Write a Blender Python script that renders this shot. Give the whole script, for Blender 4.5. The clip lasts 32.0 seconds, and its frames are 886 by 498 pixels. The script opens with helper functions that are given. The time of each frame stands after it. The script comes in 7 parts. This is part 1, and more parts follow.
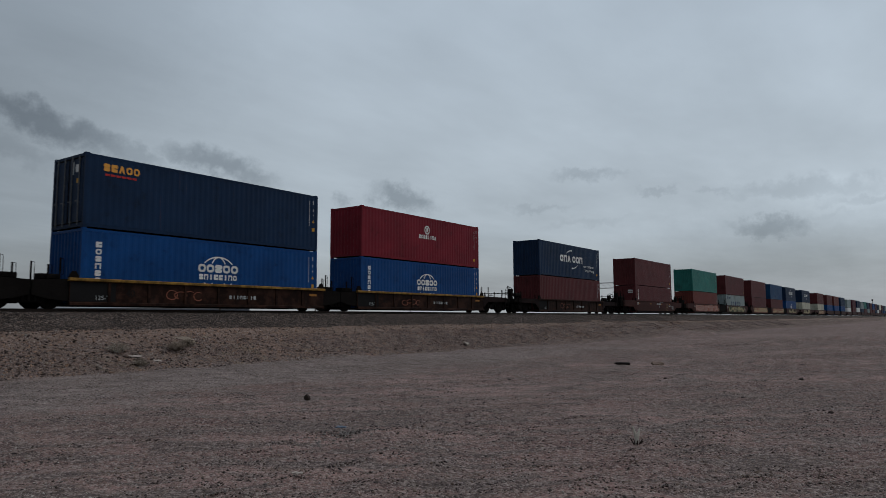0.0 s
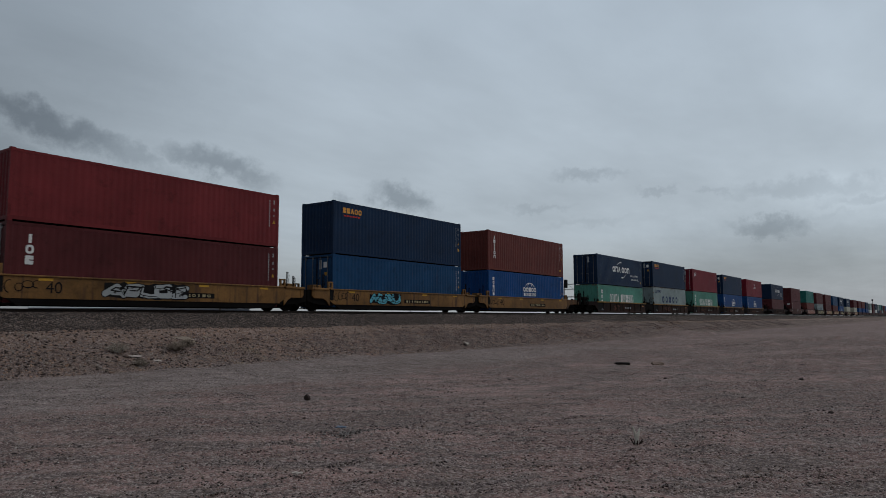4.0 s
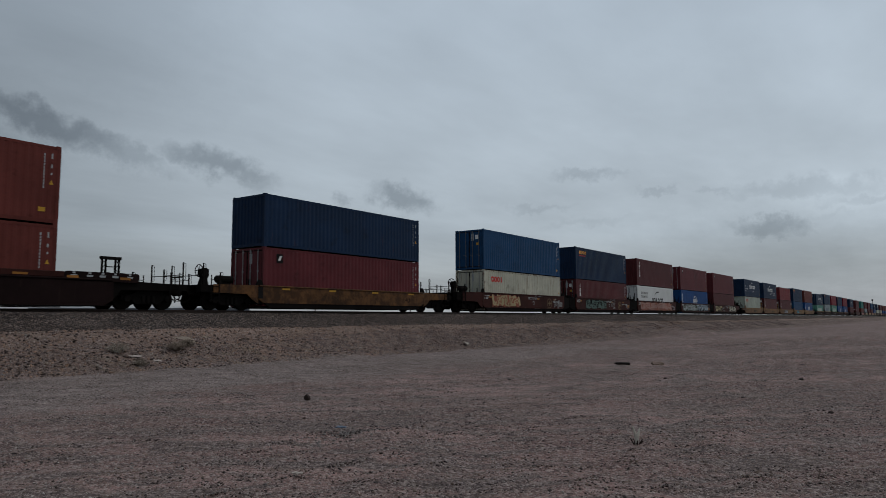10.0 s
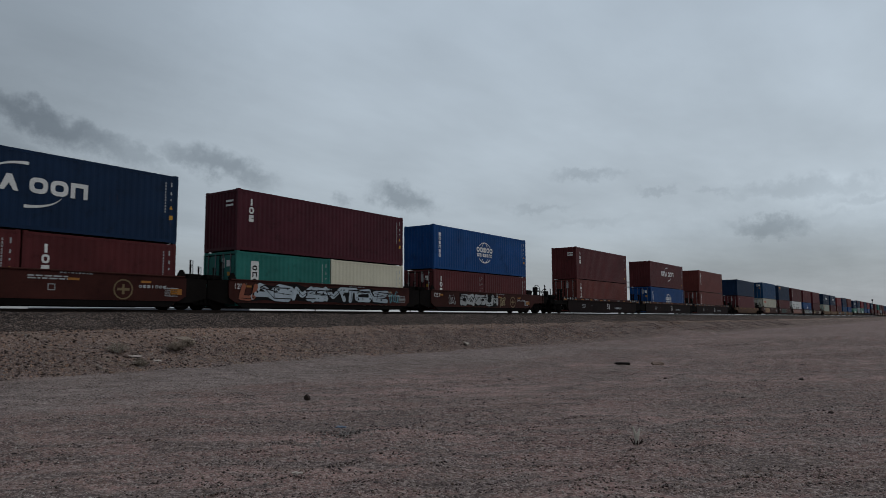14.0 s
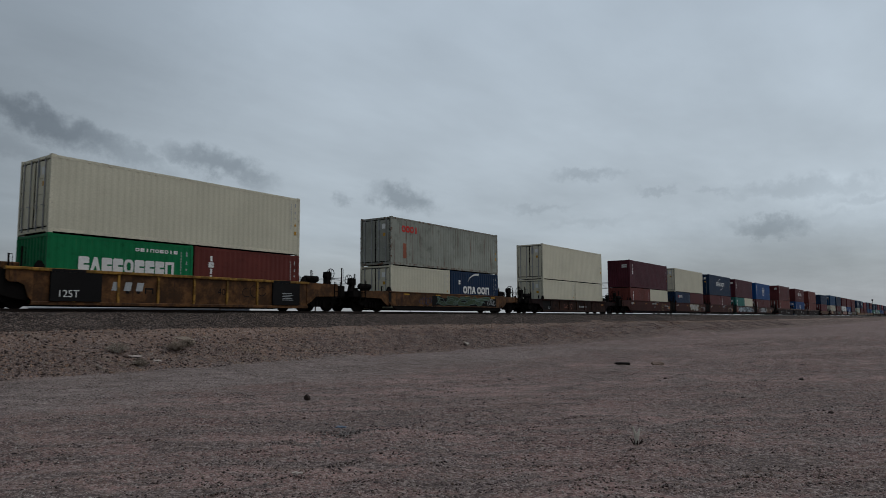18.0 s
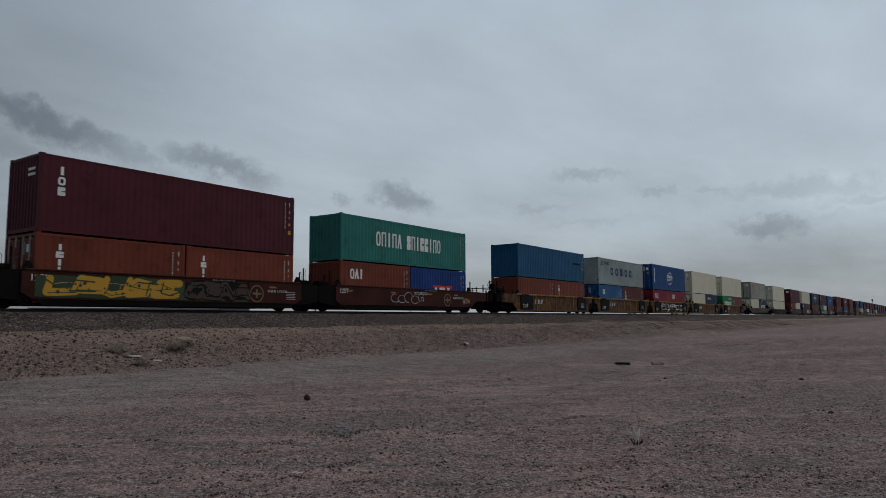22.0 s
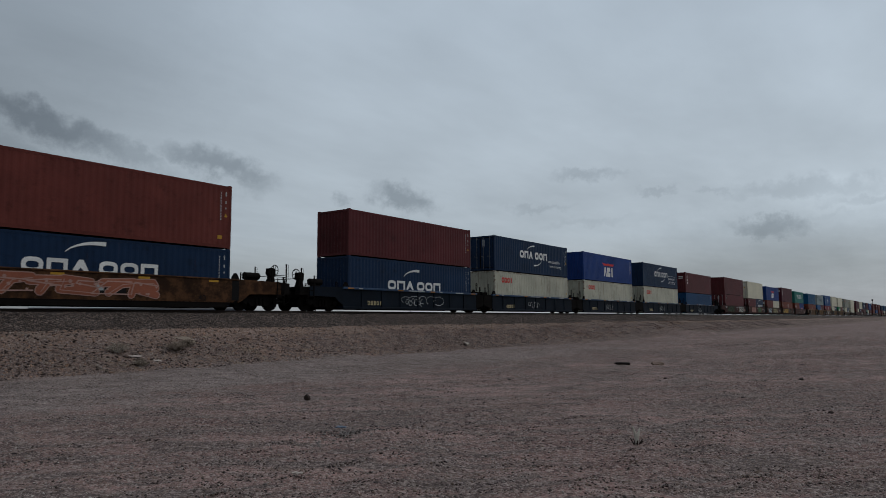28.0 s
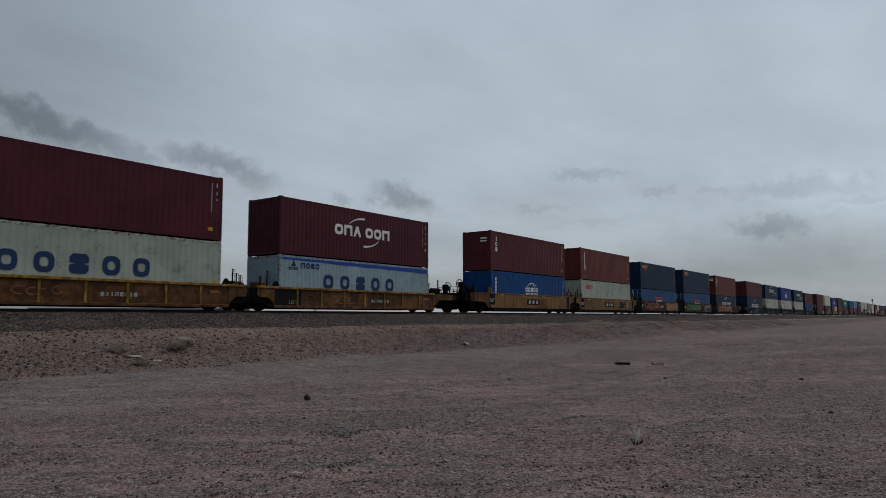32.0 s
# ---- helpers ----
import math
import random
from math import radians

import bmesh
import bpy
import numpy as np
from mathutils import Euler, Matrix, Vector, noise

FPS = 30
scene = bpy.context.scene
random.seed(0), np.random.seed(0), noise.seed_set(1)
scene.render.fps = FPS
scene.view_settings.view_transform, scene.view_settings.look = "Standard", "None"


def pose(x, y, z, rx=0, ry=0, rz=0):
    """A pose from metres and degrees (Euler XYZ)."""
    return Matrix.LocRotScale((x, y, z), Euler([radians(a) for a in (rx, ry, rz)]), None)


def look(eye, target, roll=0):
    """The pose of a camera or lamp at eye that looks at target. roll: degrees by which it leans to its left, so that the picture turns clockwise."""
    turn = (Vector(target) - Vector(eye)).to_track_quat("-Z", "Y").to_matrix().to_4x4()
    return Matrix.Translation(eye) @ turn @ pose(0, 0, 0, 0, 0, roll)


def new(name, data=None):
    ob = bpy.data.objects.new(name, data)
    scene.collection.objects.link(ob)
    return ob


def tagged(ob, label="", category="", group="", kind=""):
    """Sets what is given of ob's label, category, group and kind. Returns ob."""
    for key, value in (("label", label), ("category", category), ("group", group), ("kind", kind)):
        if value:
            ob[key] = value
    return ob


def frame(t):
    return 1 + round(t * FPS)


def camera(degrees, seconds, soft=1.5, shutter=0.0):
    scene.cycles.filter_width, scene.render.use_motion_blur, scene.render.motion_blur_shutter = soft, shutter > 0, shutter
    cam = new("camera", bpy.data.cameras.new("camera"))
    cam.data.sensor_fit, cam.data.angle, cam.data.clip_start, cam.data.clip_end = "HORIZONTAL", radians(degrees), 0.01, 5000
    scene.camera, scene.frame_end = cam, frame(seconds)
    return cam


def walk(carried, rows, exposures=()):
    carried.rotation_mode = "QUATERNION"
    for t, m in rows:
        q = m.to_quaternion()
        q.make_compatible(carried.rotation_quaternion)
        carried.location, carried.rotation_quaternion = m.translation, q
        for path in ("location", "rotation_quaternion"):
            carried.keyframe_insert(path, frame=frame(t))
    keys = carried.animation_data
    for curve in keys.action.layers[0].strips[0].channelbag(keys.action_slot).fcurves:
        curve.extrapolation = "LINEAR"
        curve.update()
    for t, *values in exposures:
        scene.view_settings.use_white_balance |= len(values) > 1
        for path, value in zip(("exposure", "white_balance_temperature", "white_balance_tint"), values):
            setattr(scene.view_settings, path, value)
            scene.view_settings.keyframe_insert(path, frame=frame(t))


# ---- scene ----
EYE = Vector((-0.154, -0.129, 1.563))
YAW, PITCH = radians(54.490), radians(5.759)
AIM = EYE + 100 * Vector((math.sin(YAW) * math.cos(PITCH), math.cos(YAW) * math.cos(PITCH), math.sin(PITCH)))
cam = camera(65.23, 32.0, soft=0.6, shutter=0.06)
walk(cam, [(0.0, look(EYE, AIM, -0.275)), (32.0, look(EYE, AIM, -0.275))], exposures=[(0.0, 0.0), (32.0, 0.0)])

# ---------------------------------------------------------------- world and sun
SUN_AZ, SUN_EL = 150.0, 62.0      # compass turn from +y towards +x, and height, in degrees


def link_chain(tree):
    """Shorthands to add a node and to join sockets."""
    def add(kind, **values):
        n = tree.nodes.new(kind)
        for k, v in values.items():
            if k == "op":
                n.operation = v
            elif k == "blend":
                n.blend_type = v
            elif k == "dtype":
                n.data_type = v
            elif k == "interp":
                n.interpolation_type = v
            else:
                n.inputs[int(k[1:])].default_value = v
        return n

    def join(a, b):
        tree.links.new(a, b)
    return add, join


def build_world():
    world = bpy.data.worlds.new("overcast_sky")
    scene.world = world
    world.use_nodes = True
    tree = world.node_tree
    tree.nodes.clear()
    add, join = link_chain(tree)
    out = add("ShaderNodeOutputWorld")
    bg = add("ShaderNodeBackground", i1=1.0)
    join(bg.outputs[0], out.inputs[0])
    sky = add("ShaderNodeTexSky")
    sky.sky_type = "NISHITA"
    sky.sun_disc = False
    sky.sun_elevation = radians(SUN_EL)
    sky.sun_rotation = radians(SUN_AZ)
    sky.dust_density = 3.0
    coord = add("ShaderNodeTexCoord")
    xyz = add("ShaderNodeSeparateXYZ")
    join(coord.outputs["Generated"], xyz.inputs[0])
    # height above the horizon, 0 to 1
    up = add("ShaderNodeMath", op="MAXIMUM", i1=0.0)
    join(xyz.outputs[2], up.inputs[0])
    deck = add("ShaderNodeValToRGB")
    ramp = deck.color_ramp
    ramp.elements[0].position, ramp.elements[0].color = 0.0, (0.385, 0.412, 0.435, 1)
    ramp.elements[1].position, ramp.elements[1].color = 1.0, (0.45, 0.50, 0.55, 1)
    for place, colour in ((0.025, (0.372, 0.40, 0.425, 1)), (0.07, (0.38, 0.422, 0.45, 1)), (0.12, (0.42, 0.482, 0.535, 1)), (0.22, (0.392, 0.453, 0.508, 1)), (0.42, (0.368, 0.432, 0.497, 1))):
        e = ramp.elements.new(place)
        e.color = colour
    join(up.outputs[0], deck.inputs[0])
    # the cloud deck seen in perspective: direction divided by its height
    plus = add("ShaderNodeMath", op="ADD", i1=0.09)
    join(up.outputs[0], plus.inputs[0])
    flat = add("ShaderNodeVectorMath", op="DIVIDE")
    spread = add("ShaderNodeCombineXYZ")
    for i in range(3):
        join(plus.outputs[0], spread.inputs[i])
    join(coord.outputs["Generated"], flat.inputs[0])
    join(spread.outputs[0], flat.inputs[1])
    stretch = add("ShaderNodeVectorMath", op="MULTIPLY", i1=(0.55, 1.0, 1.0))
    join(flat.outputs[0], stretch.inputs[0])
    broad = add("ShaderNodeTexNoise", i2=0.75, i3=5.0, i4=0.55)
    join(stretch.outputs[0], broad.inputs[0])
    fine = add("ShaderNodeTexNoise", i2=3.2, i3=7.0, i4=0.6)
    join(stretch.outputs[0], fine.inputs[0])
    span = add("ShaderNodeMapRange", i1=0.32, i2=0.72, i3=0.84, i4=1.16)
    join(broad.outputs[0], span.inputs[0])
    span2 = add("ShaderNodeMapRange", i1=0.3, i2=0.7, i3=0.965, i4=1.035)
    join(fine.outputs[0], span2.inputs[0])
    shade = add("ShaderNodeMath", op="MULTIPLY")
    join(span.outputs[0], shade.inputs[0])
    join(span2.outputs[0], shade.inputs[1])
    # thinner cloud, and so more light, towards the side where the sun stands
    glow = add("ShaderNodeVectorMath", op="DOT_PRODUCT", i1=(0.70, 0.06, 0.71))
    join(coord.outputs["Generated"], glow.inputs[0])
    lit = add("ShaderNodeMapRange", i1=0.40, i2=0.92, i3=0.63, i4=1.31)
    join(glow.outputs[1], lit.inputs[0])
    shade2 = add("ShaderNodeMath", op="MULTIPLY")
    join(shade.outputs[0], shade2.inputs[0])
    join(lit.outputs[0], shade2.inputs[1])
    # and a paler strip low in the sky beyond the train
    low_dir = add("ShaderNodeVectorMath", op="DOT_PRODUCT", i1=(0.530, 0.840, 0.113))
    join(coord.outputs["Generated"], low_dir.inputs[0])
    pale = add("ShaderNodeMapRange", interp="SMOOTHSTEP", i1=0.90, i2=1.0, i3=1.0, i4=1.10)
    join(low_dir.outputs[1], pale.inputs[0])
    shade3 = add("ShaderNodeMath", op="MULTIPLY")
    join(shade2.outputs[0], shade3.inputs[0])
    join(pale.outputs[0], shade3.inputs[1])
    shade = shade3
    # ragged dark scud under the deck: azimuth and height in degrees, wobbled by noise
    az = add("ShaderNodeMath", op="ARCTAN2")
    join(xyz.outputs[0], az.inputs[0])
    join(xyz.outputs[1], az.inputs[1])
    el = add("ShaderNodeMath", op="ARCSINE")
    join(xyz.outputs[2], el.inputs[0])
    place = add("ShaderNodeCombineXYZ")
    join(az.outputs[0], place.inputs[0])
    join(el.outputs[0], place.inputs[1])
    degs = add("ShaderNodeVectorMath", op="SCALE")
    degs.inputs[3].default_value = 57.2958
    join(place.outputs[0], degs.inputs[0])
    wob = add("ShaderNodeTexNoise", i2=0.5, i3=8.0, i4=0.66)
    join(degs.outputs[0], wob.inputs[0])
    off = add("ShaderNodeVectorMath", op="SUBTRACT", i1=(0.5, 0.5, 0.5))
    join(wob.outputs[1], off.inputs[0])
    off2 = add("ShaderNodeVectorMath", op="MULTIPLY", i1=(5.0, 3.6, 0.0))
    join(off.outputs[0], off2.inputs[0])
    wobbled = add("ShaderNodeVectorMath", op="ADD")
    join(degs.outputs[0], wobbled.inputs[0])
    join(off2.outputs[0], wobbled.inputs[1])
    total = None
    scud = (
        (24.0, 14.2, 6.8, 1.35, -17, 0.56), (22.0, 12.2, 3.0, 1.2, -25, 0.22), (29.5, 12.6, 3.5, 0.9, -20, 0.30), (36.2, 12.2, 4.6, 1.05, -11, 0.44),
        (39.0, 11.2, 1.8, 1.2, -30, 0.24), (51.0, 9.9, 2.8, 1.05, -12, 0.45), (46.1, 9.7, 0.9, 0.6, 0, 0.24),
        (79.9, 6.7, 3.2, 1.05, -3, 0.45), (66.3, 11.5, 2.6, 0.55, -2, 0.24), (71.9, 10.2, 1.5, 0.3, 0, 0.16),
        (75.1, 5.8, 0.9, 0.55, 0, 0.15), (82.5, 9.4, 6.0, 0.8, -2, 0.20), (86.0, 8.4, 3.5, 0.45, -2, 0.18), (84.0, 7.3, 3.0, 0.5, 3, 0.15), (21.5, 15.6, 2.5, 0.8, -20, 0.30), (62.6, 8.9, 2.6, 0.3, 0, 0.13),
        (76.4, 9.7, 1.5, 0.3, 0, 0.14), (80.0, 4.4, 12.0, 4.0, 0, 0.21), (26.0, 22.0, 13.0, 9.0, 0, 0.22), (66.5, 7.7, 4.0, 0.35, 0, 0.08),
    )
    for a, e, w, h, tilt, strength in scud:
        m = add("ShaderNodeMapping")
        m.vector_type = "TEXTURE"
        m.inputs[1].default_value = (a, e, 0)
        m.inputs[2].default_value = (0, 0, radians(tilt))
        m.inputs[3].default_value = (w, h, 1)
        join(wobbled.outputs[0], m.inputs[0])
        far = add("ShaderNodeVectorMath", op="LENGTH")
        join(m.outputs[0], far.inputs[0])
        fall = add("ShaderNodeMapRange", interp="SMOOTHSTEP", i1=1.45, i2=0.2, i3=0.0, i4=strength)
        join(far.outputs[1], fall.inputs[0])
        if total is None:
            total = fall.outputs[0]
        else:
            more = add("ShaderNodeMath", op="MAXIMUM")
            join(total, more.inputs[0])
            join(fall.outputs[0], more.inputs[1])
            total = more.outputs[0]
    tone = add("ShaderNodeVectorMath", op="SCALE")
    join(deck.outputs[0], tone.inputs[0])
    join(shade.outputs[0], tone.inputs[3])
    scud_grey = add("ShaderNodeVectorMath", op="MULTIPLY", i1=(0.10, 0.125, 0.15))
    join(tone.outputs[0], scud_grey.inputs[0])
    veil = add("ShaderNodeMix", dtype="RGBA")
    join(total, veil.inputs[0])
    join(tone.outputs[0], veil.inputs[6])
    join(scud_grey.outputs[0], veil.inputs[7])
    dim = add("ShaderNodeVectorMath", op="SCALE")
    dim.inputs[3].default_value = 0.06
    join(sky.outputs[0], dim.inputs[0])
    mix = add("ShaderNodeMix", dtype="RGBA")
    mix.inputs[0].default_value = 0.90
    join(dim.outputs[0], mix.inputs[6])
    join(veil.outputs[2], mix.inputs[7])
    join(mix.outputs[2], bg.inputs[0])


build_world()
sun = new("sun", bpy.data.lights.new("sun", "SUN"))
sun.data.energy, sun.data.angle, sun.data.color = 0.75, radians(25), (1.0, 0.965, 0.91)
away = Vector((math.sin(radians(SUN_AZ)) * math.cos(radians(SUN_EL)), math.cos(radians(SUN_AZ)) * math.cos(radians(SUN_EL)), math.sin(radians(SUN_EL))))
sun.matrix_world = look(away * 50, (0, 0, 0))


# ---------------------------------------------------------------- materials
def surface(name, colour, rough=0.6, metal=0.0, fade=0.25, rust=0.0, rust_colour=(0.11, 0.045, 0.022), grain=0.12, bump=0.15, scale=1.0, streak=True, gloss=0.2, dirt=0.0, heavy=False):
    """Paint, steel or dirt: broad fading, streaked rust or grime, fine grain and relief."""
    m = bpy.data.materials.new(name)
    m.use_nodes = True
    tree = m.node_tree
    bsdf = tree.nodes["Principled BSDF"]
    add, join = link_chain(tree)
    coord = add("ShaderNodeTexCoord")
    info = add("ShaderNodeObjectInfo")
    shift = add("ShaderNodeVectorMath", op="SCALE", i0=(37.0, 61.0, 23.0))
    join(info.outputs["Random"], shift.inputs[3])
    at = add("ShaderNodeVectorMath", op="ADD")
    join(coord.outputs["Object"], at.inputs[0])
    join(shift.outputs[0], at.inputs[1])
    broad = add("ShaderNodeTexNoise", i2=0.55 * scale, i3=4.0, i4=0.6)
    join(at.outputs[0], broad.inputs[0])
    small = add("ShaderNodeTexNoise", i2=14.0 * scale, i3=5.0, i4=0.65)
    join(at.outputs[0], small.inputs[0])
    runs = add("ShaderNodeVectorMath", op="MULTIPLY", i1=(5.0 * scale, 5.0 * scale, (0.45 if streak else 5.0) * scale))
    join(at.outputs[0], runs.inputs[0])
    drip = add("ShaderNodeTexNoise", i2=1.0, i3=6.0, i4=0.6)
    join(runs.outputs[0], drip.inputs[0])
    hue = add("ShaderNodeMapRange", i1=0.3, i2=0.7, i3=1.0 - fade, i4=1.0 + fade)
    join(broad.outputs[0], hue.inputs[0])
    own = add("ShaderNodeMapRange", i1=0.0, i2=1.0, i3=0.94, i4=1.06)
    join(info.outputs["Random"], own.inputs[0])
    g = add("ShaderNodeMapRange", i1=0.3, i2=0.7, i3=1.0 - grain, i4=1.0 + grain)
    join(small.outputs[0], g.inputs[0])
    k = add("ShaderNodeMath", op="MULTIPLY")
    join(hue.outputs[0], k.inputs[0])
    join(g.outputs[0], k.inputs[1])
    k2 = add("ShaderNodeMath", op="MULTIPLY")
    join(k.outputs[0], k2.inputs[0])
    join(own.outputs[0], k2.inputs[1])
    paint = add("ShaderNodeVectorMath", op="SCALE", i0=colour)
    join(k2.outputs[0], paint.inputs[3])
    mask = add("ShaderNodeMapRange", interp="SMOOTHSTEP", i1=0.66 - 0.22 * rust, i2=0.84 - 0.22 * rust, i3=0.0, i4=min(1.0, 0.25 + rust) if rust else 0.0)
    join(drip.outputs[0], mask.inputs[0])
    mix = add("ShaderNodeMix", dtype="RGBA")
    join(mask.outputs[0], mix.inputs[0])
    join(paint.outputs[0], mix.inputs[6])
    mix.inputs[7].default_value = (*rust_colour, 1)
    # soot and road dirt: darker and duller smears, and pale scuffs
    smear = add("ShaderNodeTexNoise", i2=1.7 * scale, i3=8.0, i4=0.7)
    join(at.outputs[0], smear.inputs[0])
    soot = add("ShaderNodeMapRange", interp="SMOOTHSTEP", i1=0.40 if heavy else 0.52, i2=0.58 if heavy else 0.72, i3=0.0, i4=dirt)
    join(smear.outputs[0], soot.inputs[0])
    grime = add("ShaderNodeVectorMath", op="MULTIPLY", i1=(0.17, 0.17, 0.19) if heavy else (0.42, 0.40, 0.38))
    join(mix.outputs[2], grime.inputs[0])
    dirty = add("ShaderNodeMix", dtype="RGBA")
    join(soot.outputs[0], dirty.inputs[0])
    join(mix.outputs[2], dirty.inputs[6])
    join(grime.outputs[0], dirty.inputs[7])
    scuff = add("ShaderNodeTexNoise", i2=5.5 * scale, i3=6.0, i4=0.75)
    join(at.outputs[0], scuff.inputs[0])
    rub = add("ShaderNodeMapRange", interp="SMOOTHSTEP", i1=0.70, i2=0.78, i3=0.0, i4=dirt * 0.4)
    join(scuff.outputs[0], rub.inputs[0])
    worn = add("ShaderNodeMix", dtype="RGBA")
    join(rub.outputs[0], worn.inputs[0])
    join(dirty.outputs[2], worn.inputs[6])
    worn.inputs[7].default_value = (0.20, 0.15, 0.12, 1)
    join(worn.outputs[2], bsdf.inputs["Base Color"])
    r = add("ShaderNodeMapRange", i1=0.3, i2=0.7, i3=max(0.05, rough - 0.12), i4=min(1.0, rough + 0.12))
    join(small.outputs[0], r.inputs[0])
    join(r.outputs[0], bsdf.inputs["Roughness"])
    bsdf.inputs["Metallic"].default_value = metal
    bsdf.inputs["Specular IOR Level"].default_value = gloss
    if bump:
        b = add("ShaderNodeBump")
        b.inputs["Strength"].default_value = bump
        b.inputs["Distance"].default_value = 0.02
        join(small.outputs[0], b.inputs["Height"])
        join(b.outputs[0], bsdf.inputs["Normal"])
    return m


COLOURS = {
    "navy": (0.0058, 0.0212, 0.056), "blue": (0.0034, 0.049, 0.178), "maroon": (0.082, 0.0178, 0.0195), "crimson": (0.100, 0.0205, 0.0245), "plum": (0.063, 0.0128, 0.0205),
    "brown": (0.118, 0.029, 0.0235), "red": (0.156, 0.0108, 0.0205), "coral": (0.15, 0.022, 0.025), "mint": (0.072, 0.225, 0.175),
    "teal": (0.022, 0.145, 0.125), "cream": (0.57, 0.545, 0.43), "white": (0.64, 0.66, 0.65), "pale": (0.335, 0.375, 0.32),
    "ivory": (0.42, 0.415, 0.338), "grey": (0.225, 0.278, 0.28), "weathered": (0.255, 0.27, 0.235), "azure": (0.006, 0.066, 0.152),
    "sky": (0.012, 0.060, 0.160), "orange": (0.145, 0.034, 0.0195), "green": (0.005, 0.15, 0.055), "royal": (0.009, 0.036, 0.165),
    "slate": (0.0066, 0.046, 0.12), "ice": (0.25, 0.335, 0.38),
}
RUST = {"weathered": 0.5, "ivory": 0.45, "pale": 0.18, "grey": 0.22, "ice": 0.2, "mint": 0.25, "sky": 0.3, "azure": 0.2, "cream": 0.1, "white": 0.08}
WORDS = {"cream": "cream", "ivory": "off-white", "pale": "pale grey-green", "weathered": "weathered grey", "azure": "mid-blue", "sky": "faded blue",
         "royal": "royal blue", "slate": "dark blue", "ice": "light grey-blue", "navy": "dark navy", "blue": "bright blue", "plum": "dark maroon", "crimson": "maroon-red",
         "brown": "red-brown", "coral": "bright red", "mint": "pale green", "teal": "dark green", "orange": "orange-brown"}
PAINT = {k: surface("paint_" + k, v, 0.55, 0.0, 0.07 if sum(v) > 1.3 else 0.20, RUST.get(k, 0.14), grain=0.09, bump=0.06, gloss=0.13, dirt=0.10 if sum(v) > 1.3 else 0.6) for k, v in COLOURS.items()}
for k in ("ivory", "weathered", "pale", "grey", "sky", "cream", "ice", "mint"):
    PAINT[k + "_edge"] = surface("paint_" + k + "_edge", COLOURS[k], 0.6, 0.0, 0.12, 0.35 if k == "cream" else 0.9, (0.115, 0.055, 0.03), grain=0.15, bump=0.1, scale=1.2, streak=False, dirt=0.3)
INK = {
    "amber": surface("ink_amber", (0.30, 0.125, 0.025), 0.6, fade=0.25, rust=0.5, rust_colour=(0.10, 0.05, 0.03), dirt=0.5),
    "white": surface("ink_white", (0.66, 0.67, 0.66), 0.6, fade=0.1, grain=0.1, rust=0.12, rust_colour=(0.3, 0.28, 0.25)),
    "yellow": surface("ink_yellow", (0.46, 0.25, 0.03), 0.6, fade=0.1), "orange": surface("ink_orange", (0.72, 0.33, 0.06), 0.6, fade=0.08),
    "red": surface("ink_red", (0.52, 0.035, 0.03), 0.6, fade=0.1), "blue": surface("ink_blue", (0.013, 0.032, 0.095), 0.6, fade=0.1),
    "black": surface("ink_black", (0.0125, 0.012, 0.0125), 0.75, fade=0.2, gloss=0.05), "green": surface("ink_green", (0.065, 0.165, 0.07), 0.6, fade=0.2),
    "moss": surface("ink_moss", (0.035, 0.055, 0.028), 0.7, fade=0.2), "silver": surface("ink_silver", (0.34, 0.36, 0.37), 0.5, fade=0.15),
    "pink": surface("ink_pink", (0.34, 0.21, 0.18), 0.6, fade=0.2), "rustred": surface("ink_rust", (0.26, 0.085, 0.05), 0.6, fade=0.2),
    "tan": surface("ink_tan", (0.36, 0.30, 0.17), 0.6, fade=0.25), "cyan": surface("ink_cyan", (0.10, 0.38, 0.48), 0.6, fade=0.1),
}
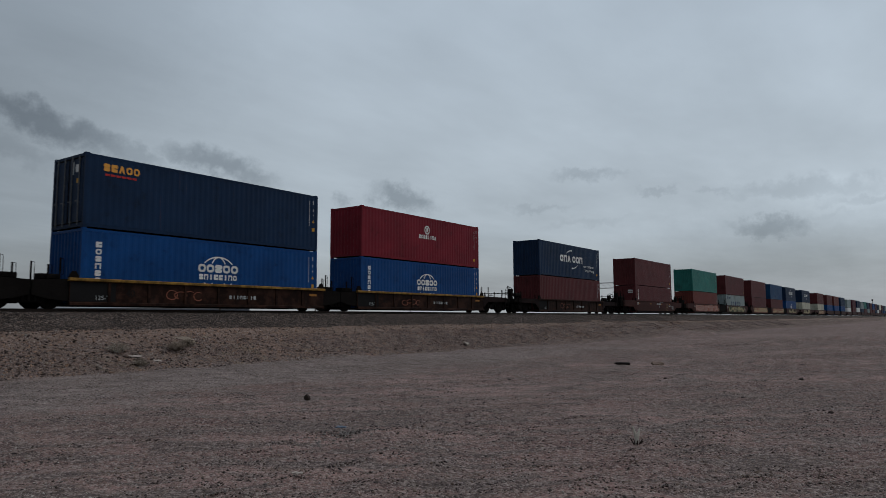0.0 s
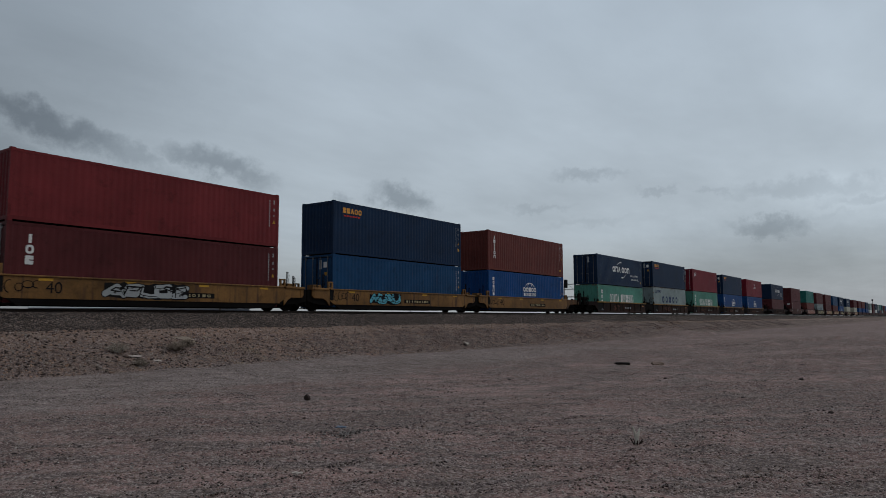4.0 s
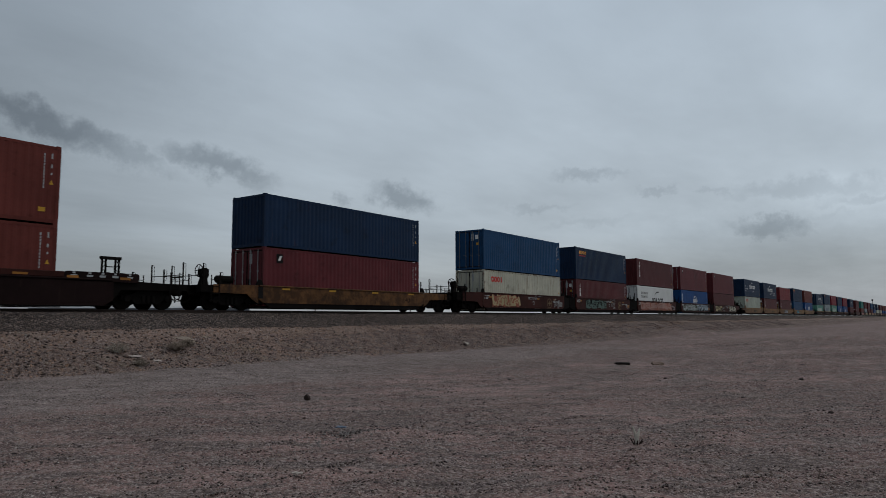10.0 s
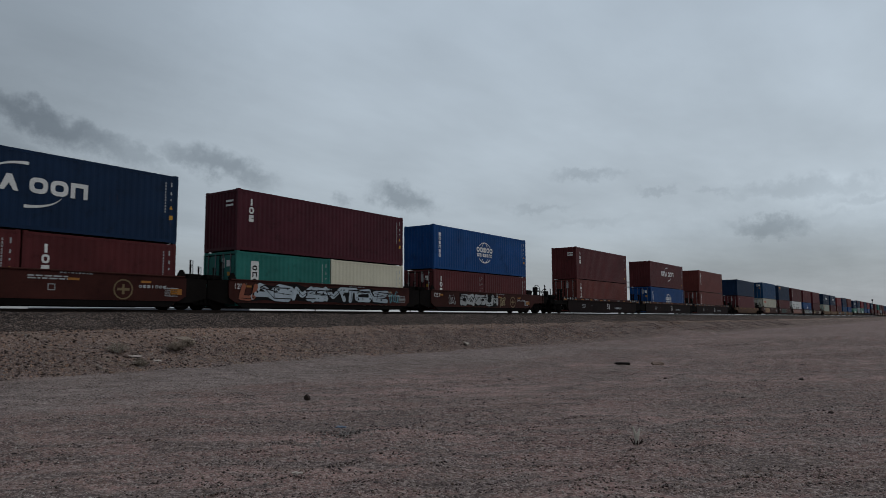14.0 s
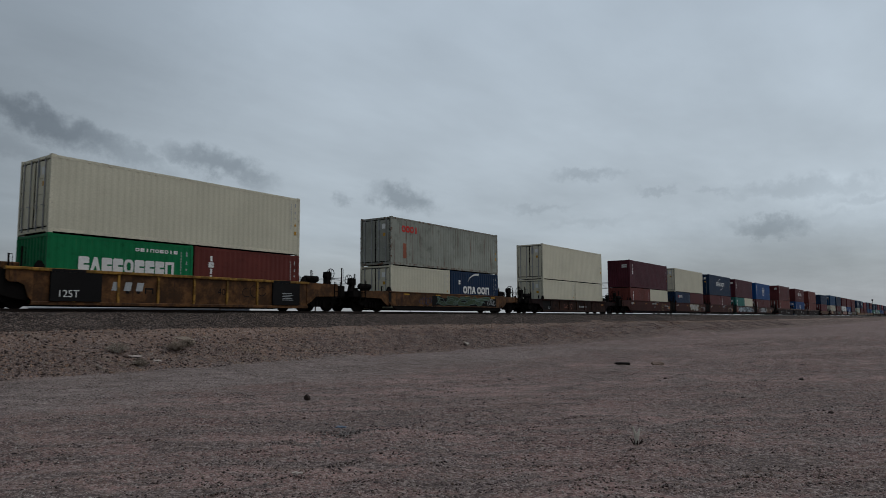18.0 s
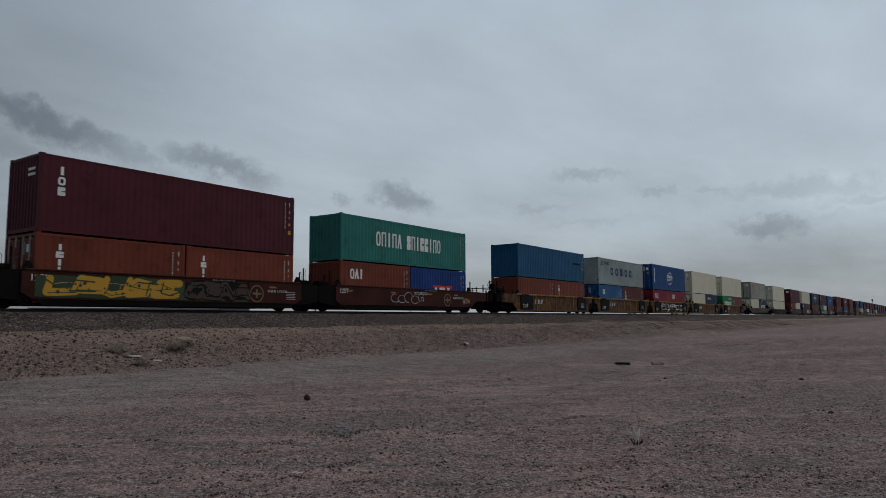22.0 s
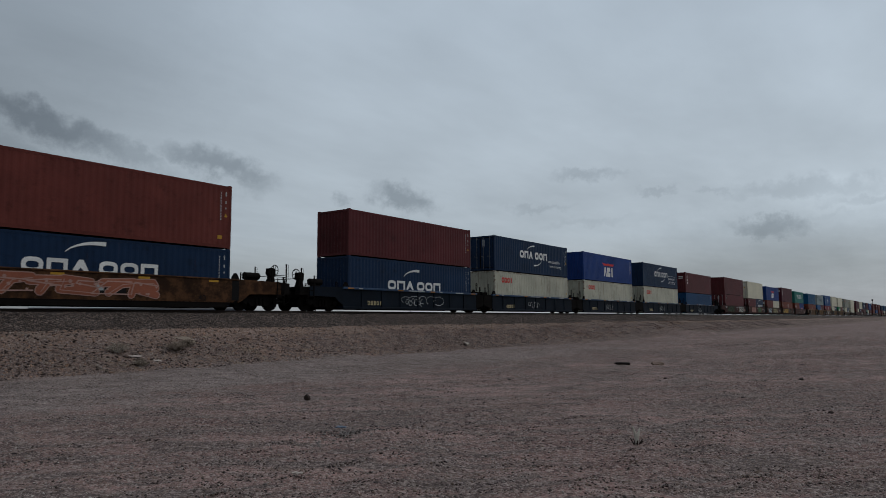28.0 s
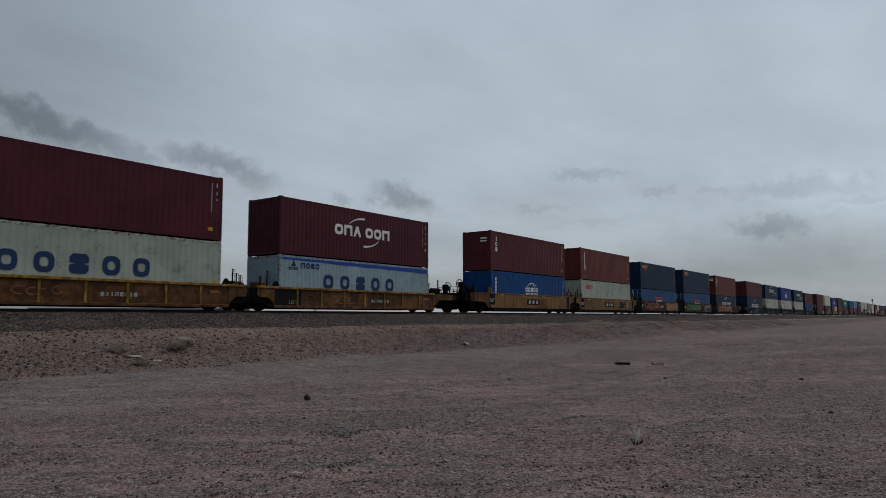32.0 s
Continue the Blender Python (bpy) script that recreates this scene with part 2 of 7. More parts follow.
STEEL = {
    "yellow": surface("car_yellow", (0.168, 0.084, 0.0265), 0.6, fade=0.42, rust=0.7, rust_colour=(0.07, 0.035, 0.02), grain=0.22, bump=0.2, dirt=0.75),
    "amber": surface("car_amber", (0.122, 0.054, 0.0175), 0.65, fade=0.35, rust=0.6, rust_colour=(0.05, 0.022, 0.014), grain=0.25, bump=0.2, dirt=0.7, heavy=True),
    "umber": surface("car_umber", (0.034, 0.0145, 0.0095), 0.7, gloss=0.09, fade=0.35, rust=0.5, rust_colour=(0.035, 0.022, 0.018), grain=0.25, bump=0.2, dirt=0.75, heavy=True),
    "grime": surface("car_grimy_brown", (0.078, 0.036, 0.0165), 0.7, gloss=0.1, fade=0.35, rust=0.5, rust_colour=(0.10, 0.045, 0.016), grain=0.25, bump=0.2, dirt=0.8, heavy=True),
    "rail": surface("car_top_rail", (0.31, 0.165, 0.031), 0.6, fade=0.25, rust=0.5, rust_colour=(0.07, 0.03, 0.018), dirt=0.7, scale=1.6, heavy=True),
    "oxide": surface("car_oxide", (0.043, 0.0132, 0.0105), 0.65, gloss=0.09, fade=0.3, rust=0.3, rust_colour=(0.03, 0.018, 0.014), grain=0.15, dirt=0.5),
    "dark": surface("car_dark_brown", (0.0125, 0.0066, 0.0064), 0.7, gloss=0.06, fade=0.3, rust=0.3, rust_colour=(0.04, 0.025, 0.02), grain=0.15, dirt=0.5),
    "bluecar": surface("car_blue", (0.0055, 0.0095, 0.0165), 0.65, gloss=0.08, fade=0.3, rust=0.3, rust_colour=(0.025, 0.018, 0.016), dirt=0.5),
    "bluerail": surface("car_blue_rail", (0.024, 0.052, 0.105), 0.6, fade=0.25, rust=0.45, rust_colour=(0.05, 0.03, 0.02), dirt=0.6),
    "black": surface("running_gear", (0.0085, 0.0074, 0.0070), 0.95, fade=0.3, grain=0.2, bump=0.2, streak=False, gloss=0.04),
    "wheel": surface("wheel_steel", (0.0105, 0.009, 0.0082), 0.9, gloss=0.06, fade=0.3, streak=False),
    "rod": surface("galvanised_rod", (0.30, 0.31, 0.31), 0.5, fade=0.2),
    "dull": surface("dull_rod", (0.11, 0.12, 0.13), 0.6, fade=0.2),
}


# ---------------------------------------------------------------- mesh helpers
class Shape:
    """Collects vertices and faces of one mesh."""

    def __init__(self):
        self.v, self.f = [], []

    def add(self, verts, faces):
        n = len(self.v)
        self.v += verts
        self.f += [tuple(i + n for i in face) for face in faces]
        return self

    def box(self, x0, x1, y0, y1, z0, z1):
        return self.add([(x, y, z) for x in (x0, x1) for y in (y0, y1) for z in (z0, z1)],
                        [(0, 1, 3, 2), (4, 6, 7, 5), (0, 4, 5, 1), (2, 3, 7, 6), (0, 2, 6, 4), (1, 5, 7, 3)])

    def soft_box(self, x0, x1, y0, y1, z0, z1, c=0.02):
        """A box with its edges along x chamfered."""
        ring = [(y0 + c, z0), (y1 - c, z0), (y1, z0 + c), (y1, z1 - c), (y1 - c, z1), (y0 + c, z1), (y0, z1 - c), (y0, z0 + c)]
        return self.prism(ring, "x", x0, x1)

    def prism(self, ring, axis, a, b):
        """A ring of 2D points drawn out along an axis: x takes (y, z), y takes (x, z), z takes (x, y)."""
        def at(p, s):
            return {"x": (s, p[0], p[1]), "y": (p[0], s, p[1]), "z": (p[0], p[1], s)}[axis]
        n = len(ring)
        verts = [at(p, a) for p in ring] + [at(p, b) for p in ring]
        faces = [tuple(range(n)), tuple(range(2 * n - 1, n - 1, -1))]
        faces += [(i, i + n, (i + 1) % n + n, (i + 1) % n) for i in range(n)]
        return self.add(verts, faces)

    def tube(self, p0, p1, r, n=8, r1=None):
        p0, p1 = Vector(p0), Vector(p1)
        r1 = r if r1 is None else r1
        d = (p1 - p0).normalized()
        u = d.orthogonal().normalized()
        w = d.cross(u)
        verts = []
        for p, q in ((p0, r), (p1, r1)):
            verts += [tuple(p + q * (math.cos(k * math.tau / n) * u + math.sin(k * math.tau / n) * w)) for k in range(n)]
        faces = [tuple(range(n - 1, -1, -1)), tuple(range(n, 2 * n))]
        faces += [(i, (i + 1) % n, (i + 1) % n + n, i + n) for i in range(n)]
        return self.add(verts, faces)

    def path(self, points, r, n=6):
        for a, b in zip(points, points[1:]):
            self.tube(a, b, r, n)
        return self

    def flat(self, ring, y):
        """A painted patch in the plane of a side wall, seen from -y."""
        return self.add([(x, y, z) for x, z in ring], [tuple(range(len(ring)))])

    def rect(self, x0, x1, z0, z1, y):
        return self.flat([(x0, z0), (x1, z0), (x1, z1), (x0, z1)], y)

    def mesh(self, name, material, smooth=False):
        me = bpy.data.meshes.new(name)
        me.from_pydata(self.v, [], self.f)
        me.materials.append(material)
        if smooth:
            me.shade_smooth()
        return me


MADE = {}


def kept(key, make):
    """A mesh that is built once and shared by alike pieces."""
    if key not in MADE:
        MADE[key] = make()
    return MADE[key]


def part(name, mesh, parent, label="", at=None):
    ob = new(name, mesh)
    ob.parent = parent
    if at is not None:
        ob.matrix_basis = at
    if label:
        ob["label"] = label
    return ob


def thing(name, label, category, group="", kind="", data=None):
    return tagged(new(name, data), label, category, group, kind)


# ---------------------------------------------------------------- ground, slope and ballast
TRACK_Y, RAIL_Z = 27.27, 2.0


def value_noise(x, y, seed):
    """Smooth noise on numpy arrays, -1 to 1."""
    xi, yi = np.floor(x).astype(np.int64), np.floor(y).astype(np.int64)
    fx, fy = x - xi, y - yi
    fx, fy = fx * fx * (3 - 2 * fx), fy * fy * (3 - 2 * fy)

    def corner(i, j):
        h = (i * 374761393 + j * 668265263 + seed * 974634777) & 0x7FFFFFFF
        h = ((h ^ (h >> 13)) * 1274126177) & 0x7FFFFFFF
        return ((h ^ (h >> 16)) & 0xFFFF) / 32767.5 - 1
    a, b = corner(xi, yi), corner(xi + 1, yi)
    c, d = corner(xi, yi + 1), corner(xi + 1, yi + 1)
    return (a * (1 - fx) + b * fx) * (1 - fy) + (c * (1 - fx) + d * fx) * fy


def ground_height(x, y):
    """Field, the earth slope up to the track bed, and the bed itself."""
    x, y = np.asarray(x, float), np.asarray(y, float)
    toe = 19.75 - 1.3 * np.clip((x - 28) / 14, 0, 1) + 0.45 * value_noise(x / 7, x * 0, 3) + 0.2 * value_noise(x / 2.1, x * 0, 4)
    crest = 23.45 + 0.18 * value_noise(x / 3.3, x * 0, 5)
    k = np.clip((y - toe) / (crest - toe), 0, 1)
    rise = 1.24 * (0.75 * k + 0.25 * k * k * (3 - 2 * k))
    back = np.clip((y - 31.2) / 4.0, 0, 1)
    z = rise * (1 - 0.75 * back)
    near = np.exp(-np.hypot(x, y) / 90)
    field = np.clip(1 - k * 4, 0, 1)
    bank = np.clip(k * 4, 0, 1) * np.clip((1 - k) * 5, 0, 1)
    z = z + near * field * (0.05 * value_noise(x / 3.1, y / 1.3, 6) + 0.032 * value_noise(x / 0.9, y / 0.5, 7) + 0.02 * value_noise(x / 0.33, y / 0.28, 8))
    z = z + bank * (0.13 * value_noise(x / 1.7, y / 1.1, 9) + 0.075 * value_noise(x / 0.6, y / 0.7, 10) + 0.02 * value_noise(x / 0.25, y / 0.25, 13))
    # gullies washed down the slope where it is steepest
    z = z + bank * np.clip((x - 22) / 8, 0, 1) * (0.13 * value_noise(x / 0.75 + 0.4 * y, y / 5.0, 14) + 0.08 * value_noise(x / 0.33 + 0.5 * y, y / 2.0, 15))
    # low heaps of spoil and churned ground
    for hx, hy, long, wide, high in ((25.4, 4.4, 2.2, 0.9, 0.11), (22.6, 3.3, 1.6, 0.6, 0.09), (31.0, 3.0, 3.0, 1.0, 0.12), (16.8, 3.1, 1.8, 0.5, 0.07), (13.6, 3.4, 1.5, 0.45, 0.06),
                                     (52.0, 5.0, 6.0, 1.6, 0.20), (7.2, 6.0, 0.9, 0.45, 0.05), (40.0, 9.0, 4.0, 1.4, 0.13), (60.0, 18.0, 6.0, 2.0, 0.35)):
        u, v = (x - hx) * 0.64 - (y - hy) * 0.77, (x - hx) * 0.77 + (y - hy) * 0.64
        rough = 1 + 0.8 * value_noise(x / 0.35, y / 0.35, 17) + 0.5 * value_noise(x / 0.14, y / 0.14, 18)
        z = z + high * np.exp(-(u / long) ** 2 - (v / wide) ** 2) * rough
    # ridges pushed up across the field
    z = z + near * field * 0.05 * np.clip(value_noise((0.64 * x - 0.77 * y) / 1.6, (0.77 * x + 0.64 * y) / 0.34, 16) - 0.15, 0, 1)
    # wheel ruts that cross the field
    for off, slant, deep in ((13.6, 0.012, 0.05), (11.9, 0.012, 0.05), (10.0, 0.05, 0.06), (8.3, 0.05, 0.06), (6.3, -0.03, 0.05), (4.7, -0.03, 0.05), (2.6, 0.02, 0.05), (1.2, 0.02, 0.05), (3.6, -0.07, 0.04)):
        d = np.abs(y - off - slant * x - 0.5 * value_noise(x / 9, x * 0, 11))
        z = z - 0.55 * deep * near * field * (np.clip(1 - d / 0.26, 0, 1) - 0.7 * np.clip(1 - np.abs(d - 0.38) / 0.2, 0, 1))
    return z


def spaced(dense0, dense1, step, low, high, grow=1.22):
    xs = list(np.arange(dense0, dense1 + step / 2, step))
    s, p = step, xs[-1]
    while p < high:
        s *= grow
        p = p + s
        xs.append(min(p, high))
    s, p = step, xs[0]
    while p > low:
        s *= grow
        p = p - s
        xs.insert(0, max(p, low))
    return np.array(xs)


def ground_material():
    m = bpy.data.materials.new("desert_dirt")
    m.use_nodes = True
    tree = m.node_tree
    bsdf = tree.nodes["Principled BSDF"]
    add, join = link_chain(tree)
    coord = add("ShaderNodeTexCoord")
    xyz = add("ShaderNodeSeparateXYZ")
    join(coord.outputs["Object"], xyz.inputs[0])
    # worn and, by painted ridge shade, banded along the way vehicles cross the field
    turned = add("ShaderNodeMapping")
    turned.inputs[2].default_value = (0, 0, radians(48))
    join(coord.outputs["Object"], turned.inputs[0])
    along = add("ShaderNodeVectorMath", op="MULTIPLY", i1=(0.26, 0.95, 0.72))
    join(turned.outputs[0], along.inputs[0])
    noises = []
    for src, scale, detail in ((along, 0.55, 6.0), (along, 2.2, 6.0), (None, 3.0, 8.0), (None, 13.0, 5.0), (None, 45.0, 3.0)):
        n = add("ShaderNodeTexNoise", i2=scale, i3=detail, i4=0.62)
        join(src.outputs[0] if src else coord.outputs["Object"], n.inputs[0])
        noises.append(n)
    bands, streaks, clod, pebble, grit = noises
    cells = []
    for scale in (24.0, 62.0):
        v = add("ShaderNodeTexVoronoi", i2=scale)
        join(coord.outputs["Object"], v.inputs[0])
        tone = add("ShaderNodeSeparateColor")
        join(v.outputs["Color"], tone.inputs[0])
        cells.append((v, tone))

    def blend(fac, a, b):
        x = add("ShaderNodeMix", dtype="RGBA")
        join(fac, x.inputs[0])
        for s, c in ((6, a), (7, b)):
            if isinstance(c, tuple):
                x.inputs[s].default_value = (*c, 1)
            else:
                join(c, x.inputs[s])
        return x.outputs[2]

    def rng(src, a, b, c=0.0, d=1.0):
        n = add("ShaderNodeMapRange", interp="SMOOTHSTEP", i1=a, i2=b, i3=c, i4=d)
        join(src, n.inputs[0])
        return n.outputs[0]

    def times(a, b):
        n = add("ShaderNodeMath", op="MULTIPLY")
        join(a, n.inputs[0])
        if isinstance(b, float):
            n.inputs[1].default_value = b
        else:
            join(b, n.inputs[1])
        return n.outputs[0]
    # where the gravel road runs along the foot of the slope
    wave = add("ShaderNodeMath", op="MULTIPLY_ADD", i1=7.0, i2=-3.5)
    join(bands.outputs[0], wave.inputs[0])
    yy = add("ShaderNodeMath", op="ADD")
    join(xyz.outputs[1], yy.inputs[0])
    join(wave.outputs[0], yy.inputs[1])
    road = times(times(rng(yy.outputs[0], 11.6, 14.2), rng(yy.outputs[0], 20.6, 19.4)), rng(xyz.outputs[0], 48.0, 22.0))
    toe = add("ShaderNodeMath", op="MULTIPLY_ADD", i1=1.2, i2=-0.6)
    join(streaks.outputs[0], toe.inputs[0])
    edge = add("ShaderNodeMath", op="ADD")
    join(xyz.outputs[1], edge.inputs[0])
    join(toe.outputs[0], edge.inputs[1])
    outward = add("ShaderNodeMapRange", i1=28.0, i2=42.0, i3=0.0, i4=1.3)
    join(xyz.outputs[0], outward.inputs[0])
    edge2 = add("ShaderNodeMath", op="ADD")
    join(edge.outputs[0], edge2.inputs[0])
    join(outward.outputs[0], edge2.inputs[1])
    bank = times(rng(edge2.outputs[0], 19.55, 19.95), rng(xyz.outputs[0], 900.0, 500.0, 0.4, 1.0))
    # earth in two tones; the darker bands carry the shading of low ridges
    earth = blend(rng(bands.outputs[0], 0.42, 0.58), (0.205, 0.126, 0.116), (0.345, 0.221, 0.202))
    grey = blend(rng(streaks.outputs[0], 0.42, 0.62), (0.186, 0.150, 0.144), (0.318, 0.262, 0.245))
    mixed = blend(times(rng(streaks.outputs[0], 0.45, 0.57), 0.9), earth, (0.138, 0.108, 0.102))
    mixed = blend(road, mixed, grey)
    slope = blend(rng(clod.outputs[0], 0.42, 0.60), (0.048, 0.029, 0.024), (0.33, 0.202, 0.151))
    scrub = times(rng(bands.outputs[0], 0.44, 0.60), 0.7)
    slope = blend(scrub, slope, (0.076, 0.045, 0.037))
    slope = blend(times(rng(streaks.outputs[0], 0.54, 0.64), 0.5), slope, (0.225, 0.175, 0.105))
    slope = blend(times(rng(xyz.outputs[0], 16.0, 30.0), 0.85), slope, blend(rng(clod.outputs[0], 0.42, 0.6), (0.036, 0.022, 0.019), (0.165, 0.099, 0.079)))
    # a dusty ledge along the top of the slope
    ledge = times(times(rng(edge.outputs[0], 22.0, 22.7), rng(clod.outputs[0], 0.60, 0.46)), 0.65)
    slope = blend(ledge, slope, (0.39, 0.26, 0.198))
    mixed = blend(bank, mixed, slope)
    # wide worn patches that still read far off
    wide = add("ShaderNodeTexNoise", i2=0.11, i3=7.0, i4=0.7)
    join(coord.outputs["Object"], wide.inputs[0])
    mixed = blend(times(rng(wide.outputs[0], 0.48, 0.60), 0.45), mixed, (0.112, 0.078, 0.069))
    # lines of dark crumbs turned up by wheels, their cast shade put into the colour
    thin = add("ShaderNodeVectorMath", op="MULTIPLY", i1=(0.20, 1.25, 1.0))
    join(turned.outputs[0], thin.inputs[0])
    furrow = add("ShaderNodeTexNoise", i2=2.6, i3=7.0, i4=0.68)
    join(thin.outputs[0], furrow.inputs[0])
    mixed = blend(times(times(rng(furrow.outputs[0], 0.53, 0.60), rng(wide.outputs[0], 0.40, 0.55)), 0.48), mixed, (0.072, 0.056, 0.052))
    mixed = blend(times(rng(furrow.outputs[0], 0.47, 0.38), 0.20), mixed, (0.40, 0.27, 0.236))
    # dark gravel and pale chips
    mixed = blend(times(rng(clod.outputs[0], 0.50, 0.64), 0.55), mixed, (0.085, 0.066, 0.058))
    mixed = blend(times(rng(pebble.outputs[0], 0.50, 0.60), 0.48), mixed, (0.066, 0.053, 0.050))
    mixed = blend(times(rng(pebble.outputs[0], 0.45, 0.35), 0.55), mixed, (0.30, 0.235, 0.20))
    # single pebbles, each with its own tone
    for (v, tone), k in zip(cells, (0.50, 0.62)):
        mixed = blend(times(rng(tone.outputs[0], 0.62, 0.95), k * 0.85), mixed, (0.042, 0.034, 0.032))
        mixed = blend(times(rng(tone.outputs[1], 0.70, 0.98), k), mixed, (0.42, 0.35, 0.325))
    join(mixed, bsdf.inputs["Base Color"])
    bsdf.inputs["Roughness"].default_value = 0.95
    bsdf.inputs["Specular IOR Level"].default_value = 0.15
    bump = add("ShaderNodeBump")
    bump.inputs["Strength"].default_value = 1.0
    bump.inputs["Distance"].default_value = 0.035
    half = add("ShaderNodeMath", op="MULTIPLY_ADD", i1=-0.55)
    join(cells[0][0].outputs["Distance"], half.inputs[0])
    join(pebble.outputs[0], half.inputs[2])
    total = add("ShaderNodeMath", op="MULTIPLY_ADD", i1=-0.35)
    join(cells[1][0].outputs["Distance"], total.inputs[0])
    join(half.outputs[0], total.inputs[2])
    join(total.outputs[0], bump.inputs["Height"])
    swell = add("ShaderNodeBump")
    swell.inputs["Strength"].default_value = 1.0
    swell.inputs["Distance"].default_value = 0.16
    both = add("ShaderNodeMath", op="MULTIPLY_ADD", i1=0.5)
    join(clod.outputs[0], both.inputs[0])
    join(streaks.outputs[0], both.inputs[2])
    join(both.outputs[0], swell.inputs["Height"])
    join(swell.outputs[0], bump.inputs["Normal"])
    join(bump.outputs[0], bsdf.inputs["Normal"])
    return m


DIRT = ground_material()


def ballast_material():
    """Crushed stone: every chip has its own tone and edge."""
    m = bpy.data.materials.new("ballast_stone")
    m.use_nodes = True
    tree = m.node_tree
    bsdf = tree.nodes["Principled BSDF"]
    add, join = link_chain(tree)
    coord = add("ShaderNodeTexCoord")
    v = add("ShaderNodeTexVoronoi", i2=19.0)
    join(coord.outputs["Object"], v.inputs[0])
    tone = add("ShaderNodeSeparateColor")
    join(v.outputs["Color"], tone.inputs[0])
    broad = add("ShaderNodeTexNoise", i2=0.8, i3=5.0, i4=0.6)
    join(coord.outputs["Object"], broad.inputs[0])
    ramp = add("ShaderNodeValToRGB")
    ramp.color_ramp.elements[0].color = (0.010, 0.008, 0.0075, 1)
    ramp.color_ramp.elements[1].color = (0.26, 0.205, 0.18, 1)
    e = ramp.color_ramp.elements.new(0.55)
    e.color = (0.046, 0.036, 0.0325, 1)
    join(tone.outputs[0], ramp.inputs[0])
    k = add("ShaderNodeMapRange", i1=0.3, i2=0.7, i3=0.75, i4=1.25)
    join(broad.outputs[0], k.inputs[0])
    c = add("ShaderNodeVectorMath", op="SCALE")
    join(ramp.outputs[0], c.inputs[0])
    join(k.outputs[0], c.inputs[3])
    join(c.outputs[0], bsdf.inputs["Base Color"])
    bsdf.inputs["Roughness"].default_value = 0.95
    bsdf.inputs["Specular IOR Level"].default_value = 0.15
    b = add("ShaderNodeBump")
    b.invert = True
    b.inputs["Strength"].default_value = 1.0
    b.inputs["Distance"].default_value = 0.06
    join(v.outputs["Distance"], b.inputs["Height"])
    join(b.outputs[0], bsdf.inputs["Normal"])
    return m


BALLAST = ballast_material()
STONE = {
    "dark": surface("stone_dark", (0.055, 0.045, 0.042), 0.9, fade=0.3, grain=0.3, streak=False),
    "brown": surface("stone_brown", (0.17, 0.125, 0.103), 0.9, fade=0.3, grain=0.3, streak=False),
    "grey": surface("stone_grey", (0.17, 0.155, 0.15), 0.9, fade=0.3, grain=0.3, streak=False),
    "sand": surface("stone_sand", (0.26, 0.165, 0.12), 0.9, fade=0.3, grain=0.3, streak=False),
    "pale": surface("stone_pale", (0.40, 0.37, 0.34), 0.9, fade=0.2, grain=0.2, streak=False),
}


CRUMB = surface("dark_crumb", (0.045, 0.033, 0.029), 0.95, fade=0.3, grain=0.3, streak=False)


def grid_mesh(name, xs, ys, height, material):
    gx, gy = np.meshgrid(xs, ys)
    z = height(gx, gy)
    verts = np.stack([gx, gy, z], -1).reshape(-1, 3)
    w, h = len(xs), len(ys)
    i = (np.arange(h - 1)[:, None] * w + np.arange(w - 1)[None, :]).ravel()
    faces = np.stack([i, i + 1, i + w + 1, i + w], -1)
    me = bpy.data.meshes.new(name)
    me.vertices.add(len(verts))
    me.vertices.foreach_set("co", verts.ravel())
    me.loops.add(faces.size)
    me.loops.foreach_set("vertex_index", faces.ravel())
    me.polygons.add(len(faces))
    me.polygons.foreach_set("loop_start", np.arange(0, faces.size, 4))
    me.update(calc_edges=True)
    me.validate()
    me.materials.append(material)
    me.shade_smooth()
    return me


def build_ground():
    xs = spaced(-2.0, 46.0, 0.14, -3000.0, 3400.0, 1.09)
    ys = spaced(0.0, 24.0, 0.14, -2500.0, 3000.0, 1.12)
    me = grid_mesh("ground", xs, ys, ground_height, DIRT)
    tagged(new("ground", me), "dry reddish desert dirt with gravel, rising to a rail embankment", "ground", kind="structure")


def ballast_height(x, y):
    k = np.clip((y - 23.3) / 2.35, 0, 1) * np.clip((31.2 - y) / 2.35, 0, 1)
    z = 1.20 + 0.655 * np.minimum(k * 1.0, 1.0) - 0.9 * np.clip(23.4 - y, 0, 1)
    return z + 0.018 * value_noise(x / 0.13, y / 0.11, 21) + 0.03 * value_noise(x / 0.9, y / 0.6, 22)


def build_ballast():
    xs = spaced(4.0, 60.0, 0.10, -120.0, 1500.0, 1.07)
    ys = np.concatenate([np.arange(22.7, 26.4, 0.10), np.arange(26.4, 31.4, 0.4)])
    me = grid_mesh("ballast", xs, ys, ballast_height, BALLAST)
    tagged(new("ballast_bed", me), "dark grey crushed stone ballast bed under the track", "ballast", kind="structure")


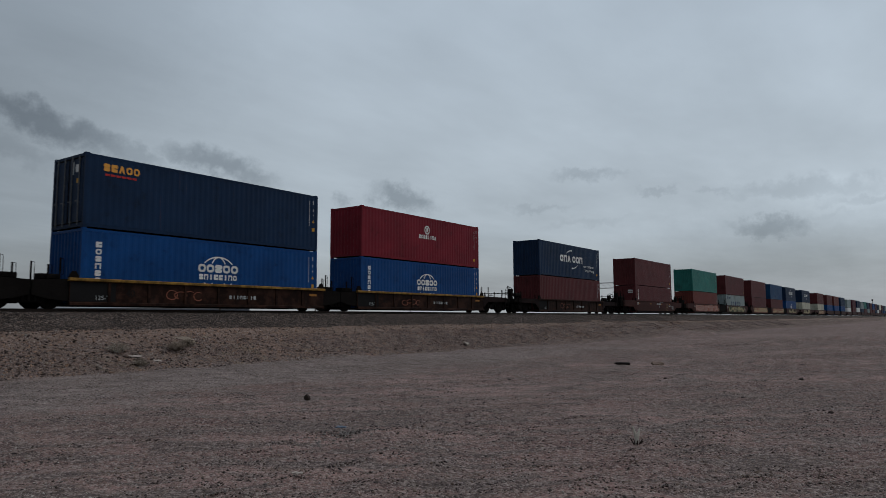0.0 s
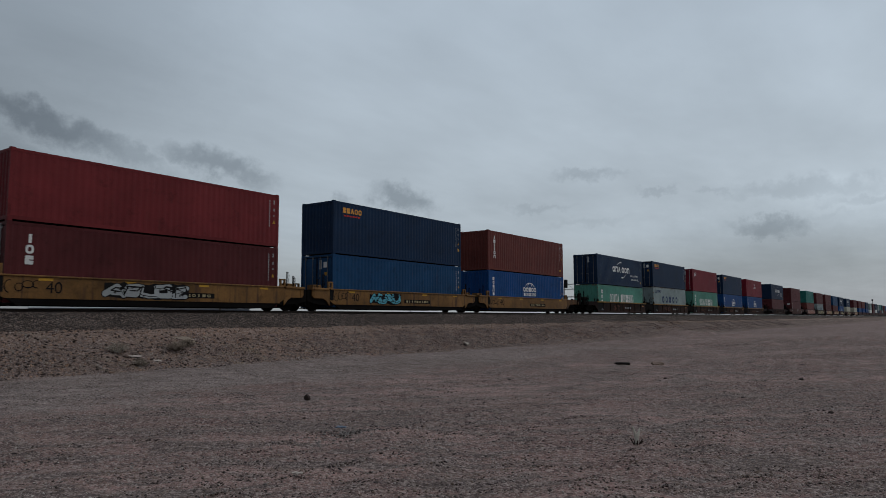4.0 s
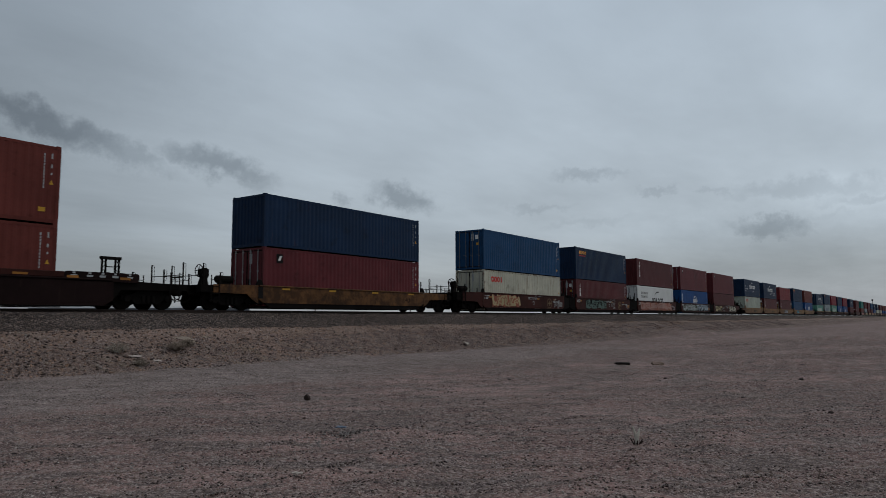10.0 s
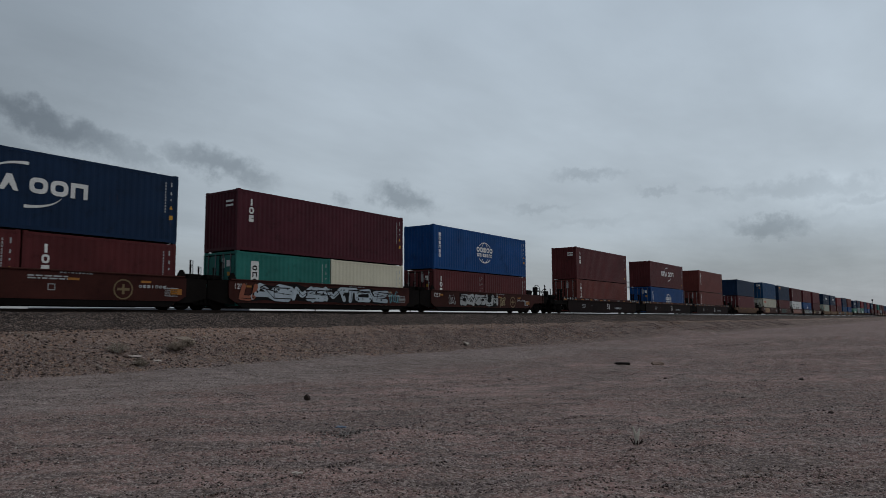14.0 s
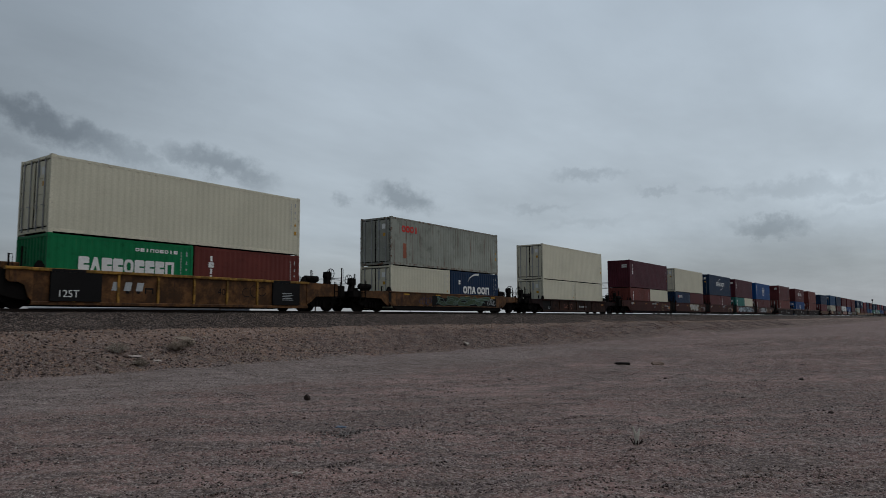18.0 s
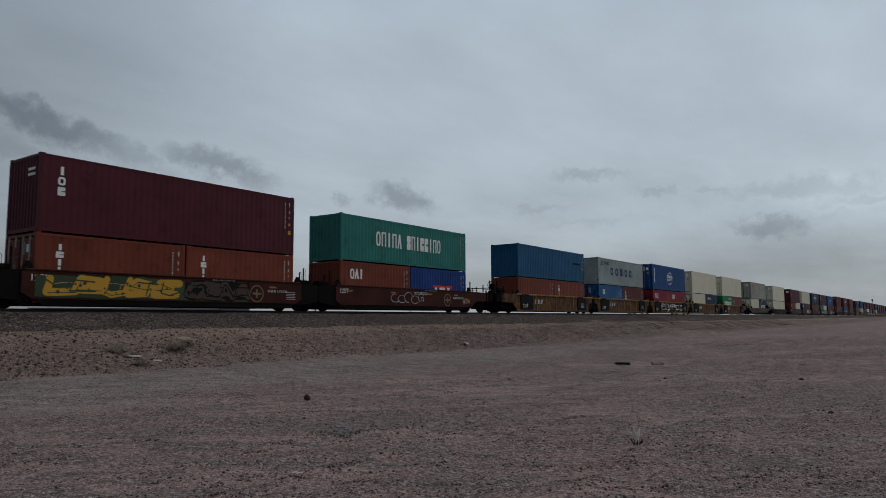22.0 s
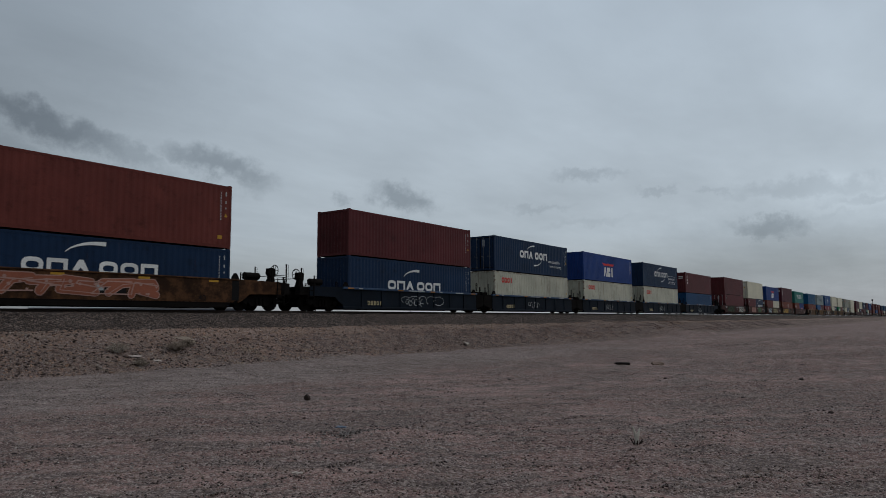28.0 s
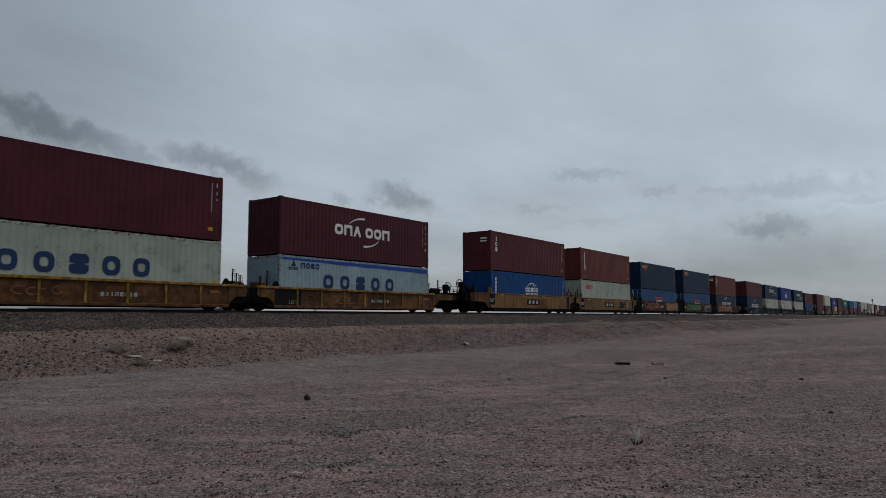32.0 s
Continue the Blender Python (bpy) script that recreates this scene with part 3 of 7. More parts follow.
def scatter(name, label, count, material, place, size0, size1, seed, squash=0.62):
    """Many angular stones in one mesh: uneven octahedra half sunk in the surface."""
    rng = np.random.default_rng(seed)
    p = place(rng, count)
    n = len(p)
    size = size0 * (size1 / size0) ** (rng.random(n) ** 2.2)
    base = np.array([(1, 0, 0), (0, 1, 0), (-1, 0, 0), (0, -1, 0), (0, 0, 1), (0, 0, -1)], float)
    v = base[None] * (0.65 + 0.7 * rng.random((n, 6, 1)))
    a = rng.random(n) * math.tau
    c, s = np.cos(a)[:, None], np.sin(a)[:, None]
    x, y = v[..., 0] * c - v[..., 1] * s, v[..., 0] * s + v[..., 1] * c
    lean = (rng.random((n, 2)) - 0.5) * 0.9
    z = v[..., 2] * squash + x * lean[:, :1] + y * lean[:, 1:]
    verts = np.stack([x, y, z], -1) * size[:, None, None] * 0.5 + p[:, None, :]
    tri = np.array([(0, 1, 4), (1, 2, 4), (2, 3, 4), (3, 0, 4), (1, 0, 5), (2, 1, 5), (3, 2, 5), (0, 3, 5)])
    faces = (tri[None] + 6 * np.arange(n)[:, None, None]).reshape(-1, 3)
    me = bpy.data.meshes.new(name)
    me.vertices.add(n * 6)
    me.vertices.foreach_set("co", verts.reshape(-1))
    me.loops.add(faces.size)
    me.loops.foreach_set("vertex_index", faces.ravel())
    me.polygons.add(len(faces))
    me.polygons.foreach_set("loop_start", np.arange(0, faces.size, 3))
    me.update(calc_edges=True)
    me.materials.append(material)
    tagged(new(name, me), label, "stones", kind="stuff")


def on_field(x0, x1, y0, y1, patchy=0.0, seed=31):
    def place(rng, count):
        # denser towards the corner where the viewer stands
        x = x0 + (x1 - x0) * rng.random(count) ** 1.7
        y = y0 + (y1 - y0) * rng.random(count) ** 1.25
        keep = value_noise(x / 2.6, y / 0.8, seed) + 0.6 * value_noise(x / 0.9, y / 0.4, seed + 1) > patchy - 0.4 - 0.7 * rng.random(count)
        x, y = x[keep], y[keep]
        return np.stack([x, y, ground_height(x, y)], -1)
    return place


def on_streaks(count_lines, seed):
    """Stones gathered in short lines across the field."""
    def place(rng, count):
        a = np.radians(20 + 70 * rng.random(count_lines))
        r = 4.4 / (0.09 + 0.91 * rng.random(count_lines))
        cx, cy = r * np.sin(a), r * np.cos(a)
        k = rng.integers(0, count_lines, count)
        span = 0.25 + 1.1 * rng.random(count_lines)
        u, v = rng.normal(0, 1, count) * span[k] * 0.6, rng.normal(0, 0.06, count) + 0.05 * np.sin(9 * rng.random(count_lines))[k]
        turn = np.radians(-50 + 20 * (rng.random(count_lines) - 0.5))[k]
        x, y = cx[k] + u * np.cos(turn) - v * np.sin(turn), cy[k] + u * np.sin(turn) + v * np.cos(turn)
        keep = (y < 19.3) & (y > 0)
        x, y = x[keep], y[keep]
        return np.stack([x, y, ground_height(x, y)], -1)
    return place


def on_bank(x0, x1):
    def place(rng, count):
        x = x0 + (x1 - x0) * rng.random(count) ** 1.5
        y = 19.6 + 3.9 * rng.random(count)
        return np.stack([x, y, ground_height(x, y)], -1)
    return place


def on_ballast(x0, x1):
    def place(rng, count):
        x = x0 + (x1 - x0) * rng.random(count) ** 1.5
        y = 23.25 + 2.9 * rng.random(count)
        return np.stack([x, y, ballast_height(x, y)], -1)
    return place


def build_stones():
    scatter("gravel", "small dark gravel scattered over the dirt", 46000, STONE["dark"], on_field(2.5, 60, 0, 20, 0.75, 31), 0.012, 0.050, 41)
    scatter("gravel", "brown gravel scattered over the dirt", 52000, STONE["brown"], on_field(2.5, 50, 0, 20, 0.5, 35), 0.010, 0.05, 42)
    scatter("gravel", "grey gravel scattered over the dirt", 40000, STONE["grey"], on_field(2.5, 50, 0, 20, 0.75, 37), 0.010, 0.045, 43)
    scatter("gravel", "pale stone chips on the dirt", 26000, STONE["pale"], on_field(2.5, 50, 0, 21, 0.2, 39), 0.009, 0.036, 44)
    scatter("gravel", "lines of dark crumbs of earth turned up by wheels", 15000, CRUMB, on_streaks(260, 1), 0.009, 0.042, 61)
    scatter("gravel", "lines of brown crumbs of earth turned up by wheels", 9000, STONE["brown"], on_streaks(190, 2), 0.008, 0.036, 62)

    def heap(rng, count):
        a, r = rng.random(count) * math.tau, np.abs(rng.normal(0, 0.5, count))
        x, y = 6.9 + 0.9 * r * np.cos(a), 6.5 + 0.45 * r * np.sin(a)
        return np.stack([x, y, ground_height(x, y)], -1)
    scatter("stone_patch", "patch of grey stones on bare dirt", 500, STONE["grey"], heap, 0.012, 0.06, 52)
    scatter("stone_patch", "patch of dark stones on bare dirt", 400, STONE["dark"], heap, 0.012, 0.06, 53)
    scatter("slope_rubble", "dark rubble on the embankment slope", 22000, CRUMB, on_bank(6, 130), 0.025, 0.14, 45)
    scatter("slope_rubble", "brown rubble on the embankment slope", 10000, STONE["sand"], on_bank(6, 80), 0.025, 0.12, 46)
    scatter("slope_rubble", "grey rubble on the embankment slope", 1500, STONE["grey"], on_bank(6, 80), 0.02, 0.10, 51)
    scatter("slope_rubble", "pale chips on the embankment slope", 2600, STONE["pale"], on_bank(6, 70), 0.02, 0.07, 47)
    scatter("ballast_stones", "dark crushed ballast stones", 20000, STONE["dark"], on_ballast(7, 75), 0.03, 0.085, 48, 0.8)
    scatter("ballast_stones", "grey crushed ballast stones", 4500, STONE["grey"], on_ballast(7, 75), 0.03, 0.07, 49, 0.8)
    scatter("ballast_stones", "brown crushed ballast stones", 5000, STONE["brown"], on_ballast(7, 75), 0.03, 0.07, 50, 0.8)


RAIL_RING = [(-0.07, -0.17), (0.07, -0.17), (0.07, -0.155), (0.012, -0.13), (0.012, -0.045), (0.036, -0.035), (0.036, -0.006), (0.028, 0.0),
             (-0.028, 0.0), (-0.036, -0.006), (-0.036, -0.035), (-0.012, -0.045), (-0.012, -0.13), (-0.07, -0.155)]
TIE = surface("timber_tie", (0.055, 0.043, 0.036), 0.9, fade=0.3, grain=0.3, streak=False)
RAIL_STEEL = surface("rail_steel", (0.05, 0.036, 0.03), 0.55, metal=0.4, fade=0.2, streak=False)


def build_track():
    for side in (-1, 1):
        ring = [(TRACK_Y + side * 0.755 + y, RAIL_Z + z) for y, z in RAIL_RING]
        me = Shape().prism(ring, "x", -110.0, 1400.0).mesh("rail", RAIL_STEEL)
        tagged(new("rail", me), "long dark steel rail on timber ties", "rail", "rails of the track", "structure")
    tie = Shape().soft_box(-0.115, 0.115, -1.3, 1.3, -0.17, 0.0, 0.012).mesh("tie", TIE)
    bed = thing("track_ties", "row of dark timber railway ties", "railway ties", kind="structure")
    for i in range(150):
        part("tie", tie, bed, at=pose(4.0 + 0.55 * i, TRACK_Y + 0.02 * math.sin(i * 2.3), RAIL_Z - 0.145, 0, 0, 0.6 * math.sin(i * 1.7)))
    rest = Shape()
    for i in range(420):
        x = 86.5 + 0.55 * i
        rest.box(x - 0.115, x + 0.115, TRACK_Y - 1.3, TRACK_Y + 1.3, RAIL_Z - 0.31, RAIL_Z - 0.145)
    for i in range(60):
        x = 3.45 - 0.55 * i
        rest.box(x - 0.115, x + 0.115, TRACK_Y - 1.3, TRACK_Y + 1.3, RAIL_Z - 0.31, RAIL_Z - 0.145)
    part("far_ties", rest.mesh("far_ties", TIE), bed)["kind"] = "stuff"


build_ground()
build_ballast()
build_track()
build_stones()


# ---------------------------------------------------------------- painted marks
def glyph(sh, x0, z0, w, h, y, kind):
    """One plain block of a painted mark. 0: a ring, 1: an arch, 2: a waisted block, 3: a notched block, 4: a bar, 5: a wedge."""
    x1, z1 = x0 + w, z0 + h
    mx, mz = (x0 + x1) / 2, (z0 + z1) / 2
    t = min(w, h) * 0.28
    if kind == 0:
        def rim(a, b):
            return [(mx + a * math.copysign(abs(math.cos(q)) ** 0.72, math.cos(q)), y, mz + b * math.copysign(abs(math.sin(q)) ** 0.72, math.sin(q))) for q in (k * math.tau / 18 for k in range(18))]
        sh.add(rim(w / 2, h / 2) + rim(w / 2 - t, h / 2 - t), [(k, (k + 1) % 18, (k + 1) % 18 + 18, k + 18) for k in range(18)])
    elif kind == 1:
        sh.flat([(x0, z0), (x0 + t, z0), (x0 + t, z1 - t), (x1 - t, z1 - t), (x1 - t, z0), (x1, z0), (x1, z1), (x0, z1)], y)
    elif kind == 2:
        c, g = t * 0.6, h * 0.07
        sh.flat([(x0 + c, z0), (x1 - c, z0), (x1, z0 + c), (x1, mz - g), (x1 - t * 1.1, mz), (x1, mz + g), (x1, z1 - c), (x1 - c, z1), (x0 + c, z1), (x0, z1 - c), (x0, mz + g), (x0 + t * 1.1, mz), (x0, mz - g), (x0, z0 + c)], y)
    elif kind == 3:
        c = t * 0.35
        sh.flat([(x0 + c, z0), (x1 - c, z0), (x1, z0 + c), (x1, mz - h * 0.06), (x0 + w * 0.5, mz - h * 0.06), (x0 + w * 0.5, mz + h * 0.06), (x1, mz + h * 0.06), (x1, z1 - c), (x1 - c, z1), (x0 + c, z1), (x0, z1 - c), (x0, z0 + c)], y)
    elif kind == 4:
        sh.rect(mx - w * 0.19, mx + w * 0.19, z0, z1, y)
    else:
        sh.flat([(x0, z0), (x0 + t, z0), (mx, z0 + h * 0.45), (x1 - t, z0), (x1, z0), (mx + t * 0.55, z1), (mx - t * 0.55, z1)], y)


def word(box, ink, x0, z0, width, h, kinds, gap=0.22, y=None):
    """A word mark, each of its blocks a part; they share meshes."""
    n = len(kinds)
    w = width / (n + gap * (n - 1))
    for i, k in enumerate(kinds):
        me = kept(("glyph", round(w, 3), h, k, ink), lambda: one_glyph(w, h, k, ink))
        part("mark_block", me, box, at=Matrix.Translation((x0 + i * w * (1 + gap), FACE if y is None else y, z0)))


def word_column(box, ink, x0, z_top, w, h, kinds, gap=0.25):
    for i, k in enumerate(kinds):
        part("mark_block", kept(("glyph", w, h, k, ink), lambda: one_glyph(w, h, k, ink)), box, at=Matrix.Translation((x0, FACE, z_top - (i + 1) * h - i * h * gap)))


def one_glyph(w, h, kind, ink):
    sh = Shape()
    glyph(sh, 0, 0, w, h, 0, kind)
    return sh.mesh("mark_block", INK[ink])


def row(sh, x0, z0, width, h, y, kinds, gap=0.22):
    n = len(kinds)
    w = width / (n + gap * (n - 1))
    for i, k in enumerate(kinds):
        glyph(sh, x0 + i * w * (1 + gap), z0, w, h, y, k)


def column(sh, x0, z_top, w, h, y, kinds, gap=0.25):
    for i, k in enumerate(kinds):
        glyph(sh, x0, z_top - (i + 1) * h - i * h * gap, w, h, y, k)


def arc(sh, cx, cz, rx, rz, a0, a1, t0, t1, y, n=14):
    """A curved stroke that widens from t0 to t1."""
    pts = []
    for i in range(n + 1):
        a = radians(a0 + (a1 - a0) * i / n)
        t = t0 + (t1 - t0) * i / n
        pts.append(((cx + (rx - t / 2) * math.cos(a), cz + (rz - t / 2) * math.sin(a)), (cx + (rx + t / 2) * math.cos(a), cz + (rz + t / 2) * math.sin(a))))
    for (a, b), (c, d) in zip(pts, pts[1:]):
        sh.flat([a, b, d, c], y)


def text_mesh(body, height, material):
    """Flat lettering in the plane of a side wall, from the built-in font; x starts at 0."""
    def make():
        curve = bpy.data.curves.new("lettering", "FONT")
        curve.body, curve.size = body, height * 1.42
        ob = new("lettering", curve)
        me = bpy.data.meshes.new_from_object(ob.evaluated_get(bpy.context.evaluated_depsgraph_get()))
        bpy.data.objects.remove(ob)
        me.transform(Matrix.Rotation(radians(90), 4, "X"))
        me.materials.clear()
        me.materials.append(material)
        return me
    return kept(("text", body, height, material.name), make)


def lettering(body, height, ink, parent, x, y, z, squeeze=1.0):
    me = text_mesh(body, height, INK[ink])
    return part("lettering", me, parent, at=Matrix.Translation((x, y, z)) @ Matrix.Diagonal((squeeze, 1, 1, 1)))


def reflectors(car, starts, w, z0, z1, y, ink="amber"):
    for a in starts:
        part("reflector", kept(("reflector", w, z0, z1, y, ink), lambda: Shape().rect(0, w, z0, z1, y).mesh("reflector", INK[ink])), car, at=pose(a, 0, 0))


def mark(parent, name, ink, make):
    sh = Shape()
    make(sh)
    ob = part(name, sh.mesh(name, INK[ink]), parent)
    if name in ("serial_print", "small_print", "small_mark", "stencilled_number", "rail_print", "shelf_print", "panel_print", "end_print"):
        ob["kind"] = "stuff"


# ---------------------------------------------------------------- shipping containers
WIDE = 2.438
LONG = {"40": 12.192, "20": 6.058}
TALL = {"h": 2.896, "s": 2.591}


def corrugated(length, z0, z1, y_out, depth=0.011, pitch=0.278):
    """A pressed wall along x, its outer face towards -y, with a plain back."""
    n = max(1, round(length / pitch))
    p = length / n
    front = []
    for i in range(n):
        x = -length / 2 + i * p
        front += [(x, y_out), (x + 0.29 * p, y_out), (x + 0.5 * p, y_out + depth), (x + 0.79 * p, y_out + depth)]
    front.append((length / 2, y_out))
    back = y_out + depth + 0.012
    sh = Shape()
    verts, faces = [], []
    for x, y in front:
        verts += [(x, y, z0), (x, y, z1), (x, back, z0), (x, back, z1)]
    for i in range(len(front) - 1):
        a, b = 4 * i, 4 * i + 4
        faces += [(a, b, b + 1, a + 1), (a + 2, a + 3, b + 3, b + 2), (a + 1, b + 1, b + 3, a + 3), (a, a + 2, b + 2, b)]
    e = 4 * (len(front) - 1)
    faces += [(0, 1, 3, 2), (e, e + 2, e + 3, e + 1)]
    return sh.add(verts, faces)


def container_meshes(size, tall, colour, flat):
    length, high, paint = LONG[size], TALL[tall], PAINT[colour]
    edge = PAINT.get(colour + "_edge", paint)
    hx, hy = length / 2, WIDE / 2

    def loop(z0, z1):
        """A closed rectangular ring of rails."""
        t = 0.06
        out, inn = [(-hx + 0.004, -hy + 0.004), (hx - 0.004, -hy + 0.004), (hx - 0.004, hy - 0.004), (-hx + 0.004, hy - 0.004)], \
            [(-hx + t, -hy + t), (hx - t, -hy + t), (hx - t, hy - t), (-hx + t, hy - t)]
        verts = [(x, y, z) for z in (z0, z1) for x, y in out + inn]
        faces = []
        for i in range(4):
            j = (i + 1) % 4
            faces += [(i, j, j + 8, i + 8), (j + 4, i + 4, i + 12, j + 12), (i + 8, j + 8, j + 12, i + 12), (j, i, i + 4, j + 4)]
        return Shape().add(verts, faces)

    def post():
        return Shape().box(0, 0.11, 0, 0.11, 0.12, high - 0.12).mesh("corner_post", edge)

    def top_frame():
        return loop(high - 0.125, high - 0.028).mesh("top_frame", edge)

    def bottom_frame():
        return loop(0.032, 0.165).mesh("bottom_frame", edge)

    def base():
        return Shape().box(-hx + 0.065, hx - 0.065, -hy + 0.065, hy - 0.065, 0.04, 0.15).mesh("floor", STEEL["black"])

    def side():
        if flat:
            return corrugated(length - 0.22, 0.165, high - 0.085, -hy + 0.008, 0.006, 1.5).mesh("side_panel", paint)
        return corrugated(length - 0.22, 0.165, high - 0.085, -hy + 0.008).mesh("side_panel", paint)

    def end():
        return corrugated(WIDE - 0.22, 0.165, high - 0.13, -hx + 0.012, 0.045, 0.25).mesh("end_panel", paint)

    def roof():
        n = int(length / 0.42)
        xs = []
        p = (length - 0.16) / n
        for i in range(n):
            x = -hx + 0.08 + i * p
            xs += [(x, 0), (x + 0.3 * p, 0), (x + 0.45 * p, 1), (x + 0.85 * p, 1)]
        xs.append((hx - 0.08, 0))
        ring = [(x, high - 0.03 + 0.02 * k) for x, k in xs] + [(hx - 0.08, high - 0.06), (-hx + 0.08, high - 0.06)]
        return Shape().prism(ring, "y", -hy + 0.065, hy - 0.065).mesh("roof_panel", paint)

    def door():
        w = (WIDE - 0.24) / 2
        sh = Shape().box(-hx + 0.02, -hx + 0.06, 0, w, 0.18, high - 0.14)
        for k in range(4):
            z = 0.25 + k * (high - 0.5) / 4
            sh.box(-hx + 0.006, -hx + 0.02, 0.07, w - 0.07, z, z + (high - 0.5) / 4 - 0.09)
        return sh.mesh("door", paint)

    def rod():
        sh = Shape().tube((-hx - 0.022, 0, 0.1), (-hx - 0.022, 0, high - 0.1), 0.024, 6)
        for z in (0.22, 0.95, 1.7, high - 0.25):
            sh.box(-hx - 0.035, -hx + 0.02, -0.045, 0.045, z, z + 0.06)
        sh.box(-hx - 0.05, -hx - 0.03, -0.01, 0.2, 1.02, 1.05)
        return sh.mesh("lock_rod", STEEL["dull" if colour in ("navy", "blue", "slate", "royal", "royalblue", "teal") else "rod"])

    def seal():
        w = (WIDE - 0.24) / 2
        x0, x1 = -hx + 0.0155, -hx + 0.03
        sh = Shape().box(x0, x1, 0.0, 0.035, 0.19, high - 0.15).box(x0, x1, w - 0.035, w, 0.19, high - 0.15)
        for z in (0.19, high - 0.19):
            sh.box(x0, x1, 0.035, w - 0.035, z, z + 0.04)
        return sh.mesh("door_seal", STEEL["black"])

    def casting():
        ring = [(0.0, 0.03), (0.03, 0.0), (0.178, 0.0), (0.178, 0.162), (0.0, 0.162)]
        return Shape().prism(ring, "z", 0, 0.118).mesh("corner_casting", edge)

    def foot_casting():
        ring = [(0.0, 0.03), (0.03, 0.0), (0.178, 0.0), (0.178, 0.162), (0.0, 0.162)]
        return Shape().prism(ring, "z", -0.012, 0.118).mesh("corner_casting", edge)
    key = (size, tall, colour, flat)
    return {n: kept((n,) + key, f) for n, f in (("corner_post", post), ("top_frame", top_frame), ("bottom_frame", bottom_frame), ("floor", base), ("side_panel", side), ("end_panel", end), ("roof_panel", roof),
                                               ("door", door), ("lock_rod", rod), ("door_seal", seal), ("corner_casting", casting), ("foot_casting", foot_casting))}


FACE = -WIDE / 2 - 0.002


def logo_arcs_word(box, x, z, k, ink="white"):
    """Six heavy blocks between two tapering arcs."""
    word(box, ink, x, z, 2.1 * k, 0.58 * k, (0, 1, 5), 0.14)
    word(box, ink, x + 2.45 * k, z, 2.1 * k, 0.58 * k, (0, 0, 1), 0.14)
    mark(box, "swoosh", ink, lambda sh: arc(sh, x + 2.35 * k, z + 0.42 * k, 1.3 * k, 0.62 * k, 160, 88, 0.02 * k, 0.12 * k, FACE))
    mark(box, "swoosh", ink, lambda sh: arc(sh, x + 2.35 * k, z + 0.12 * k, 1.3 * k, 0.62 * k, -18, -92, 0.02 * k, 0.12 * k, FACE))


def logo_one_swoosh(box, x, z, k, ink="white", wide=1.0):
    word(box, ink, x, z, 1.55 * k * wide, 0.5 * k, (0, 1, 5), 0.14)
    word(box, ink, x + 1.75 * k * wide, z, 1.55 * k * wide, 0.5 * k, (0, 0, 1), 0.14)
    lift = 0.80 if wide == 1.0 else 0.55
    mark(box, "swoosh", ink, lambda sh: arc(sh, x + 1.75 * k * wide, z + 0.55 * k, 1.25 * k, lift * k, 160, 80, 0.03 * k, 0.15 * k, FACE))


def logo_globe(box, x, z, k):
    word(box, "white", x - 1.05 * k, z + 0.02, 2.1 * k, 0.36 * k, (0, 0, 2, 0, 0), 0.12)
    word(box, "white", x - 1.0 * k, z - 0.30 * k, 2.0 * k, 0.24 * k, (2, 1, 4, 3, 3, 4, 1, 0), 0.2)
    for rx in (0.90, 0.42):
        mark(box, "globe_arc", "white", lambda sh: arc(sh, x, z + 0.02, rx * k, 0.70 * k, 36, 144, 0.06 * k, 0.06 * k, FACE - 0.001 - 0.001 * rx))
        mark(box, "globe_arc", "white", lambda sh: arc(sh, x, z - 0.05 * k, rx * k, 0.66 * k, 216, 324, 0.06 * k, 0.06 * k, FACE - 0.001 - 0.001 * rx))


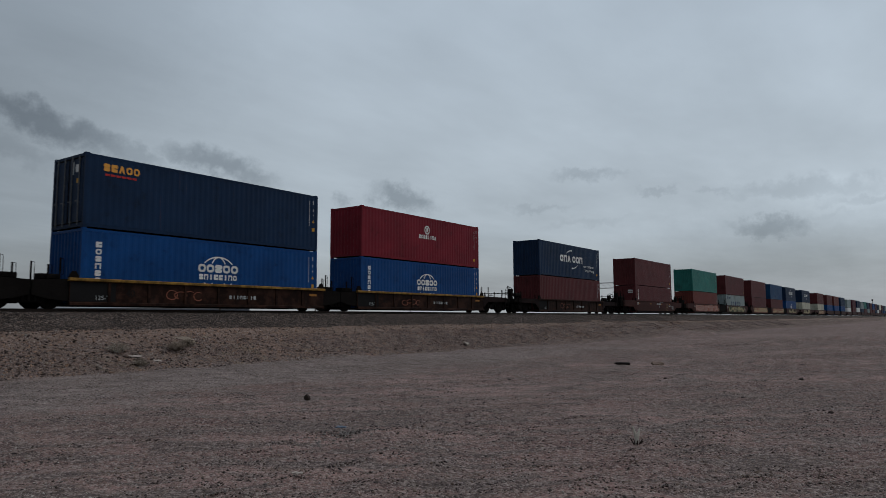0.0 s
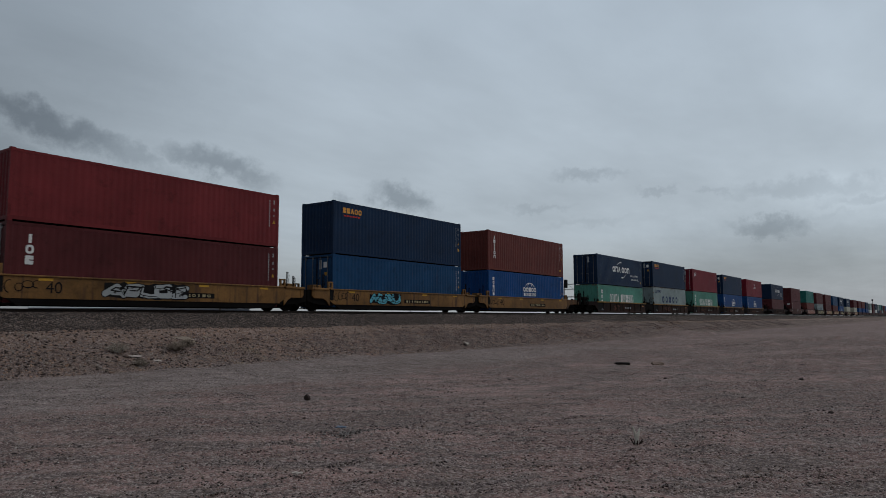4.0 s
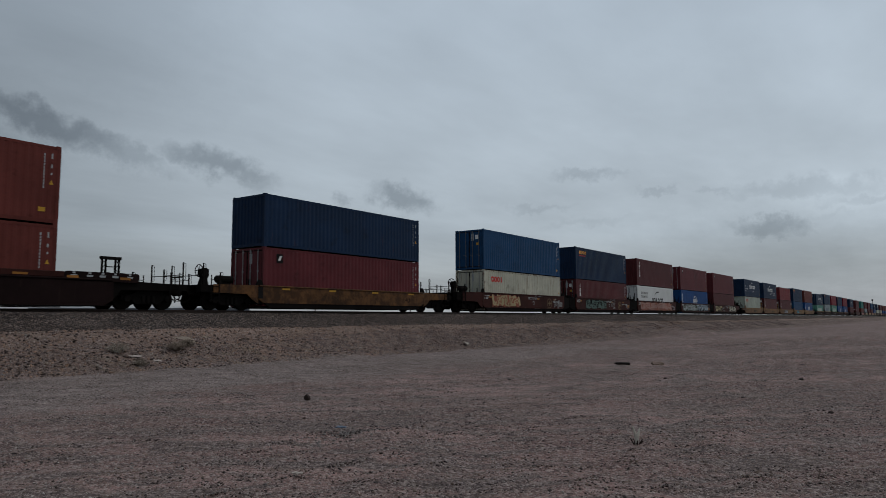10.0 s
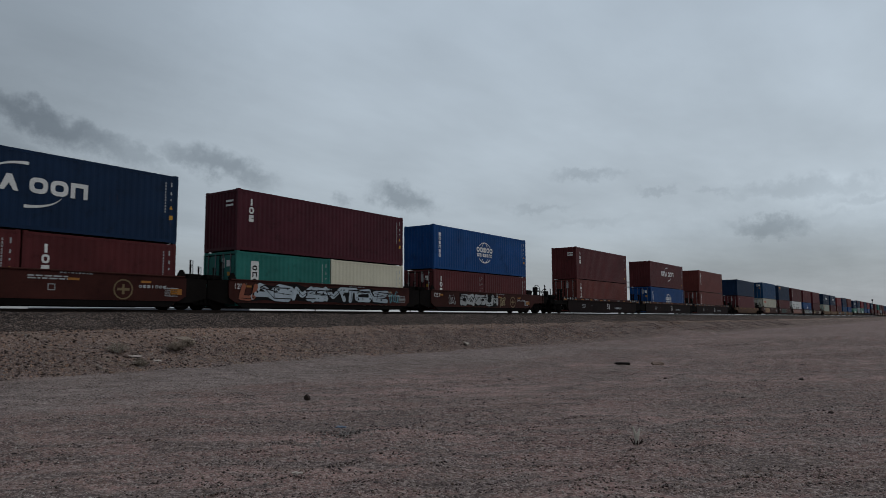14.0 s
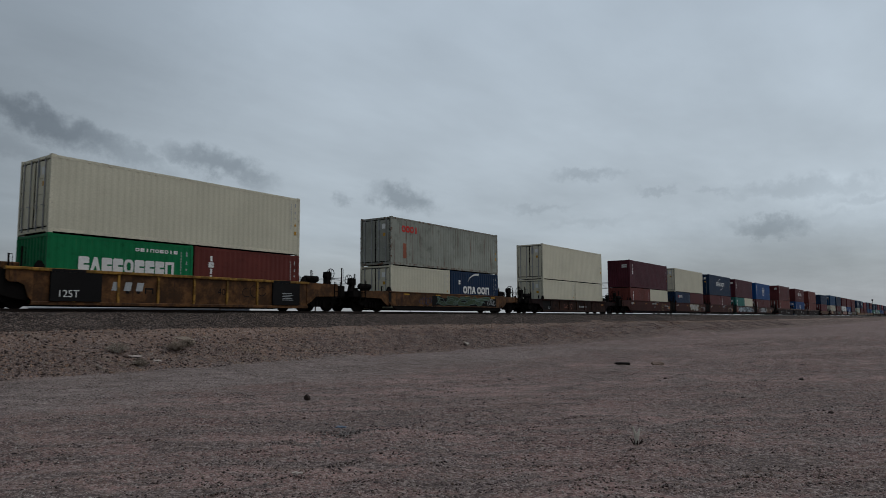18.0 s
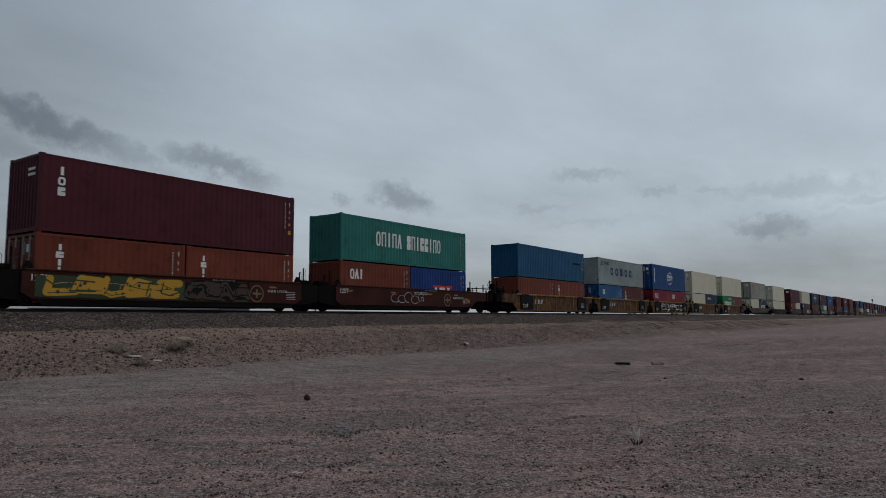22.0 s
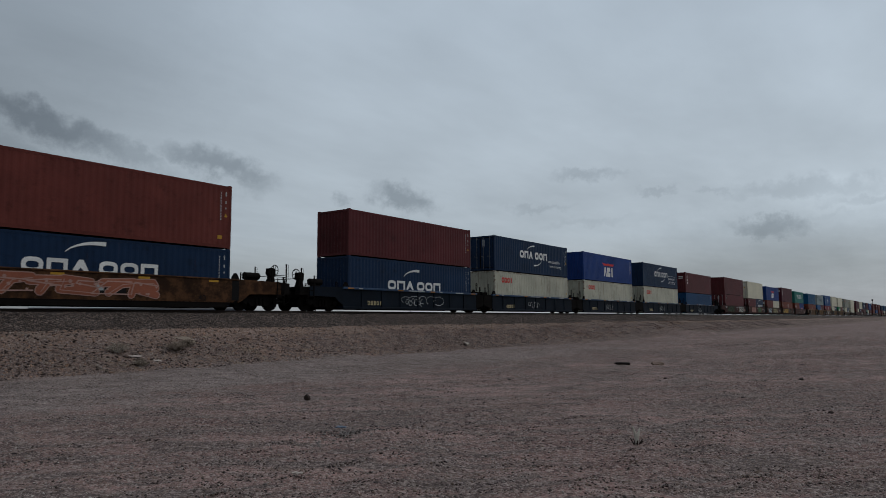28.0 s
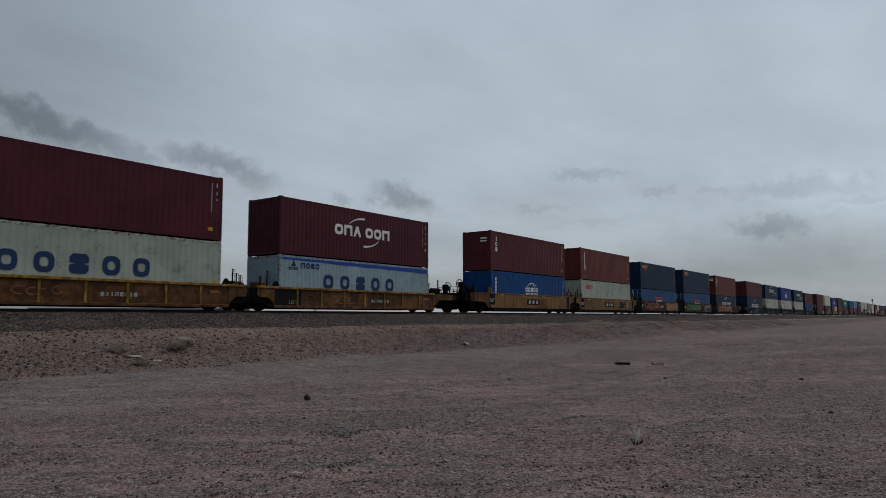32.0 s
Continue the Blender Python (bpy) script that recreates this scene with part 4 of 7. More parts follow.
def apply_logo(box, name, length, high):
    x0 = -length / 2
    mid = high / 2
    if name == "goldword":
        word(box, "orange", x0 + 0.72, high - 0.62, 1.5, 0.30, (2, 3, 5, 0, 0))
        mark(box, "small_print", "red", lambda sh: row(sh, x0 + 0.8, high - 0.8, 1.3, 0.08, FACE, (3, 3, 3, 3, 3, 3)))
    elif name == "lessor":
        word(box, "white", x0 + 1.3, 1.9, 1.4, 0.28, (2, 3, 5, 0, 0))
        mark(box, "round_mark", "red", lambda sh: row(sh, x0 + 0.95, 1.9, 0.28, 0.3, FACE, (3,)))
    elif name == "globe":
        logo_globe(box, x0 + 6.15, mid, 1.0)
        word_column(box, "white", x0 + 0.55, high - 0.5, 0.24, 0.22, (3, 0, 2, 1, 2, 0))
    elif name == "twinarc":
        logo_arcs_word(box, x0 + 3.8, mid - 0.1, 1.0)
    elif name == "swoop":
        logo_one_swoosh(box, x0 + 1.5, 1.10, 1.0)
        mark(box, "placard", "white", lambda sh: row(sh, x0 + 0.95, 1.7, 0.22, 0.28, FACE, (3,)))
    elif name == "swooplow":
        logo_one_swoosh(box, x0 + 3.35, 1.13, 1.1, "white", 1.45)
    elif name == "eco_front":
        lettering("eco container", 0.27, "white", box, x0 + 8.6, FACE, 1.05, 1.04)
        lettering("bamboo flooring", 0.23, "white", box, x0 + 8.85, FACE, 0.68, 0.95)
    elif name == "eco_box":
        lettering("eco container", 0.29, "white", box, x0 + 8.68, FACE, 1.0, 0.98)
        lettering("bamboo flooring", 0.24, "white", box, x0 + 8.85, FACE, 0.64, 0.93)
        mark(box, "outline", "white", lambda sh: (sh.rect(x0 + 8.6, x0 + 11.2, 0.52, 0.55, FACE), sh.rect(x0 + 8.6, x0 + 11.2, 1.4, 1.43, FACE),
                                                  sh.rect(x0 + 8.6, x0 + 8.63, 0.55, 1.4, FACE), sh.rect(x0 + 11.17, x0 + 11.2, 0.55, 1.4, FACE)))
    elif name == "eco_low":
        lettering("eco container", 0.24, "white", box, x0 + 8.6, FACE, 1.0, 0.92)
    elif name == "eco_rear":
        lettering("eco c", 0.22, "white", box, x0 + 0.55, FACE, 1.62, 0.95)
        lettering("iner", 0.22, "white", box, x0 + 1.95, FACE, 1.62, 0.95)
        lettering("bamboo flooring", 0.22, "white", box, x0 + 0.55, FACE, 1.25, 0.95)
        lettering("light steel", 0.22, "white", box, x0 + 0.55, FACE, 0.85, 0.95)
    elif name == "atmosphere":
        lettering("CONTROLLED", 0.24, "black", box, x0 + 1.0, FACE, 2.0)
        lettering("ATMOSPHERE", 0.24, "black", box, x0 + 1.0, FACE, 1.6)
        mark(box, "small_print", "black", lambda sh: row(sh, x0 + 1.0, 0.98, 2.2, 0.2, FACE, (2, 0, 1, 4, 2, 0, 2, 0, 1, 2)))
        word(box, "black", x0 + 4.55, 1.12, 1.75, 0.5, (0, 1, 5), 0.14)
        word(box, "black", x0 + 6.55, 1.12, 1.75, 0.5, (0, 0, 1), 0.14)
        mark(box, "swoosh", "black", lambda sh: arc(sh, x0 + 6.7, 1.72, 1.25, 0.6, 160, 82, 0.03, 0.15, FACE))
    elif name == "uprightshort":
        word_column(box, "white", x0 + 0.66, high - 0.42, 0.28, 0.32, (4, 0, 3), 0.2)
    elif name == "upright":
        word_column(box, "white", x0 + 0.72, high - 0.38, 0.28, 0.235, (4, 3, 4, 4, 0, 1), 0.2)
    elif name == "redword":
        word(box, "red", x0 + 1.0, high - 0.85, 1.6, 0.40, (0, 0, 0, 4), 0.06)
    elif name == "wing":
        word(box, "white", x0 + 4.65, mid - 0.80, 2.5, 0.90, (5, 3, 4), 0.06)
        mark(box, "eagle_mark", "red", lambda sh: sh.flat([(x0 + 4.75, mid + 0.26), (x0 + 6.95, mid + 0.26), (x0 + 7.4, mid + 0.50), (x0 + 6.5, mid + 0.45),
                                                         (x0 + 5.85, mid + 0.49), (x0 + 5.2, mid + 0.45), (x0 + 4.3, mid + 0.50)], FACE))
    elif name == "winglow":
        word(box, "white", x0 + 2.3, 1.0, 2.0, 0.42, (5, 3, 4), 0.1)
        mark(box, "eagle_mark", "red", lambda sh: sh.rect(x0 + 2.3, x0 + 4.4, 1.36, 1.54, FACE))
    elif name in ("whitelong", "whitelongonly"):
        z = mid - (0.4 if name == "whitelong" else 0.3)
        word(box, "white", x0 + 2.9, z, 2.35, 0.85, (0, 1, 4, 1, 5), 0.2)
        word(box, "white", x0 + 5.75, z, 3.5, 0.85, (2, 1, 4, 3, 3, 4, 1, 0), 0.2)
        if name == "whitelong":
            word_column(box, "white", x0 + 0.8, high - 0.5, 0.36, 0.34, (3, 0, 2), 0.4)
    elif name == "bluerow":
        word(box, "blue", x0 + 3.0, mid - 0.32, 5.75, 0.76, (0, 0, 2, 0, 0), 0.72)
        mark(box, "small_mark", "blue", lambda sh: (row(sh, x0 + 0.6, high - 0.72, 0.62, 0.14, FACE, (3, 0, 2, 0)), sh.flat([(x0 + 0.75, high - 0.54), (x0 + 1.1, high - 0.54), (x0 + 0.92, high - 0.2)], FACE),
                                                    row(sh, x0 + 1.4, high - 0.62, 1.3, 0.28, FACE, (1, 0, 2, 0))))
    elif name == "whiteword":
        word(box, "white", x0 + 0.8, high - 0.95, 1.0, 0.46, (0, 5, 4), 0.06)
    elif name == "whitelow":
        word(box, "white", x0 + 0.75, 1.62, 1.08, 0.56, (0, 5, 4), 0.06)
    elif name == "longword":
        word(box, "white", x0 + 1.15, 1.24, 4.0, 0.56, (3, 5, 3, 3, 0, 3, 3, 3, 1), 0.10)
        mark(box, "small_print", "white", lambda sh: row(sh, x0 + 3.4, 2.15, 1.9, 0.14, FACE, (0, 3, 4, 1, 0, 3, 0, 4, 3)))
    elif name == "square":
        mark(box, "emblem", "black", lambda sh: row(sh, x0 + 0.8, high - 0.75, 0.42, 0.45, FACE, (3,)))
        mark(box, "emblem_stroke", "white", lambda sh: sh.flat([(x0 + 0.9, high - 0.62), (x0 + 1.05, high - 0.62), (x0 + 1.15, high - 0.38), (x0 + 1.0, high - 0.4)], FACE - 0.002))
    elif name == "crest":
        word(box, "white", x0 + 5.3, mid + 0.05, 1.8, 0.24, (3, 0, 3, 2, 4, 4, 1, 5))
        mark(box, "crest_mark", "white", lambda sh: (arc(sh, x0 + 6.15, mid + 0.62, 0.24, 0.24, 0, 360, 0.08, 0.08, FACE), sh.rect(x0 + 6.08, x0 + 6.22, mid + 0.5, mid + 0.75, FACE)))
    elif name == "panel":
        mark(box, "vertical_sign", "white", lambda sh: sh.rect(x0 + 0.85, x0 + 1.3, 0.7, 2.15, FACE))
        mark(box, "side_print", "black", lambda sh: column(sh, x0 + 0.93, 1.95, 0.28, 0.24, FACE - 0.002, (0, 1, 0, 2), 0.3))
    elif name == "sheet":
        mark(box, "placard", "white", lambda sh: sh.rect(x0 + 0.95, x0 + 1.45, 1.68, 2.14, FACE))
        mark(box, "placard_print", "black", lambda sh: sh.flat([(x0 + 1.1, 1.78), (x0 + 1.18, 1.78), (x0 + 1.3, 1.95), (x0 + 1.34, 2.04), (x0 + 1.12, 2.04)], FACE - 0.002))
        mark(box, "small_print", "silver", lambda sh: [sh.rect(x0 + a, x0 + a + 0.05, z, z + 0.08, FACE) for a in (4.55, 4.9, 5.2) for z in (1.35, 1.5, 1.65, 1.8, 1.95)])
    elif name == "stain":
        mark(box, "old_patch", "black", lambda sh: sh.rect(x0 + 9.9, x0 + 11.3, 1.5, 1.65, FACE))
    elif name == "tarp":
        rng = random.Random(3)
        xs = [x0 + 0.15 + (length - 0.3) * q / 16 for q in range(17)]
        mark(box, "tarp_strip", "cobalt", lambda sh: sh.flat([(x, high - 0.22 - 0.16 * k / 16 + rng.uniform(-0.02, 0.02)) for k, x in enumerate(xs)] + [(x, high - 0.13) for x in reversed(xs)], FACE + 0.0005))
    elif name == "hatch":
        mark(box, "rust_patch", "rustred", lambda sh: sh.rect(x0 + 1.15, x0 + 1.45, 0.45, 1.35, FACE))


LOGO_WORDS = {"goldword": "orange word mark", "lessor": "white word mark", "globe": "white globe mark", "twinarc": "white arcs", "swoop": "white swoosh", "swooplow": "white swoosh",
              "atmosphere": "dark print", "uprightshort": "white upright print", "upright": "white upright print", "redword": "red word mark", "wing": "red eagle mark", "winglow": "red eagle mark",
              "whitelong": "large white print", "whitelongonly": "large white print", "bluerow": "dark blue print", "whiteword": "white print", "whitelow": "white print", "longword": "white print",
              "square": "square emblem", "crest": "white crest", "panel": "white sign", "sheet": "white placard"}


def container(colour, tall, rear, logos, size="40", detail=2, tier="", flat=False):
    """A container at the world's origin, its near side towards -y and its rear end towards -x."""
    length, high = LONG[size], TALL[tall]
    ms = container_meshes(size, tall, colour, flat)
    foot = "forty-foot" if size == "40" else "twenty-foot"
    word = WORDS.get(colour, colour)
    form = "smooth-sided" if flat else "corrugated"
    what = next((LOGO_WORDS[n] for n in logos if n in LOGO_WORDS), "rear doors" if rear == "d" else "plain sides")
    box = thing("shipping_container", f"{word} {form} {foot} container with {what}, {tier}", "shipping container", "containers on the train")
    for name in ("top_frame", "bottom_frame", "floor"):
        part(name, ms[name], box)
    for sx in (1, -1):
        for sy in (1, -1) if detail > 1 else (1,):
            part("corner_post", ms["corner_post"], box, at=Matrix.Translation((-sx * length / 2, -sy * WIDE / 2, 0)) @ Matrix.Diagonal((sx, sy, 1, 1)))
    part("side_panel", ms["side_panel"], box)
    part("side_panel", ms["side_panel"], box, at=pose(0, 0, 0, 0, 0, 180))
    part("roof_panel", ms["roof_panel"], box)
    door_turn = pose(0, 0, 0) if rear == "d" else pose(0, 0, 0, 0, 0, 180)
    # the plain end: the short wall is laid along x, so it is turned a quarter and set at the end
    part("end_panel", ms["end_panel"], box, at=pose(0, 0, 0, 0, 0, 90 if rear == "d" else -90))
    w = (WIDE - 0.24) / 2
    for k in range(2):
        leaf = part("door", ms["door"], box, at=door_turn @ Matrix.Translation((0, -w - 0.008 if k == 0 else 0.008, 0)))
        if rear == "d" and detail > 1:
            part("door_seal", ms["door_seal"], leaf)
            for f in (0.25, 0.75):
                part("lock_rod", ms["lock_rod"], leaf, at=Matrix.Translation((0, w * f, 0)))
        if rear == "d" and detail > 1 and k == 0:
            for ink, y0, z0, w2, h2 in (("white", 0.34, high - 0.72, 0.26, 0.3), ("yellow", 0.30, high - 1.15, 0.22, 0.18), ("silver", 0.72, high - 0.8, 0.2, 0.5)):
                me = kept(("placard", ink, size, high, y0), lambda: Shape().add([(-length / 2 + 0.003, y0, z0), (-length / 2 + 0.003, y0 + w2, z0), (-length / 2 + 0.003, y0 + w2, z0 + h2), (-length / 2 + 0.003, y0, z0 + h2)], [(0, 1, 2, 3)]).mesh("placard", INK[ink]))
                if ink == "silver" or (len(logos) + len(colour)) % 2:
                    part("placard", me, leaf)
    if detail > 1:
        for sx in (0, 1):
            for sy in (0, 1):
                for sz in ((1,) if tier == "in the well" else (0, 1)):
                    turn = Matrix.Diagonal((-1 if sx else 1, -1 if sy else 1, 1, 1))
                    at = Matrix.Translation(((1 if sx else -1) * (length / 2 + 0.004), (1 if sy else -1) * (WIDE / 2 + 0.004), high - 0.114 if sz else -0.004)) @ turn
                    part("corner_casting", ms["corner_casting" if sz else "foot_casting"], box, at=at)
    x1, x0 = length / 2, -length / 2
    rng = random.Random(len(colour) * 7 + len(logos) * 3 + int(high * 10))
    ink = "white" if sum(COLOURS[colour]) < 0.8 else "black"
    if detail > 1:
        def serial(sh):
            # small upright print columns by the front post
            for k in range(11):
                sh.rect(x1 - 0.60, x1 - 0.555, high - 0.42 - 0.12 * k, high - 0.33 - 0.12 * k, FACE)
            for z, hgt in ((high - 0.5, 0.2), (high - 0.85, 0.14), (high - 1.1, 0.08)):
                sh.rect(x1 - 0.34, x1 - 0.285, z, z + hgt, FACE)
        if ink == "white" or rng.random() < 0.5:
            mark(box, "serial_print", "silver", serial)
        if rng.random() < 0.75:
            mark(box, "hazard_label", "yellow", lambda sh: sh.flat([(x1 - 0.39, high - 1.46), (x1 - 0.23, high - 1.46), (x1 - 0.31, high - 1.29)], FACE))
        if tall == "h":
            mark(box, "height_label", "yellow", lambda sh: sh.rect(x1 - 0.72, x1 - 0.48, 0.42, 0.58, FACE) if rng.random() < 0.6 else sh.rect(x1 - 0.38, x1 - 0.22, high - 1.9, high - 1.72, FACE))
        if rear == "p" and ink == "white":
            def end_print(sh):
                for z in (high - 0.6, high - 0.8):
                    sh.add([(x0 - 0.003, -0.9, z), (x0 - 0.003, -0.35, z), (x0 - 0.003, -0.35, z + 0.1), (x0 - 0.003, -0.9, z + 0.1)], [(0, 1, 2, 3)])
            if logos and logos[0] == "uprightshort":
                mark(box, "end_print", "white", end_print)
    for name in logos:
        apply_logo(box, name, length, high)
    return box


# ---------------------------------------------------------------- well cars
def wheel_mesh():
    sh = Shape()
    sh.tube((0, -0.06, 0), (0, 0.05, 0), 0.42, 24)
    sh.tube((0, 0.05, 0), (0, 0.085, 0), 0.45, 24)
    sh.tube((0, -0.075, 0), (0, -0.06, 0), 0.34, 20)
    sh.tube((0, -0.14, 0), (0, -0.07, 0), 0.12, 12)
    return sh.mesh("wheel", STEEL["wheel"])


def sideframe_mesh():
    ring = [(-1.15, 0.40), (-1.1, 0.56), (-0.62, 0.62), (-0.45, 0.74), (0.45, 0.74), (0.62, 0.62), (1.1, 0.56), (1.15, 0.40), (1.0, 0.32), (0.72, 0.40),
            (0.5, 0.22), (-0.5, 0.22), (-0.72, 0.40), (-1.0, 0.32)]
    sh = Shape().prism(ring, "y", -0.09, 0.09)
    for x in (-0.22, 0.0, 0.22):
        sh.tube((x, -0.12, 0.28), (x, -0.12, 0.56), 0.07, 8)
    for x in (-0.89, 0.89):
        sh.tube((x, -0.17, 0.42), (x, -0.09, 0.42), 0.13, 10)
    return sh.mesh("side_frame", STEEL["black"])


def bogie(car, x):
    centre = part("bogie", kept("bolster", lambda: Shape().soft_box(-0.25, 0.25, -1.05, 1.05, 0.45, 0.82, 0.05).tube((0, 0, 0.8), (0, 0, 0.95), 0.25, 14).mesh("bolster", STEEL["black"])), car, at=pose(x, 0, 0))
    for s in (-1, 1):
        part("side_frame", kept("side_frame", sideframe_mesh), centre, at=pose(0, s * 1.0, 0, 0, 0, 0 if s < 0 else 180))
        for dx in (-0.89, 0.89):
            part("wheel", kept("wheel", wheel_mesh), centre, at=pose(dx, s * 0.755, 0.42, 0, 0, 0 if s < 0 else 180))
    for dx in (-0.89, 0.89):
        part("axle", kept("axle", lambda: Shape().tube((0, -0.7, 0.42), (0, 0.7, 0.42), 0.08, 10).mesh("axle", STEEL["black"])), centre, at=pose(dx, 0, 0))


CAR_KINDS = {
    # kind: half length of the well, top of the side, side paint, top rail paint, ribs
    "umber": (6.5, 1.13, "umber", "rail", True), "plain": (6.5, 1.13, "umber", "umber", True), "amber": (6.6, 1.44, "amber", "rail", True),
    "blue": (6.6, 1.29, "bluecar", "bluerail", True), "smooth": (6.45, 1.17, "yellow", "yellow", False), "deep": (6.55, 1.41, "oxide", "oxide", False),
    "gold": (6.5, 1.15, "amber", "rail", True), "deepgold": (6.55, 1.41, "yellow", "yellow", False), "deeprust": (6.55, 1.41, "grime", "grime", False), "rusty": (6.5, 1.18, "amber", "amber", False), "long": (8.25, 1.14, "dark", "dark", False),
}
CAR_WORDS = {"umber": "rust-brown ribbed well car with a yellow top rail", "plain": "rust-brown ribbed well car", "amber": "dirty yellow ribbed well car with black end panels",
             "blue": "dark blue ribbed well car", "gold": "dirty yellow ribbed well car with a low side", "smooth": "dirty yellow smooth-sided well car", "deep": "dark oxide-red deep-sided well car",
             "deepgold": "dirty yellow deep-sided well car", "deeprust": "grimy yellow-brown deep-sided well car under spray paint", "rusty": "rusty yellow-brown smooth well car", "long": "blackish brown long well car with end shelves"}


def side_parts(kind):
    """The pieces of one side: name and mesh."""
    half, top, paint, rail, ribs = CAR_KINDS[kind]
    if ribs:
        web = Shape().box(-half, half, -1.31, -1.27, 0.25, top - 0.10).mesh("side_sill", STEEL[paint])
        low = Shape().soft_box(-half, half, -1.37, -1.25, 0.12, 0.25, 0.02).mesh("lower_chord", STEEL[paint])
        high = Shape().soft_box(-half - 0.05, half + 0.05, -1.40, -1.24, top - 0.10, top + 0.02, 0.02).mesh("top_rail", STEEL[rail])
    else:
        foot = 0.13 if kind == "long" else 0.35
        ring = [(-half, foot + 0.22), (-half + 0.35, foot), (half - 0.35, foot), (half, foot + 0.22), (half, top - 0.1), (half - 0.1, top - 0.06), (-half + 0.1, top - 0.06), (-half, top - 0.1)]
        web = Shape().prism(ring, "y", -1.35, -1.27).mesh("side_sill", STEEL[paint])
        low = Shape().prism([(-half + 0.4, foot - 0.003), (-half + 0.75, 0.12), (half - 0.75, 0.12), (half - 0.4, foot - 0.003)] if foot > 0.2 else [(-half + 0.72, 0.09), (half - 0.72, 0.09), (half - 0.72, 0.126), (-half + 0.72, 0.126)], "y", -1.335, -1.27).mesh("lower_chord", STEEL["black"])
        high = Shape().soft_box(-half + 0.08, half - 0.08, -1.385, -1.25, top - 0.058, top + 0.01, 0.015).mesh("top_rail", STEEL[rail])
    return ("side_sill", web), ("lower_chord", low), ("top_rail", high)


def end_mesh(half, joint, top, shade_plates=False):
    """End bulkhead, deck and centre sill from the well to the joint; x grows towards the joint."""
    sh = Shape()
    sh.prism([(half - 0.25, 0.30), (half + 0.05, 0.22), (half + 0.55, 0.62), (joint - 0.25, 0.68), (joint - 0.12, 0.9), (joint - 0.2, 1.0), (half - 0.1, 1.08)], "y", -0.5, 0.5)
    if shade_plates:
        # added black side plates standing in for the shade round the shared bogie
        for y0, y1 in ((-1.265, -1.20), (1.20, 1.265)):
            sh.prism([(half - 0.35, 0.28), (half + 0.25, 0.30), (joint - 0.55, 0.36), (joint - 0.03, 0.5), (joint - 0.03, top - 0.1), (half - 0.35, top - 0.01)], "y", y0, y1)
    for y0, y1 in ((-1.19, -0.9), (0.9, 1.19)) if shade_plates else ((-1.27, -0.9), (0.9, 1.27)):
        sh.prism([(half - 0.35, 0.3), (half, 0.3), (half + 0.35, 0.75), (joint - 0.35, 0.80), (joint - 0.35, top - 0.1), (half - 0.35, top)], "y", y0, y1)
    sh.box(half - 0.1, joint - 0.35, -1.25, 1.25, top - 0.14, top - 0.07)
    return sh


def posts_on(car, x, y, z, h, name="upright"):
    def make():
        """A flat bar with a thin bent grab rod beside it."""
        sh = Shape().box(-0.028, 0.028, -0.02, 0.02, 0, h)
        return sh.path([(0.02, 0, h * 0.97), (0.11, 0, h * 0.97), (0.125, 0, h * 0.9), (0.125, 0, h * 0.25), (0.02, 0, h * 0.22)], 0.011, 4).mesh("upright", STEEL["black"])
    me = kept(("upright", h), make)
    part(name, me, car, at=pose(x, y, z))


def brake_wheel_mesh():
    sh = Shape()
    pts = [(0.27 * math.cos(k * math.tau / 16), 0, 0.27 * math.sin(k * math.tau / 16)) for k in range(17)]
    sh.path(pts, 0.022, 5)
    for k in range(6):
        sh.tube((0, 0, 0), pts[round(k * 16 / 6) % 16], 0.014, 4)
    return sh.tube((0, -0.04, 0), (0, 0.04, 0), 0.05, 8).mesh("brake_wheel", STEEL["black"])


CHEEK = {"yellow": "amber", "umber": "dark"}


